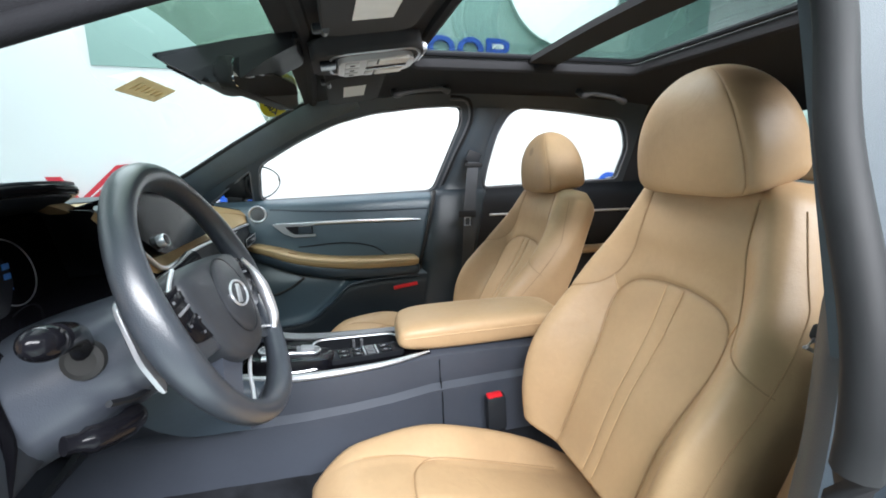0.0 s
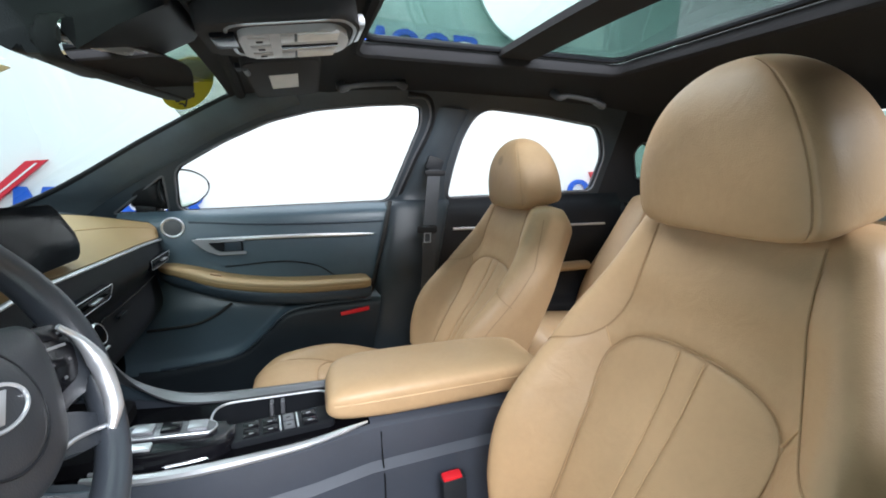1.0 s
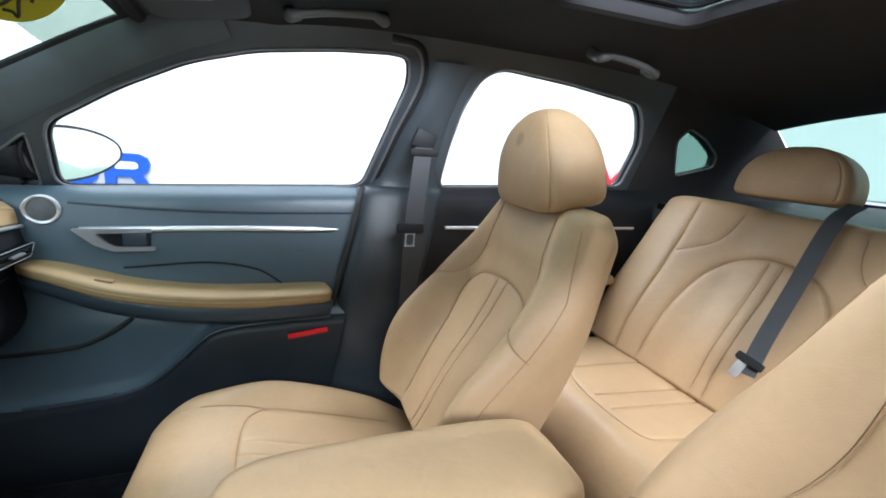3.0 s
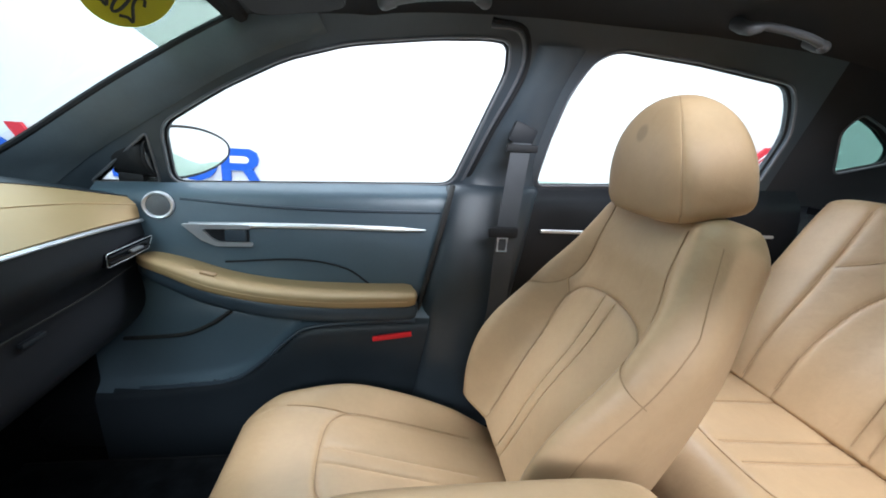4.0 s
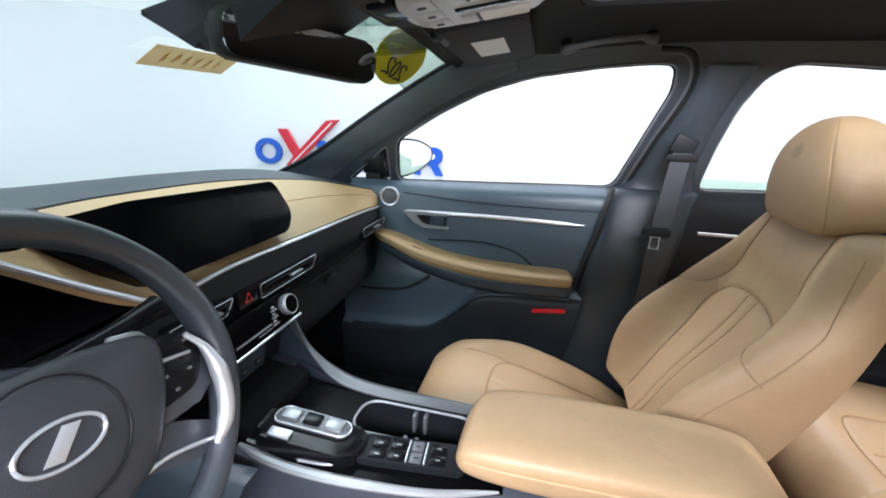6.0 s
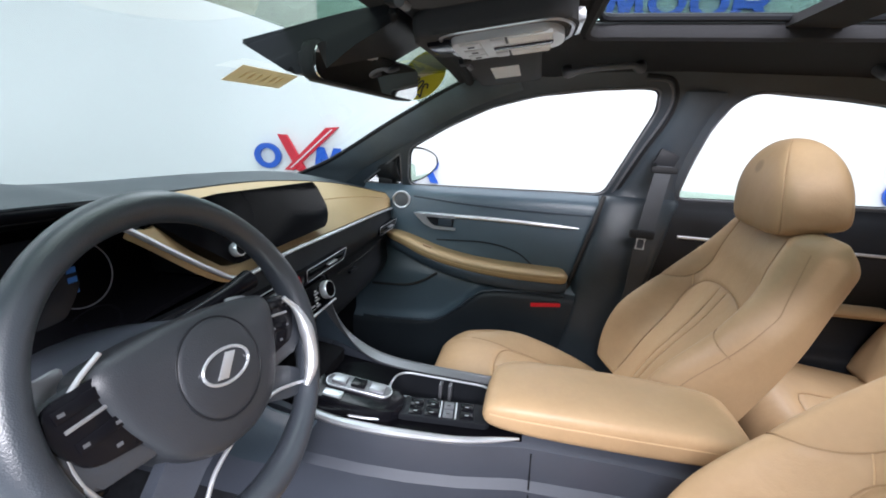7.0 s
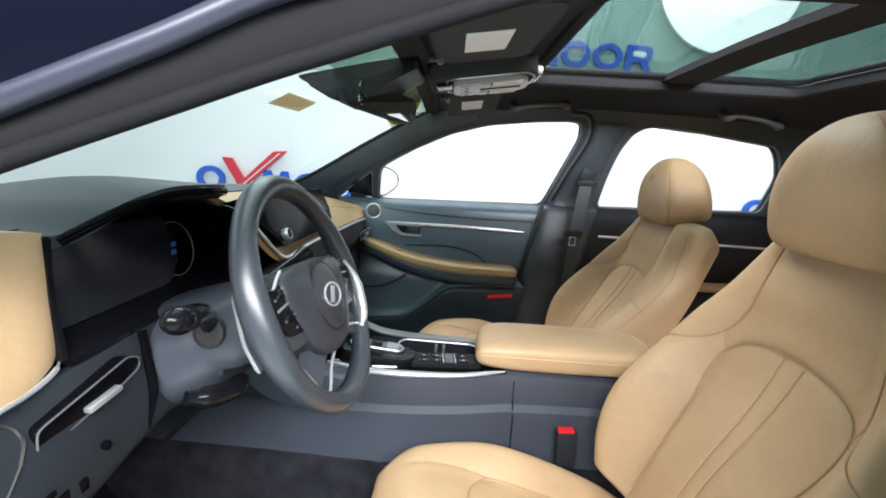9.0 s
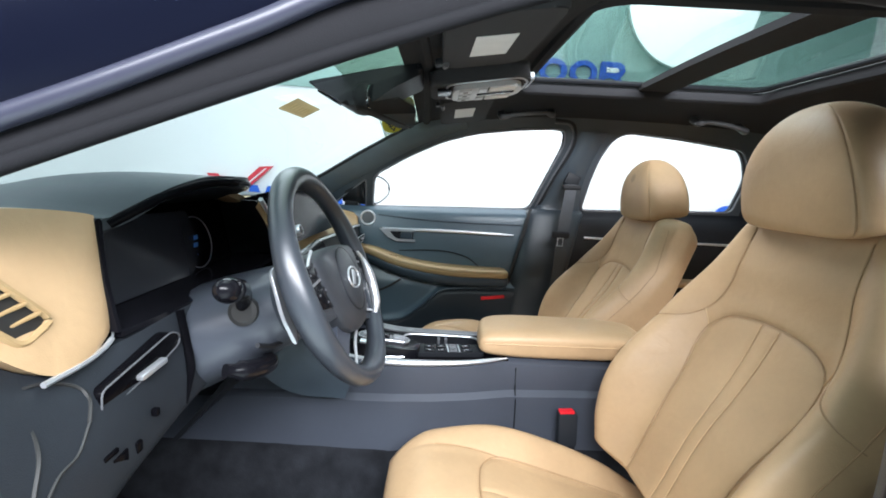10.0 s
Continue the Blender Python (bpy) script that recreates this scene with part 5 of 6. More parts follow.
    # painted reflection: a thin grey shape laid over the black display
    prism("display_reflection", rounded([(-0.19, -0.064), (0.05, -0.064), (0.085, -0.02), (0.07, 0.05), (-0.19, 0.056)], 0.014, 4), 0.002, Matrix(((0, -0.2, 0.98, -0.396), (1, 0, 0, -0.385), (0, 0.98, 0.2, 0.986), (0, 0, 0, 1))), REFLECTION, clu, bevel=0)
    for dz in (-0.016, 0.0, 0.014):
        box("icon_bar", 0.001, 0.012, 0.008, Matrix.Translation((-0.391, -0.312, 0.972 + dz)), BLUE_ICON, clu, bevel=0)
    tube("dial_ring", [cm @ Vector((0.048 * math.cos(a), 0.048 * math.sin(a), 0)) for a in np.linspace(-2.2, 2.2, 40)], 0.001, SILVER, clu, n=5)
    sheet("hood_underside", [[(-0.35, -0.25, 1.066), (-0.29, -0.335, 1.084), (-0.282, -0.40, 1.090), (-0.300, -0.45, 1.088), (-0.324, -0.50, 1.070), (-0.372, -0.548, 1.030)], [(-0.43, -0.18, 1.050), (-0.43, -0.32, 1.058), (-0.43, -0.40, 1.06), (-0.43, -0.46, 1.06), (-0.43, -0.52, 1.052), (-0.43, -0.60, 1.03)]], 24, DARKER, clu, thick=0.004, steps=3)
    sheet("lower_bezel", [[(-0.425, -0.17, 0.93), (-0.425, -0.40, 0.925), (-0.425, -0.59, 0.925)], [(-0.30, -0.16, 0.932), (-0.305, -0.40, 0.918), (-0.318, -0.60, 0.918)]], 14, GLOSS, clu, thick=0.008, steps=3)
    sheet("side_bezel", [[(-0.425, -0.59, 1.045), (-0.425, -0.592, 0.985), (-0.425, -0.59, 0.925)], [(-0.37, -0.552, 1.046), (-0.35, -0.575, 0.985), (-0.318, -0.60, 0.918)]], 12, GLOSS, clu, thick=0.006, steps=3, direction=(0, -1, 0))
    sheet("inner_bezel", [[(-0.425, -0.17, 1.05), (-0.425, -0.165, 0.985), (-0.425, -0.16, 0.93)], [(-0.27, -0.335, 1.062), (-0.268, -0.25, 1.0), (-0.265, -0.158, 0.937)]], 12, DARKER, clu, thick=0.006, steps=3, direction=(0, 1, 0))
    # tan end panel by the driver's door, with its vent
    end_r = [(-0.374, -0.560, 1.050), (-0.354, -0.578, 0.985), (-0.330, -0.602, 0.925), (-0.324, -0.625, 0.908)]
    end_b = [(-0.42, -0.546, 1.035), (-0.41, -0.560, 0.985), (-0.39, -0.585, 0.925), (-0.37, -0.612, 0.912)]
    end_m = [(-0.372, -0.66, 1.066), (-0.345, -0.672, 0.99), (-0.325, -0.688, 0.940), (-0.316, -0.702, 0.912)]
    end_l = [(-0.388, -0.785, 1.068), (-0.378, -0.79, 1.052), (-0.368, -0.792, 1.036), (-0.360, -0.79, 1.022)]
    sheet("tan_end_panel", [end_b, end_r, end_m, end_l], 30, TAN, dash, "tan leather end panel with a vent", thick=0.02, steps=10, direction=(-1, 0, 0))
    tube("end_panel_trim", spl([(-0.335, -0.592, 0.922), (-0.322, -0.612, 0.912), (-0.316, -0.65, 0.905), (-0.313, -0.708, 0.905)], 24), [0.0015] * 6 + [0.0032] * 18, CHROME, dash, n=6)
    tube("end_panel_edge", spl([(-0.400, -0.5475, 1.043), (-0.385, -0.566, 0.985), (-0.362, -0.590, 0.928)], 16), 0.0012, CHROME, dash, n=6)
    vm = Matrix.Translation((-0.343, -0.727, 0.992)) @ Euler((radians(-48), radians(-10), 0)).to_matrix().to_4x4()
    hole_ = rounded([(-0.06, -0.017), (0.048, -0.019), (0.060, 0.014), (-0.06, 0.019)], 0.010, 4)
    vent = prism("end_vent", hole_, 0.012, vm @ Matrix(((0, 0, 1, 0), (1, 0, 0, 0), (0, 1, 0, 0), (0, 0, 0, 1))), BLACKINK, dash, bevel=0.003)
    for k in range(6):
        box("vent_slat", 0.005, 0.034, 0.0035, vm @ Matrix.Translation((0.0055, -0.048 + 0.017 * k, 0.0)) @ Euler((radians(58), radians(12), 0)).to_matrix().to_4x4(), TAN_SIDE, vent, bevel=0.0012)
    tube("vent_rim", [vm @ Vector((0.006, u * 1.04, v * 1.1)) for u, v in hole_], 0.004, TAN_SIDE, vent, n=6, closed=True)
    tube("knee_gap", spl([(-0.305, -0.508, 0.915), (-0.296, -0.513, 0.881), (-0.284, -0.523, 0.836), (-0.287, -0.536, 0.79)], 16), 0.006, SCREEN, dash, n=8, flat=0.6)
    # lower driver's vent
    slot = rounded([(-0.531, 0.890), (-0.549, 0.899), (-0.667, 0.877), (-0.669, 0.851), (-0.576, 0.864), (-0.533, 0.876)], 0.007, 3)
    dm = Matrix(((0, 0, 1, -0.3035), (1, 0, 0, 0), (0, 1, 0, 0), (0, 0, 0, 1)))
    v2 = prism("driver_vent", slot[::-1], 0.02, dm, SCREEN, dash, bevel=0.003)
    tube("vent_trim", [dm @ Vector((y, z, 0.011)) for y, z in slot], 0.0011, SATIN, v2, n=6, closed=True)
    box("vent_tab", 0.012, 0.046, 0.007, Matrix.Translation((-0.291, -0.592, 0.868)) @ Euler((radians(4), 0, 0)).to_matrix().to_4x4(), CHROME, v2, bevel=0.002)


dashboard()


# ---- centre console ----
def console():
    con = thing("centre_console", "slate grey centre console with black shifter panel and cupholders", "centre console")
    xs = np.array([-0.60, -0.36, -0.30, -0.20, -0.12, -0.03, 0.06, 0.15, 0.25, 0.40, 0.55, 0.64])
    left = np.array([0.150, 0.150, 0.150, 0.152, 0.156, 0.158, 0.154, 0.144, 0.124, 0.120, 0.118, 0.112])
    right = np.array([0.112, 0.110, 0.105, 0.098, 0.085, 0.076, 0.074, 0.074, 0.074, 0.072, 0.070, 0.066])
    top = np.array([0.72, 0.72, 0.705, 0.70, 0.688, 0.684, 0.684, 0.686, 0.690, 0.69, 0.685, 0.66])
    V = []
    for x, l, r, t in zip(xs, left, right, top):
        crease = 0.60 + 0.03 * (x + 0.3)
        V += [(x, y, z) for y, z in ((-l - 0.016, 0.462), (-l - 0.015, 0.47), (-l - 0.012, crease - 0.012), (-l + 0.002, crease), (-l, t - 0.03), (-l + 0.002, t - 0.006), (-l + 0.010, t - 0.001),
                                     (r - 0.010, t - 0.001), (r - 0.002, t - 0.006), (r, t - 0.03), (r - 0.002, crease), (r + 0.012, crease - 0.012), (r + 0.015, 0.47), (r + 0.016, 0.462))]
    n = 14
    F = [f for f in grid_faces(len(xs), n) if not ((f[0] % n) == 6 and (f[-2] % n) in (6, 7) and -0.25 < V[f[0]][0] < 0.24)]
    raw("body", V, F + [tuple(range(n))[::-1], tuple(range((len(xs) - 1) * n, len(xs) * n))], CONSOLE, con)
    for sgn, wide in ((-1, left), (1, right)):
        hump = [[(x, sgn * (w + d), z) for x, w in zip(np.r_[-0.70, xs], np.r_[wide[0], wide])] for d, z in ((0.004, 0.50), (0.022, 0.45), (0.05, 0.36), (0.09, 0.27))]
        sheet("tunnel_carpet", hump, 30, MAT, con, "dark pile carpet along the tunnel", steps=3, thick=0.006, direction=(0, -sgn, 0))
    box("tunnel_cover", 0.42, 0.24, 0.42, Matrix.Translation((-0.56, -0.02, 0.48)), CARPET, con, bevel=0.03)
    tube("panel_gap", [(0.268, -0.1245, 0.676), (0.270, -0.1235, 0.63), (0.272, -0.138, 0.59), (0.275, -0.146, 0.42)], 0.0016, DARKER, con, n=5)
    # gloss deck with the cup well cut through it
    deck = [(-0.20, -0.138), (-0.12, -0.145), (-0.03, -0.147), (0.06, -0.143), (0.15, -0.133), (0.25, -0.113), (0.25, 0.036), (-0.05, 0.036), (-0.20, 0.060)]
    well = rounded([(-0.020, -0.056), (0.188, -0.052), (0.188, 0.026), (-0.020, 0.026)], 0.036, 7)
    plate("deck", deck, [well], lambda u, v, w: Vector((u, v, 0.6895 - w)), 0.010, SCREEN, con, "piano black deck")
    prism("tray_mat", rounded([(-0.335, -0.125), (-0.15, -0.125), (-0.15, 0.045), (-0.335, 0.075)], 0.015, 3), 0.026, Matrix.Translation((0, 0, 0.700)), CARPET, con, "black rubber tray mat", bevel=0.004)
    tube("cupholder_rim", [(x, y, 0.6905) for x, y in well], 0.0024, CHROME, con, n=8, closed=True)
    V = [(0.084 + (x - 0.084) * k, -0.014 + (y + 0.014) * k, z) for z, k in ((0.689, 1.0), (0.65, 0.985), (0.60, 0.96)) for x, y in well]
    m_ = len(well)
    raw("cup_well", V, grid_faces(3, m_, False, True) + [tuple(range(2 * m_, 3 * m_))], DARKER, con)
    for x in (0.078, 0.098):
        box("cup_divider", 0.007, 0.018, 0.036, Matrix.Translation((x, 0.018, 0.668)), SATIN, con, bevel=0.002)
        box("cup_divider", 0.007, 0.018, 0.036, Matrix.Translation((x, -0.046, 0.668)), SATIN, con, bevel=0.002)
    # broad satin band on the passenger side, running up into the fin
    band = [[(0.24, 0.036, 0.692), (0.10, 0.036, 0.692), (-0.02, 0.038, 0.692), (-0.10, 0.050, 0.700), (-0.17, 0.078, 0.735), (-0.215, 0.098, 0.80), (-0.232, 0.106, 0.855)],
            [(0.24, 0.060, 0.694), (0.10, 0.062, 0.694), (-0.02, 0.066, 0.695), (-0.10, 0.078, 0.703), (-0.178, 0.098, 0.735), (-0.226, 0.112, 0.80), (-0.245, 0.116, 0.852)],
            [(0.24, 0.074, 0.680), (0.10, 0.078, 0.680), (-0.02, 0.084, 0.680), (-0.11, 0.096, 0.685), (-0.195, 0.112, 0.715), (-0.25, 0.122, 0.78), (-0.275, 0.124, 0.84)],
            [(0.24, 0.074, 0.62), (0.10, 0.078, 0.62), (-0.02, 0.084, 0.62), (-0.13, 0.098, 0.62), (-0.24, 0.116, 0.64), (-0.31, 0.128, 0.70), (-0.34, 0.130, 0.78)]]
    sheet("side_band", band[:3], 50, SATIN, con, "satin grey side band", thick=0.004, steps=5)
    sheet("side_fin", band[2:], 50, DARK, con, thick=0.004, steps=3, direction=(0, -1, 0))
    fl = [[(x, -0.04 - (y + 0.04) * 1.22, z) for x, y, z in r] for r in band]
    sheet("side_fin", [r[3:] for r in fl[1:]], 30, DARK, con, thick=0.004, steps=4, direction=(0, 1, 0))
    rail = spl([(-0.165, -0.140, 0.694), (-0.10, -0.152, 0.690), (-0.03, -0.156, 0.689), (0.06, -0.152, 0.690), (0.15, -0.142, 0.692), (0.245, -0.118, 0.697)], 40)
    tube("chrome_rail", rail, np.interp(np.linspace(0, 1, 40), [0, 0.1, 0.5, 0.9, 1], [0.004, 0.008, 0.008, 0.005, 0.002]), CHROME, con, n=8)
    tube("tray_trim", spl([(-0.16, -0.128, 0.694), (-0.06, -0.138, 0.694), (0.01, -0.128, 0.694)], 16), 0.003, CHROME, con, n=6)
    tube("tray_trim", spl([(-0.06, -0.142, 0.694), (-0.01, -0.136, 0.694), (0.022, -0.118, 0.696)], 16), 0.0025, CHROME, con, n=6)
    # shifter block
    sm = Matrix.Translation((-0.055, -0.104, 0.702)) @ Euler((0, radians(7), radians(4))).to_matrix().to_4x4()
    sh = prism("shifter_block", rounded([(-0.085, -0.036), (0.06, -0.036), (0.085, -0.02), (0.082, 0.032), (-0.085, 0.036)], 0.014, 4), 0.034, sm, GLOSS, con, bevel=0.010, seg=3)
    prism("button_frame", rounded([(-0.066, -0.006), (0.048, -0.004), (0.058, 0.012), (0.050, 0.030), (-0.062, 0.032), (-0.072, 0.014)], 0.014, 4), 0.010, sm @ Matrix.Translation((0, 0, 0.018)), SATIN, sh, bevel=0.004)
    ring = rounded([(-0.066, -0.006), (0.048, -0.004), (0.058, 0.012), (0.050, 0.030), (-0.062, 0.032), (-0.072, 0.014)], 0.014, 4)
    tube("frame_trim", [sm @ Vector((x, y, 0.0215)) for x, y in ring], 0.0014, CHROME, sh, n=6, closed=True)
    for k, x in enumerate((-0.045, -0.008, 0.029)):
        box("shift_button", 0.028, 0.024, 0.006, sm @ Matrix.Translation((x, 0.013, 0.0255)), SILVER if k != 1 else GLOSS, sh, bevel=0.003)
    box("park_button", 0.036, 0.018, 0.006, sm @ Matrix.Translation((-0.045, -0.024, 0.019)), CHROME, sh, bevel=0.003)
    pm = Matrix.Translation((0.105, -0.086, 0.694)) @ Euler((0, 0, radians(6))).to_matrix().to_4x4()
    panel = prism("button_panel", rounded([(-0.088, -0.026), (0.085, -0.026), (0.085, 0.028), (-0.088, 0.028)], 0.014, 4), 0.014, pm, DARKER, con, bevel=0.004)
    for i, x in enumerate((-0.052, -0.022, 0.008, 0.042)):
        for j, y in enumerate((-0.011, 0.012)):
            box("console_button", 0.025 if i != 2 else 0.018, 0.020, 0.003, pm @ Matrix.Translation((x, y, 0.0078)), GLOSS if i != 2 else SATIN, panel, bevel=0.001)
            box("button_mark", 0.007, 0.0022, 0.0006, pm @ Matrix.Translation((x, y - 0.003 + 0.001 * i, 0.0096)), SILVER if i != 2 else BLACKINK, panel, bevel=0)
    for x in (-0.006, 0.022):
        box("bright_divider", 0.003, 0.044, 0.0035, pm @ Matrix.Translation((x, 0.0005, 0.008)), CHROME, panel, bevel=0.001)
    # armrest lid
    lid = thing("armrest_lid", "tan leather padded armrest lid on the console", "armrest")
    secs = []
    for x, w0, w1, z0, z1 in ((0.176, -0.095, -0.045, 0.712, 0.728), (0.182, -0.104, 0.0, 0.702, 0.742), (0.198, -0.110, 0.040, 0.694, 0.752), (0.235, -0.114, 0.056, 0.690, 0.758), (0.30, -0.115, 0.060, 0.688, 0.761), (0.42, -0.112, 0.060, 0.688, 0.762), (0.54, -0.106, 0.058, 0.69, 0.760), (0.60, -0.098, 0.050, 0.694, 0.752), (0.622, -0.075, 0.03, 0.71, 0.735)):
        secs.append([(x, (w0 + w1) / 2 + (w1 - w0) / 2 * math.copysign(abs(math.cos(t)) ** 0.45, math.cos(t)), (z0 + z1) / 2 + (z1 - z0) / 2 * math.copysign(abs(math.sin(t)) ** 0.55, math.sin(t))) for t in np.linspace(0, 2 * math.pi, 40, endpoint=False)])
    A = np.array(secs)
    B = np.array([spl(A[:, j], 44) for j in range(40)]).transpose(1, 0, 2)
    raw("padded_top", B.reshape(-1, 3), grid_faces(44, 40, False, True) + [tuple(range(40)), tuple(range(43 * 40, 44 * 40))[::-1]], TAN, lid)
    sw = [(x, y, z) for x, y, z in ((0.190, -0.1085, 0.728), (0.235, -0.1150, 0.731), (0.35, -0.1150, 0.733), (0.48, -0.1105, 0.733), (0.60, -0.099, 0.731))]
    tube("seam_thread", spl(sw, 24), 0.0016, SEAM, lid, n=5)
    # driver's belt buckle
    bk = thing("belt_buckle", "black seat belt buckle with a red release button", "seat belt buckle")
    bmx = Matrix.Translation((0.392, -0.172, 0.553)) @ Euler((0, radians(-4), 0)).to_matrix().to_4x4()
    box("housing", 0.046, 0.026, 0.085, bmx, FASCIA, bk, bevel=0.006)
    box("release_button", 0.036, 0.020, 0.014, bmx @ Matrix.Translation((-0.002, 0, 0.0395)), RED, bk, bevel=0.004)
    box("stem", 0.022, 0.012, 0.12, bmx @ Matrix.Translation((0.01, 0, -0.09)), DARKER, bk, bevel=0.004)


console()


# ---- doors ----
def door_surface(x, z, rear=False):
    y = smooth_lerp(z, [0.22, 0.45, 0.60, 0.66, 0.72, 0.78, 0.86, 0.92, 0.965, 0.99], [0.70, 0.685, 0.68, 0.685, 0.705, 0.715, 0.722, 0.732, 0.745, 0.775])
    pocket_top = smooth_lerp(x, [-0.40, -0.30, -0.18, -0.07, 0.01, 0.055, 0.10, 0.2, 0.46], [0.48, 0.485, 0.497, 0.518, 0.578, 0.622, 0.652, 0.666, 0.678]) if not rear else 0.6
    y = y - 0.035 / (1 + np.exp((z - pocket_top) / 0.006))
    return y


def front_door():
    door = thing("door_1", "closed front door with dark grey trim and tan armrest", "door", kind="structure")
    nx, nz = 90, 110
    X, Z = np.meshgrid(np.linspace(-0.40, 0.455, nx), np.linspace(0.22, 0.99, nz), indexing="ij")
    X = X - 0.10 * np.clip((0.95 - Z) / 0.6, 0, 1) * (X > 0) * (X / 0.455)
    Y = door_surface(X, Z)
    # belt line rises to the rear
    Z = Z + np.where(Z > 0.9, (Z - 0.9) / 0.09 * (lerp(X, [-0.4, 0.46], [-0.015, 0.018])), 0)
    V = np.stack([X, Y, Z], -1).reshape(-1, 3)
    lip = smooth_lerp(X, [-0.40, -0.30, -0.18, -0.07, 0.01, 0.055, 0.10, 0.2, 0.46], [0.48, 0.485, 0.497, 0.518, 0.578, 0.622, 0.652, 0.666, 0.678])
    below = (Z < lip).reshape(-1)
    faces = grid_faces(nx, nz)
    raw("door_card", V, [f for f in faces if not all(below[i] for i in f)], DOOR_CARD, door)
    raw("door_pocket", V, [f for f in faces if all(below[i] for i in f)], POCKET, door, "charcoal plastic map pocket")
    # tan armrest pad
    path = spl([(-0.285, 0.70, 0.812), (-0.20, 0.685, 0.792), (-0.10, 0.672, 0.762), (0.02, 0.665, 0.742), (0.15, 0.665, 0.732), (0.30, 0.668, 0.731), (0.372, 0.675, 0.731)], 60)
    r = np.interp(np.linspace(0, 1, 60), [0, 0.02, 0.06, 0.25, 0.7, 0.95, 0.985, 1], [0.010, 0.026, 0.036, 0.048, 0.054, 0.050, 0.042, 0.02])
    tube("armrest_pad", path + np.array((0, 0, 0.004)), r, TAN_SIDE, door, "tan leather armrest pad", n=40, flat=0.37, sq=0.52)
    tube("pad_seam", [q + np.array((0, -1.0 * w, 0.10 * w)) for q, w in list(zip(path, r))[4:-3]], 0.0012, SEAM, door, n=5)
    box("window_switch", 0.034, 0.018, 0.008, Matrix.Translation((-0.118, 0.655, 0.789)) @ Euler((0, radians(16), 0)).to_matrix().to_4x4(), SEAM_DARK, door, bevel=0.003)
    low = spl([(-0.285, 0.705, 0.795), (-0.20, 0.688, 0.77), (-0.10, 0.675, 0.738), (0.02, 0.668, 0.715), (0.15, 0.668, 0.704), (0.30, 0.672, 0.703), (0.375, 0.68, 0.703)], 60)
    tube("armrest_base", low, r * 0.98, DARK, door, n=24, flat=0.62, sq=0.75)
    # pull pocket line above the pad
    tube("trim_crease", spl([(-0.10, 0.716, 0.80), (0.08, 0.714, 0.81), (0.19, 0.712, 0.79), (0.25, 0.705, 0.752)], 30), 0.0025, DARKER, door, n=6)
    # chrome strip and handle bezel
    strip = spl([(-0.178, 0.722, 0.889), (-0.05, 0.720, 0.893), (0.15, 0.716, 0.897), (0.392, 0.712, 0.897)], 40)
    tube("chrome_strip", strip, np.interp(np.linspace(0, 1, 40), [0, 0.9, 1], [0.0075, 0.006, 0.002]), CHROME, door, n=8, up=(0, 1, 0))
    face = lambda u, v, w: Vector((u, 0.717 - w, v))
    swoosh = [(-0.192, 0.894), (-0.035, 0.896), (-0.035, 0.886), (-0.146, 0.883), (-0.126, 0.860), (-0.110, 0.851), (-0.032, 0.851), (-0.032, 0.842), (-0.115, 0.841), (-0.150, 0.856)]
    plate("handle_bezel", rounded(swoosh, 0.006, 3), [], face, 0.009, CHROME, door, "satin chrome handle surround")
    prism("handle_recess", [(-0.16, 0.888), (-0.12, 0.848), (-0.042, 0.848), (-0.042, 0.888)], 0.004, Matrix(((1, 0, 0, 0), (0, 0, -1, 0.7195), (0, 1, 0, 0), (0, 0, 0, 1))), DARKER, door, bevel=0)
    tube("style_line", spl([(-0.20, 0.741, 0.948), (0.0, 0.736, 0.938), (0.2, 0.733, 0.936), (0.43, 0.735, 0.94)], 30), 0.004, DARK, door, n=6)
    box("door_handle", 0.05, 0.012, 0.030, Matrix.Translation((-0.072, 0.718, 0.868)), DARK, door, "dark inner door handle", bevel=0.005)
    # tweeter
    tm = Matrix.Translation((-0.243, 0.728, 0.934)) @ Euler((radians(90), 0, radians(12))).to_matrix().to_4x4()
    ring = lathe("tweeter", [(0.033, 0), (0.033, 0.007), (0.030, 0.010), (0.026, 0.008), (0.025, 0.004)], tm, CHROME, door, "round chrome-rimmed tweeter")
    lathe("grille", [(0.0255, 0.002), (0.0255, 0.0055), (0.015, 0.0075), (0.002, 0.008)], tm, GRILLE, ring)
    tube("door_seal", spl([(0.458, 0.735, 1.012), (0.440, 0.712, 0.94), (0.398, 0.700, 0.762), (0.355, 0.684, 0.60), (0.323, 0.668, 0.458), (0.30, 0.668, 0.35)], 30), 0.008, BLACKINK, door, n=8)
    # reflector
    box("door_reflector", 0.10, 0.006, 0.014, Matrix.Translation((0.313, 0.640, 0.634)) @ Euler((0, radians(-8), 0)).to_matrix().to_4x4(), RED, door, "red safety reflector", bevel=0.002)
    # pocket lip
    tube("pocket_lip", spl([(-0.30, 0.660, 0.485), (-0.18, 0.650, 0.497), (-0.07, 0.644, 0.518), (0.01, 0.644, 0.578), (0.055, 0.645, 0.622), (0.10, 0.648, 0.652), (0.2, 0.650, 0.666), (0.37, 0.650, 0.674)], 50), 0.005, DARK, door, n=8)
    tube("speaker_edge", spl([(-0.33, 0.676, 0.612), (-0.276, 0.676, 0.615), (-0.19, 0.676, 0.624), (-0.13, 0.678, 0.65), (-0.084, 0.684, 0.683)], 24), 0.005, BLACKINK, door, n=6)


front_door()


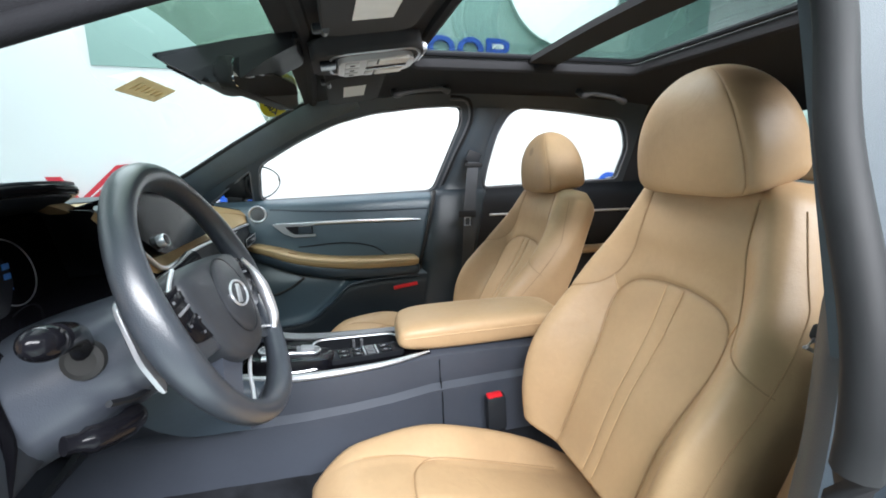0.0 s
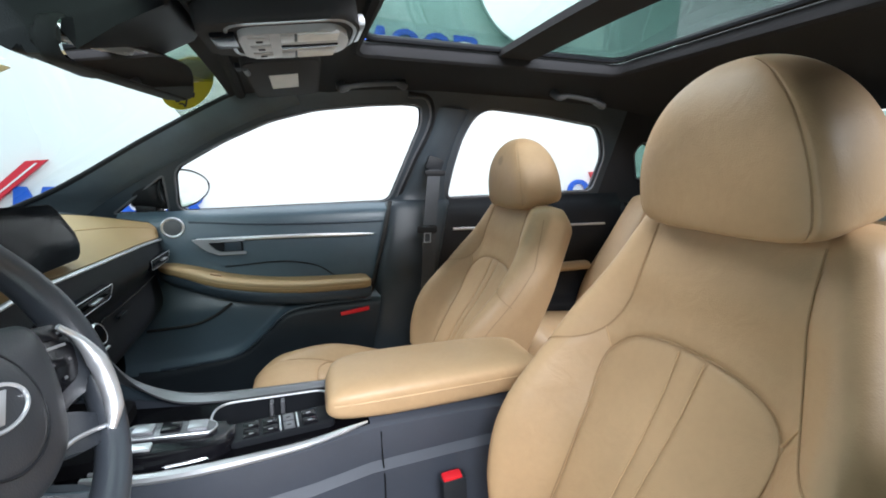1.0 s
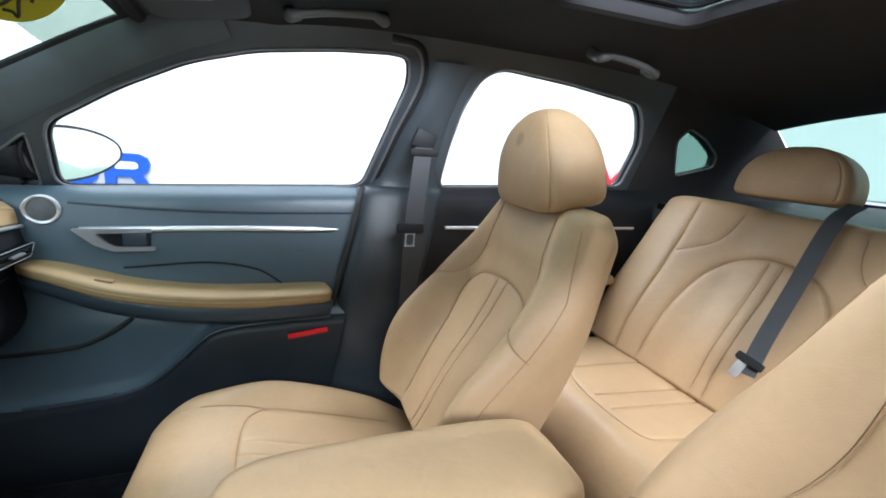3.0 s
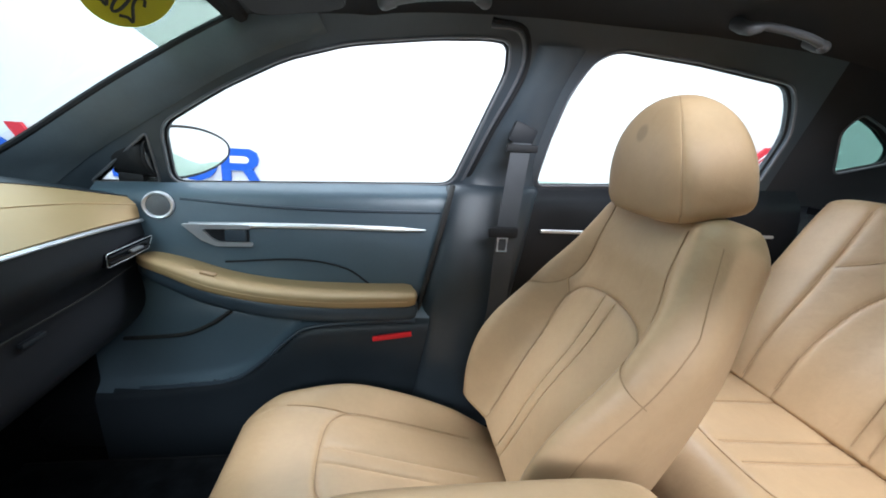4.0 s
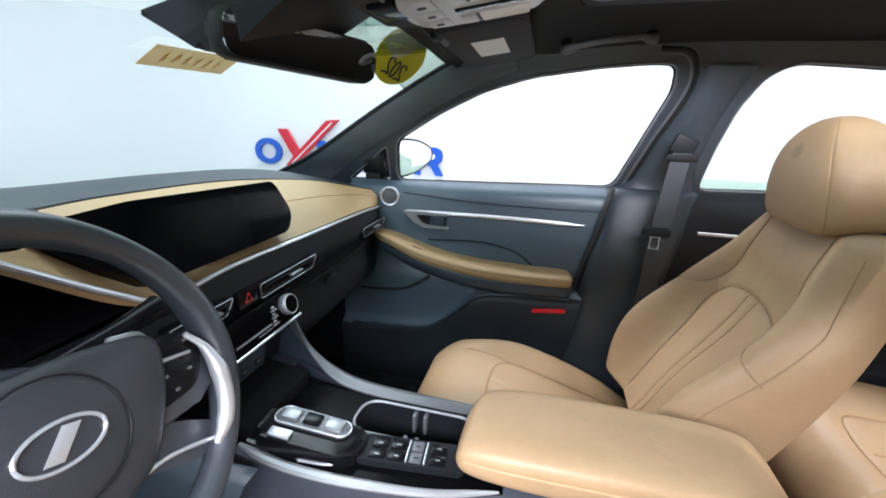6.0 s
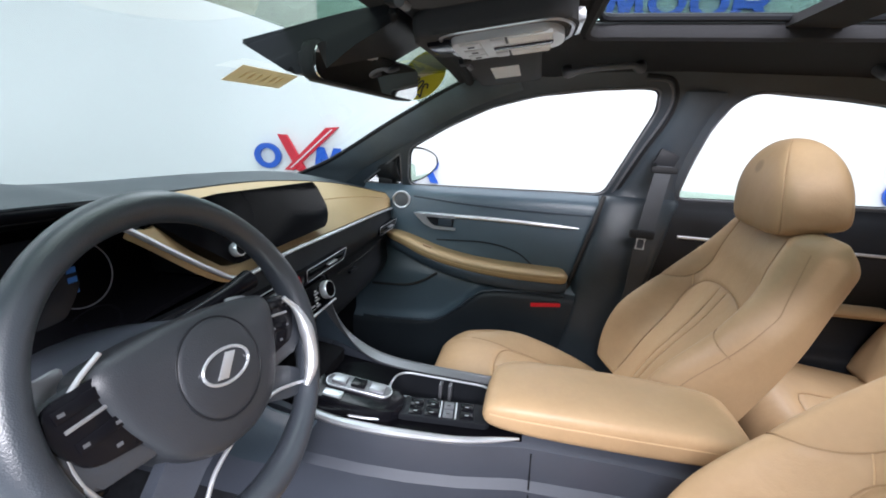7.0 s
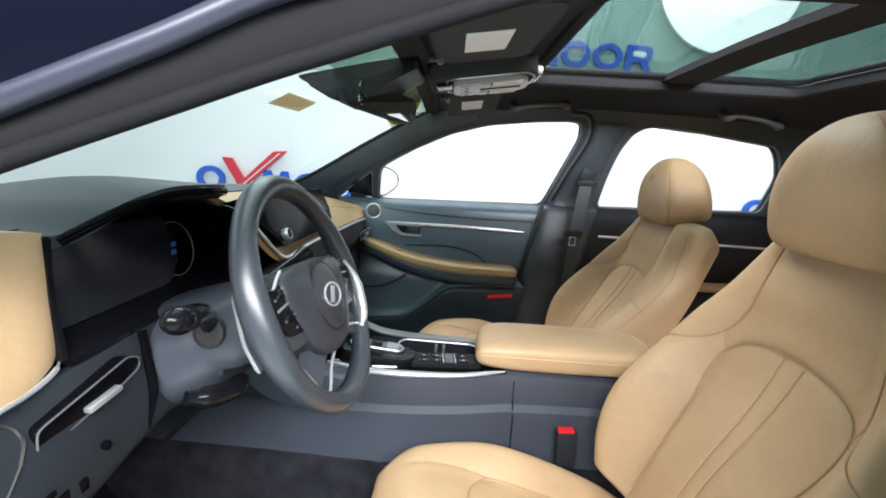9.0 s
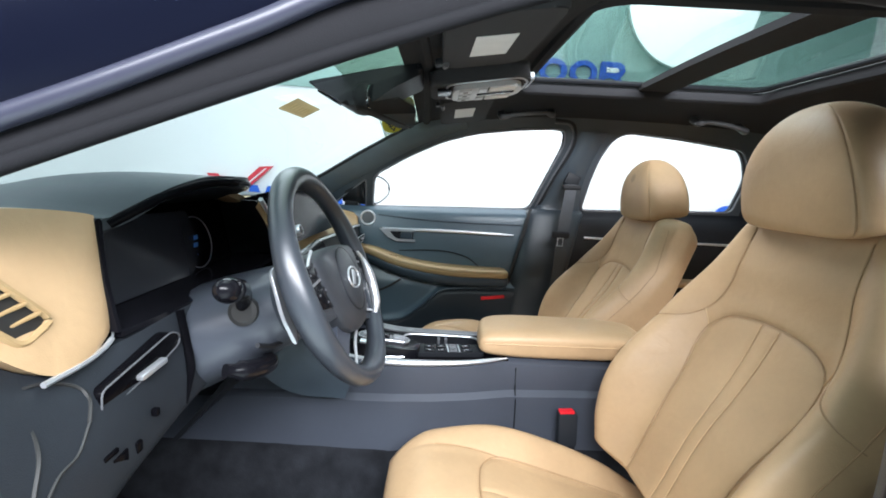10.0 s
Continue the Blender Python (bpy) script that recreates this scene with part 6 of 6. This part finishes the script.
def rear_door(sgn):
    door = thing("door_2" if sgn > 0 else "door_3", "closed rear door with dark grey trim and chrome strip", "door", kind="structure")
    nx, nz = 40, 60
    X, Z = np.meshgrid(np.linspace(0.62, 1.50, nx), np.linspace(0.22, 1.0, nz), indexing="ij")
    Y = door_surface(X, Z, True) - 0.01 * (X - 0.6)
    Z = Z + np.where(Z > 0.9, (Z - 0.9) / 0.1 * lerp(X, [0.62, 1.5], [0.015, 0.055]), 0)
    V = np.stack([X, sgn * Y, Z], -1).reshape(-1, 3)
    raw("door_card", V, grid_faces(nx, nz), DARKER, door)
    tube("chrome_strip", [(x, sgn * (0.712 - 0.01 * (x - 0.6)), z) for x, z in ((0.70, 0.905), (1.0, 0.908), (1.40, 0.912))], 0.005, CHROME, door, n=8)
    tube("armrest_pad", spl([(0.72, sgn * 0.68, 0.74), (1.0, sgn * 0.67, 0.735), (1.3, sgn * 0.675, 0.74)], 20), 0.036, TAN, door, "tan leather armrest pad", n=14, flat=0.5)


rear_door(1)
rear_door(-1)


def pillar_trim(sgn):
    rails = []
    rows = ((0.32, 0.33, 0.62, 0.68), (0.46, 0.355, 0.60, 0.665), (0.66, 0.385, 0.62, 0.665), (0.85, 0.415, 0.66, 0.69), (1.0, 0.445, 0.70, 0.735), (1.02, 0.475, 0.695, 0.752), (1.08, 0.510, 0.692, 0.742), (1.18, 0.546, 0.702, 0.704), (1.27, 0.575, 0.722, 0.668), (1.34, 0.588, 0.75, 0.641))
    if sgn < 0:
        rows = ((0.28, 0.415, 0.70, 0.75), (0.46, 0.428, 0.70, 0.735), (0.66, 0.437, 0.70, 0.735), (0.85, 0.452, 0.70, 0.735), (1.0, 0.438, 0.70, 0.74), (1.06, 0.444, 0.70, 0.738), (1.16, 0.474, 0.71, 0.706), (1.26, 0.490, 0.73, 0.668))
    for z, x0, x1, y in rows:
        rails.append([(x0, sgn * (y + 0.03), z), (x0 + 0.03, sgn * y, z), ((x0 + x1) / 2, sgn * (y - 0.012), z), (x1 - 0.03, sgn * y, z), (x1, sgn * (y + 0.03), z)])
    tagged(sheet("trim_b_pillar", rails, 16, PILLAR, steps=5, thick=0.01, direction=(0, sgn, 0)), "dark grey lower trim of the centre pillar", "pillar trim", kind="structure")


pillar_trim(1)
pillar_trim(-1)


def seat_belt():
    belt = thing("seat_belt", "grey seat belt webbing on the centre pillar with black tongue", "seat belt")
    p = spl([(0.598, 0.640, 1.13), (0.585, 0.622, 1.03), (0.572, 0.604, 0.91), (0.572, 0.612, 0.75), (0.565, 0.632, 0.55), (0.57, 0.645, 0.40)], 40)
    V = []
    for q in p:
        V += [q + np.array((-0.023, 0.001, 0)), q + np.array((0.023, -0.001, 0)), q + np.array((0.023, 0.001, 0)), q + np.array((-0.023, 0.003, 0))]
    raw("webbing", V, grid_faces(40, 4, False, True), BELT, belt)
    box("upper_anchor", 0.06, 0.02, 0.05, Matrix.Translation((0.602, 0.655, 1.148)) @ Euler((0, radians(20), 0)).to_matrix().to_4x4(), DARKER, belt, bevel=0.008)
    box("anchor_guide", 0.075, 0.014, 0.018, Matrix.Translation((0.598, 0.636, 1.118)), RUBBER, belt, bevel=0.005)
    box("tongue_grip", 0.072, 0.016, 0.026, Matrix.Translation((0.562, 0.598, 0.925)), RUBBER, belt, bevel=0.007)
    tube("tongue_plate", [(0.551, 0.594, 0.912), (0.573, 0.594, 0.912), (0.573, 0.594, 0.880), (0.551, 0.594, 0.880)], 0.0035, CHROME, belt, n=6, closed=True)


seat_belt()


def driver_belt():
    belt = thing("seat_belt", "grey driver's seat belt hanging by the centre pillar", "seat belt")
    p = spl([(0.645, -0.645, 1.19), (0.630, -0.680, 1.05), (0.622, -0.688, 0.95), (0.626, -0.690, 0.80), (0.62, -0.695, 0.60), (0.61, -0.70, 0.36)], 30)
    V = []
    for q in p:
        V += [q + np.array((-0.023, 0.001, 0)), q + np.array((0.023, 0.004, 0)), q + np.array((0.023, 0.006, 0)), q + np.array((-0.023, 0.003, 0))]
    raw("webbing", V, grid_faces(30, 4, False, True), RUBBER, belt)
    gm = Matrix.Translation((0.602, -0.668, 0.925)) @ Matrix.Scale(0.85, 4) @ Euler((0, radians(20), radians(8))).to_matrix().to_4x4()
    box("tongue_grip", 0.062, 0.018, 0.024, gm, RUBBER, belt, bevel=0.008, seg=3)
    tube("tongue_plate", [gm @ Vector(v) for v in ((-0.028, 0, -0.010), (-0.012, 0, -0.010), (-0.012, 0, -0.026), (-0.044, 0, -0.024))], 0.003, CHROME, belt, n=6, closed=True)
    box("upper_anchor", 0.05, 0.024, 0.06, Matrix.Translation((0.645, -0.640, 1.195)), DARKER, belt, bevel=0.009, seg=3)


driver_belt()


def rear_belt():
    belt = thing("rear_seat_belt", "grey rear seat belt lying across the bench backrest", "seat belt")
    p = spl([(1.56, 0.185, 1.075), (1.475, 0.178, 1.035), (1.386, 0.173, 0.868), (1.327, 0.170, 0.752), (1.283, 0.163, 0.668)], 40)
    t = np.gradient(p, axis=0)
    V = []
    for q, d in zip(p, t):
        w = np.cross(d / np.linalg.norm(d), (-0.88, -0.12, 0.45))
        w = 0.019 * w / np.linalg.norm(w)
        nn = np.array((-0.88, -0.12, 0.45)) * 0.0025
        V += [q - w, q + w, q + w + nn, q - w + nn]
    raw("webbing", V, grid_faces(40, 4, False, True), BELT, belt)
    m = Matrix.Translation((1.292, 0.168, 0.700)) @ Euler((radians(12), radians(27), radians(8))).to_matrix().to_4x4()
    box("tongue_grip", 0.018, 0.062, 0.020, m, RUBBER, belt, bevel=0.006)
    box("tongue_plate", 0.004, 0.022, 0.044, m @ Matrix.Translation((0.0, 0.01, -0.03)), CHROME, belt, bevel=0.001)


rear_belt()


# ---- overhead fittings ----
def grab_handle(x0, x1, sgn, z, rise, y):
    h = thing("grab_handle", "dark grey folding grab handle on the roof edge", "grab handle", "grab handles")
    z1 = z + rise
    bar = [(x0 + 0.022, sgn * y, z + 0.006), (x0 + 0.06, sgn * (y - 0.004), z + 0.008 + rise * 0.3), (x1 - 0.06, sgn * (y - 0.004), z1 + 0.008 - rise * 0.3), (x1 - 0.022, sgn * y, z1 + 0.006)]
    tube("grip", [(x0 + 0.004, sgn * (y + 0.006), z), *spl(bar, 20), (x1 - 0.004, sgn * (y + 0.006), z1)], 0.0095, HANDLE, h, n=14, flat=0.85)
    for x, k, zz in ((x0, 1, z), (x1, -1, z1)):
        foot = spl([(x + 0.016 * k, sgn * (y + 0.002), zz + 0.004), (x, sgn * (y + 0.008), zz + 0.001), (x - 0.003 * k, sgn * (y + 0.024), zz + 0.006), (x - 0.003 * k, sgn * (y + 0.050), zz + 0.020)], 14)
        tube("foot", foot, np.interp(np.linspace(0, 1, 14), [0, 0.3, 1], [0.010, 0.0125, 0.014]), HANDLE, h, n=14)


grab_handle(0.277, 0.458, 1, 1.359, 0.020, 0.515)
grab_handle(1.002, 1.177, 1, 1.381, -0.018, 0.497)


def visor(sgn):
    v = thing("sun_visor", "charcoal folded sun visor with a white warning label", "sun visor", "sun visors")
    m = Matrix.Translation((0.122, sgn * 0.36, 1.349)) @ Euler((radians(-3.5 * sgn), radians(-9), 0)).to_matrix().to_4x4()
    poly = rounded([(-0.082, -0.17), (0.082, -0.17), (0.084, 0.17), (-0.078, 0.17)], 0.03, 5)
    prism("flap", poly, 0.02, m, VISOR, v, bevel=0.008, seg=3)
    tube("flap_seam", [m @ Vector((x * 0.975, y * 0.985, -0.0092)) for x, y in poly], 0.0012, LINER, v, n=5, closed=True)
    prism("warning_label", [(-0.032, -0.064), (0.032, -0.064), (0.032, 0.064), (-0.032, 0.064)], 0.0012, m @ Matrix.Translation((0.0, 0.0, -0.0108)), WHITE_LABEL, v, "white paper label with no readable print", bevel=0)
    tube("pivot", [m @ Vector((-0.072, -sgn * 0.10, -0.012)), m @ Vector((-0.074, -sgn * 0.135, -0.010))], 0.006, HANDLE, v)
    box("pivot_clip", 0.022, 0.03, 0.012, m @ Matrix.Translation((-0.082, -sgn * 0.125, -0.004)), DARKER, v, bevel=0.004)


visor(1)
visor(-1)


def overhead_console():
    c = thing("overhead_console", "charcoal overhead console with light grey map light panel", "map light")
    m = Matrix.Translation((0.125, -0.02, 1.362)) @ Euler((0, radians(-9), 0)).to_matrix().to_4x4()
    poly = rounded([(-0.11, -0.095), (0.10, -0.10), (0.125, -0.05), (0.125, 0.05), (0.10, 0.10), (-0.11, 0.095)], 0.035, 5)
    prism("housing", poly, 0.036, m @ Matrix.Translation((0, 0, -0.006)), VISOR, c, bevel=0.012, seg=3)
    rim = rounded([(-0.072, -0.085), (0.092, -0.092), (0.118, -0.04), (0.118, 0.05), (0.092, 0.092), (-0.072, 0.088)], 0.03, 5)
    tube("housing_edge", [m @ Vector((x, y, -0.0235)) for x, y in rim], 0.003, SILVER, c, "light grey moulded edge", n=8, closed=True)
    face = [(-0.058, -0.072), (0.082, -0.078), (0.106, -0.03), (0.106, 0.04), (0.082, 0.078), (-0.058, 0.074)]
    panel = prism("light_panel", rounded(face, 0.025, 5), 0.014, m @ Matrix.Translation((0, 0, -0.028)), LAMP_GREY, c, bevel=0.005)
    for y in (-0.050, 0.050):
        box("map_light", 0.062, 0.040, 0.006, m @ Matrix.Translation((0.056, y, -0.0345)), WHITE_LABEL, panel, bevel=0.0025)
        box("light_switch", 0.020, 0.038, 0.006, m @ Matrix.Translation((0.010, y, -0.0345)), LAMP_GREY, panel, bevel=0.002)
        box("switch_gap", 0.003, 0.040, 0.004, m @ Matrix.Translation((0.0225, y, -0.0340)), BLACKINK, panel, bevel=0)
    box("switch_slot", 0.090, 0.014, 0.006, m @ Matrix.Translation((0.045, 0.0, -0.0345)), GLOSS, panel, bevel=0.002)
    for y in (-0.045, 0.0, 0.045):
        box("roof_switch", 0.030, 0.036, 0.006, m @ Matrix.Translation((-0.030, y, -0.0345)), LAMP_GREY, panel, bevel=0.002)
        box("switch_mark", 0.010, 0.008, 0.001, m @ Matrix.Translation((-0.030, y, -0.0378)), BLACKINK, panel, bevel=0)
    box("call_cover", 0.034, 0.070, 0.010, m @ Matrix.Translation((-0.078, -0.02, -0.026)), GLOSS, c, "smoked flap over the call buttons", bevel=0.004)
    box("sunglass_latch", 0.03, 0.10, 0.02, m @ Matrix.Translation((0.118, 0.0, -0.014)), CHROME, c, bevel=0.007)


overhead_console()


def rear_view_mirror():
    mi = thing("rear_view_mirror", "black framed interior mirror below the windscreen sensor cover", "mirror")
    a, b = Vector((-0.120, -0.134, 1.289)), Vector((-0.025, 0.094, 1.276))
    u = (b - a).normalized()
    n = Vector((0.92, -0.386, -0.02))
    n = (n - u * n.dot(u)).normalized()
    v = n.cross(u)
    m = Matrix((u, v, n)).transposed().to_4x4()
    m.translation = (a + b) / 2
    L = (b - a).length / 2
    out = rounded([(-L, -0.028), (L, -0.031), (L, 0.031), (-L, 0.030)], 0.022, 6)
    prism("shell", out, 0.035, m @ Matrix.Translation((0, 0, -0.014)), RUBBER, mi, bevel=0.012, seg=3)
    flat = [(x * 0.97, y * 0.90) for x, y in out]
    k = len(flat)
    raw("glass", [m @ Vector((x, y, z)) for z in (0.002, 0.0057) for x, y in flat], [tuple(range(k))[::-1], tuple(range(k, 2 * k))] + [(i, (i + 1) % k, k + (i + 1) % k, k + i) for i in range(k)], MIRROR, mi, smooth=False)
    tube("arm", [m @ Vector((0, 0.0, -0.03)), Vector((-0.10, 0.0, 1.335))], 0.014, DARKER, mi)
    cover = thing("sensor_cover", "black sensor housing at the top of the windscreen", "sensor cover")
    side = [(-0.252, 1.312), (-0.20, 1.286), (-0.165, 1.268), (-0.112, 1.274), (-0.06, 1.312), (0.0, 1.345), (0.0, 1.372), (-0.10, 1.348)]
    prism("cover_shell", rounded(side, 0.008, 3), 0.17, Matrix(((1, 0, 0, 0), (0, 0, -1, -0.03), (0, 1, 0, 0), (0, 0, 0, 1))), DARKER, cover, bevel=0.010, seg=3)
    box("camera_slot", 0.05, 0.05, 0.004, Matrix.Translation((-0.222, -0.03, 1.294)) @ Euler((0, radians(27), 0)).to_matrix().to_4x4(), GLOSS, cover, bevel=0.001)
    return m


rear_view_mirror()


def stickers():
    s = thing("yellow_sticker", "round yellow sticker with dark strokes on the windscreen", "sticker")
    n = Vector((1.17, -0.74, -0.95)).normalized()
    ex = n.cross(Vector((0, 0, 1))).normalized() * -1
    m = Matrix((ex, n.cross(ex), n)).transposed().to_4x4()
    m.translation = (-0.100, 0.430, 1.328)
    lathe("disc", [(0.072, -0.0004), (0.072, 0.0004)], m, YELLOW, s, n=48)
    prism("grey_panel", [(-0.060, 0.030), (-0.036, 0.057), (0.014, 0.066), (0.044, 0.051), (0.056, 0.034), (-0.020, -0.008)], 0.0006, m @ Matrix.Translation((0, 0, 0.0008)), HATCH, s, "pale hatched patch", bevel=0)
    for k in range(9):
        box("hatch_line", 0.072, 0.0016, 0.0006, m @ Matrix.Translation((0.004 + 0.002 * k, 0.004 + 0.006 * k, 0.0015)) @ Matrix.Rotation(radians(24), 4, "Z") @ Matrix.Diagonal((1 - 0.05 * k, 1, 1, 1)), BEIGE, s, bevel=0)
    two = [(-0.007, 0.008), (-0.002, 0.014), (0.006, 0.011), (0.004, 0.002), (-0.008, -0.012), (0.000, -0.011), (0.009, -0.014)]
    nought = [(0.006 * math.cos(a), 0.014 * math.sin(a)) for a in np.linspace(0.5, 0.5 + 2 * math.pi, 14)]
    for k, line in ((0, two), (1, nought), (2, two)):
        turn = m @ Matrix.Translation((-0.020, -0.012, 0)) @ Matrix.Rotation(radians(-22), 4, "Z") @ Matrix.Translation((0.022 * k, -0.012, 0.0012)) @ Matrix.Diagonal((-1.25, 1.5, 1, 1))
        tube("ink_stroke", [turn @ Vector((x, y, 0)) for x, y in spl(line, 26)], 0.0024, BLACKINK, s, n=6)
    t = thing("paper_tag", "beige paper tag with faint bars on the windscreen", "tag")
    m2 = Matrix.Translation((-0.309, 0.026, 1.272)) @ Euler((0, radians(-28), radians(-3))).to_matrix().to_4x4()
    box("paper", 0.054, 0.16, 0.001, m2, BEIGE, t, bevel=0)
    for k in range(6):
        box("ink_bar", 0.022, 0.006, 0.0003, m2 @ Matrix.Translation((0.0, -0.05 + 0.02 * k, -0.0007)), BEIGE_PRINT, t, bevel=0)


stickers()


# ---- outside mirror and the body below the windows ----
def outside_mirror():
    mi = thing("side_mirror", "navy door mirror with a black frame outside the window", "mirror")
    m = Matrix.Translation((-0.235, 0.912, 1.042)) @ Euler((0, radians(90), radians(-14))).to_matrix().to_4x4()
    shape = [(0.066 * math.copysign(abs(math.sin(t)) ** 0.9, math.sin(t)) * (1 - 0.26 * math.cos(t)) - 0.006, 0.172 * math.copysign(abs(math.cos(t)) ** 0.9, math.cos(t))) for t in np.linspace(0, 2 * math.pi, 48, endpoint=False)]
    prism("shell", shape, 0.10, m @ Matrix.Translation((0, 0, -0.055)), RUBBER, mi, bevel=0.03, seg=4)
    tube("rim", [m @ Vector((x * 0.95, y * 0.97, 0.0)) for x, y in shape], 0.004, RUBBER, mi, n=8, closed=True, up=(1, 0, 0))
    prism("glass", [(x * 0.93, y * 0.95) for x, y in shape], 0.004, m, MIRROR, mi, bevel=0.001)
    box("foot", 0.06, 0.10, 0.03, Matrix.Translation((-0.33, 0.84, 0.985)), RUBBER, mi, bevel=0.01)


outside_mirror()


def body():
    car = thing("car_body", "dark navy painted lower body of the sedan", "car", kind="structure")
    for sgn in (-1, 1):
        rails = [[(-1.9, sgn * 0.80, 0.30), (-1.0, sgn * 0.86, 0.28), (0.3, sgn * 0.86, 0.28), (1.6, sgn * 0.86, 0.28), (2.7, sgn * 0.80, 0.35)],
                 [(-1.9, sgn * 0.84, 0.60), (-1.0, sgn * 0.91, 0.62), (0.3, sgn * 0.91, 0.62), (1.6, sgn * 0.91, 0.64), (2.7, sgn * 0.86, 0.66)],
                 [(-1.9, sgn * 0.78, 0.80), (-1.0, sgn * 0.86, 0.90), (0.3, sgn * 0.84, 0.965), (1.6, sgn * 0.84, 1.01), (2.7, sgn * 0.80, 1.0)]]
        if sgn > 0:
            sheet("side_panel", rails, 40, PAINT, car, steps=5, thick=0.01, direction=(0, -1, 0))
        else:
            sheet("side_panel", [[p for p in spl(r, 60) if p[0] > 0.62] for r in rails], 30, PAINT, car, steps=5, thick=0.01, direction=(0, 1, 0))
            sheet("front_wing", [[p for p in spl(r, 60) if p[0] < -0.55] for r in rails], 20, PAINT, car, steps=5, thick=0.01, direction=(0, 1, 0))
    for x in (-1.12, 1.68):
        for sgn in (-1, 1):
            wm = Matrix.Translation((x, sgn * 0.80, 0.33)) @ Euler((radians(-90 * sgn), 0, 0)).to_matrix().to_4x4()
            wh = lathe("road_wheel", [(0.21, -0.10), (0.30, -0.11), (0.325, -0.08), (0.33, 0.0), (0.325, 0.08), (0.30, 0.105), (0.225, 0.10), (0.22, 0.08)], wm, RUBBER, car, "black tyre on a silver rim", n=48)
            lathe("rim", [(0.222, 0.02), (0.222, 0.095), (0.205, 0.10), (0.19, 0.075), (0.07, 0.06), (0.06, 0.08), (0.01, 0.082)], wm, SILVER, wh, n=40)
    box("sill", 1.4, 0.12, 0.10, Matrix.Translation((0.05, -0.80, 0.33)), PAINT, car, bevel=0.02)
    sheet("bonnet", [[(-0.75, -0.78, 0.915), (-1.05, 0, 0.90), (-0.75, 0.78, 0.915)], [(-1.3, -0.8, 0.84), (-1.4, 0, 0.86), (-1.3, 0.8, 0.84)], [(-1.9, -0.78, 0.70), (-2.1, 0, 0.72), (-1.9, 0.78, 0.70)]], 24, PAINT, car, steps=5, thick=0.01)
    sheet("parcel_shelf", [[(1.53, -0.74, 1.0), (1.53, 0, 1.0), (1.53, 0.74, 1.0)], [(2.35, -0.72, 1.04), (2.35, 0, 1.04), (2.35, 0.72, 1.04)]], 12, DARKER, car, steps=3, thick=0.02)
    g = sheet("rear_screen", [[(1.88, -0.65, 1.325), (1.90, 0, 1.345), (1.88, 0.65, 1.325)], [(2.1, -0.69, 1.21), (2.14, 0, 1.22), (2.1, 0.69, 1.21)], [(2.32, -0.74, 1.06), (2.38, 0, 1.06), (2.32, 0.74, 1.06)]], 20, GLASS_REAR, car, steps=4)
    g.visible_shadow = False
    sheet("boot_lid", [[(2.32, -0.76, 1.05), (2.38, 0, 1.05), (2.32, 0.76, 1.05)], [(2.7, -0.8, 1.0), (2.75, 0, 1.02), (2.7, 0.8, 1.0)], [(2.75, -0.8, 0.4), (2.8, 0, 0.4), (2.75, 0.8, 0.4)]], 20, PAINT, car, steps=4, thick=0.01)


body()
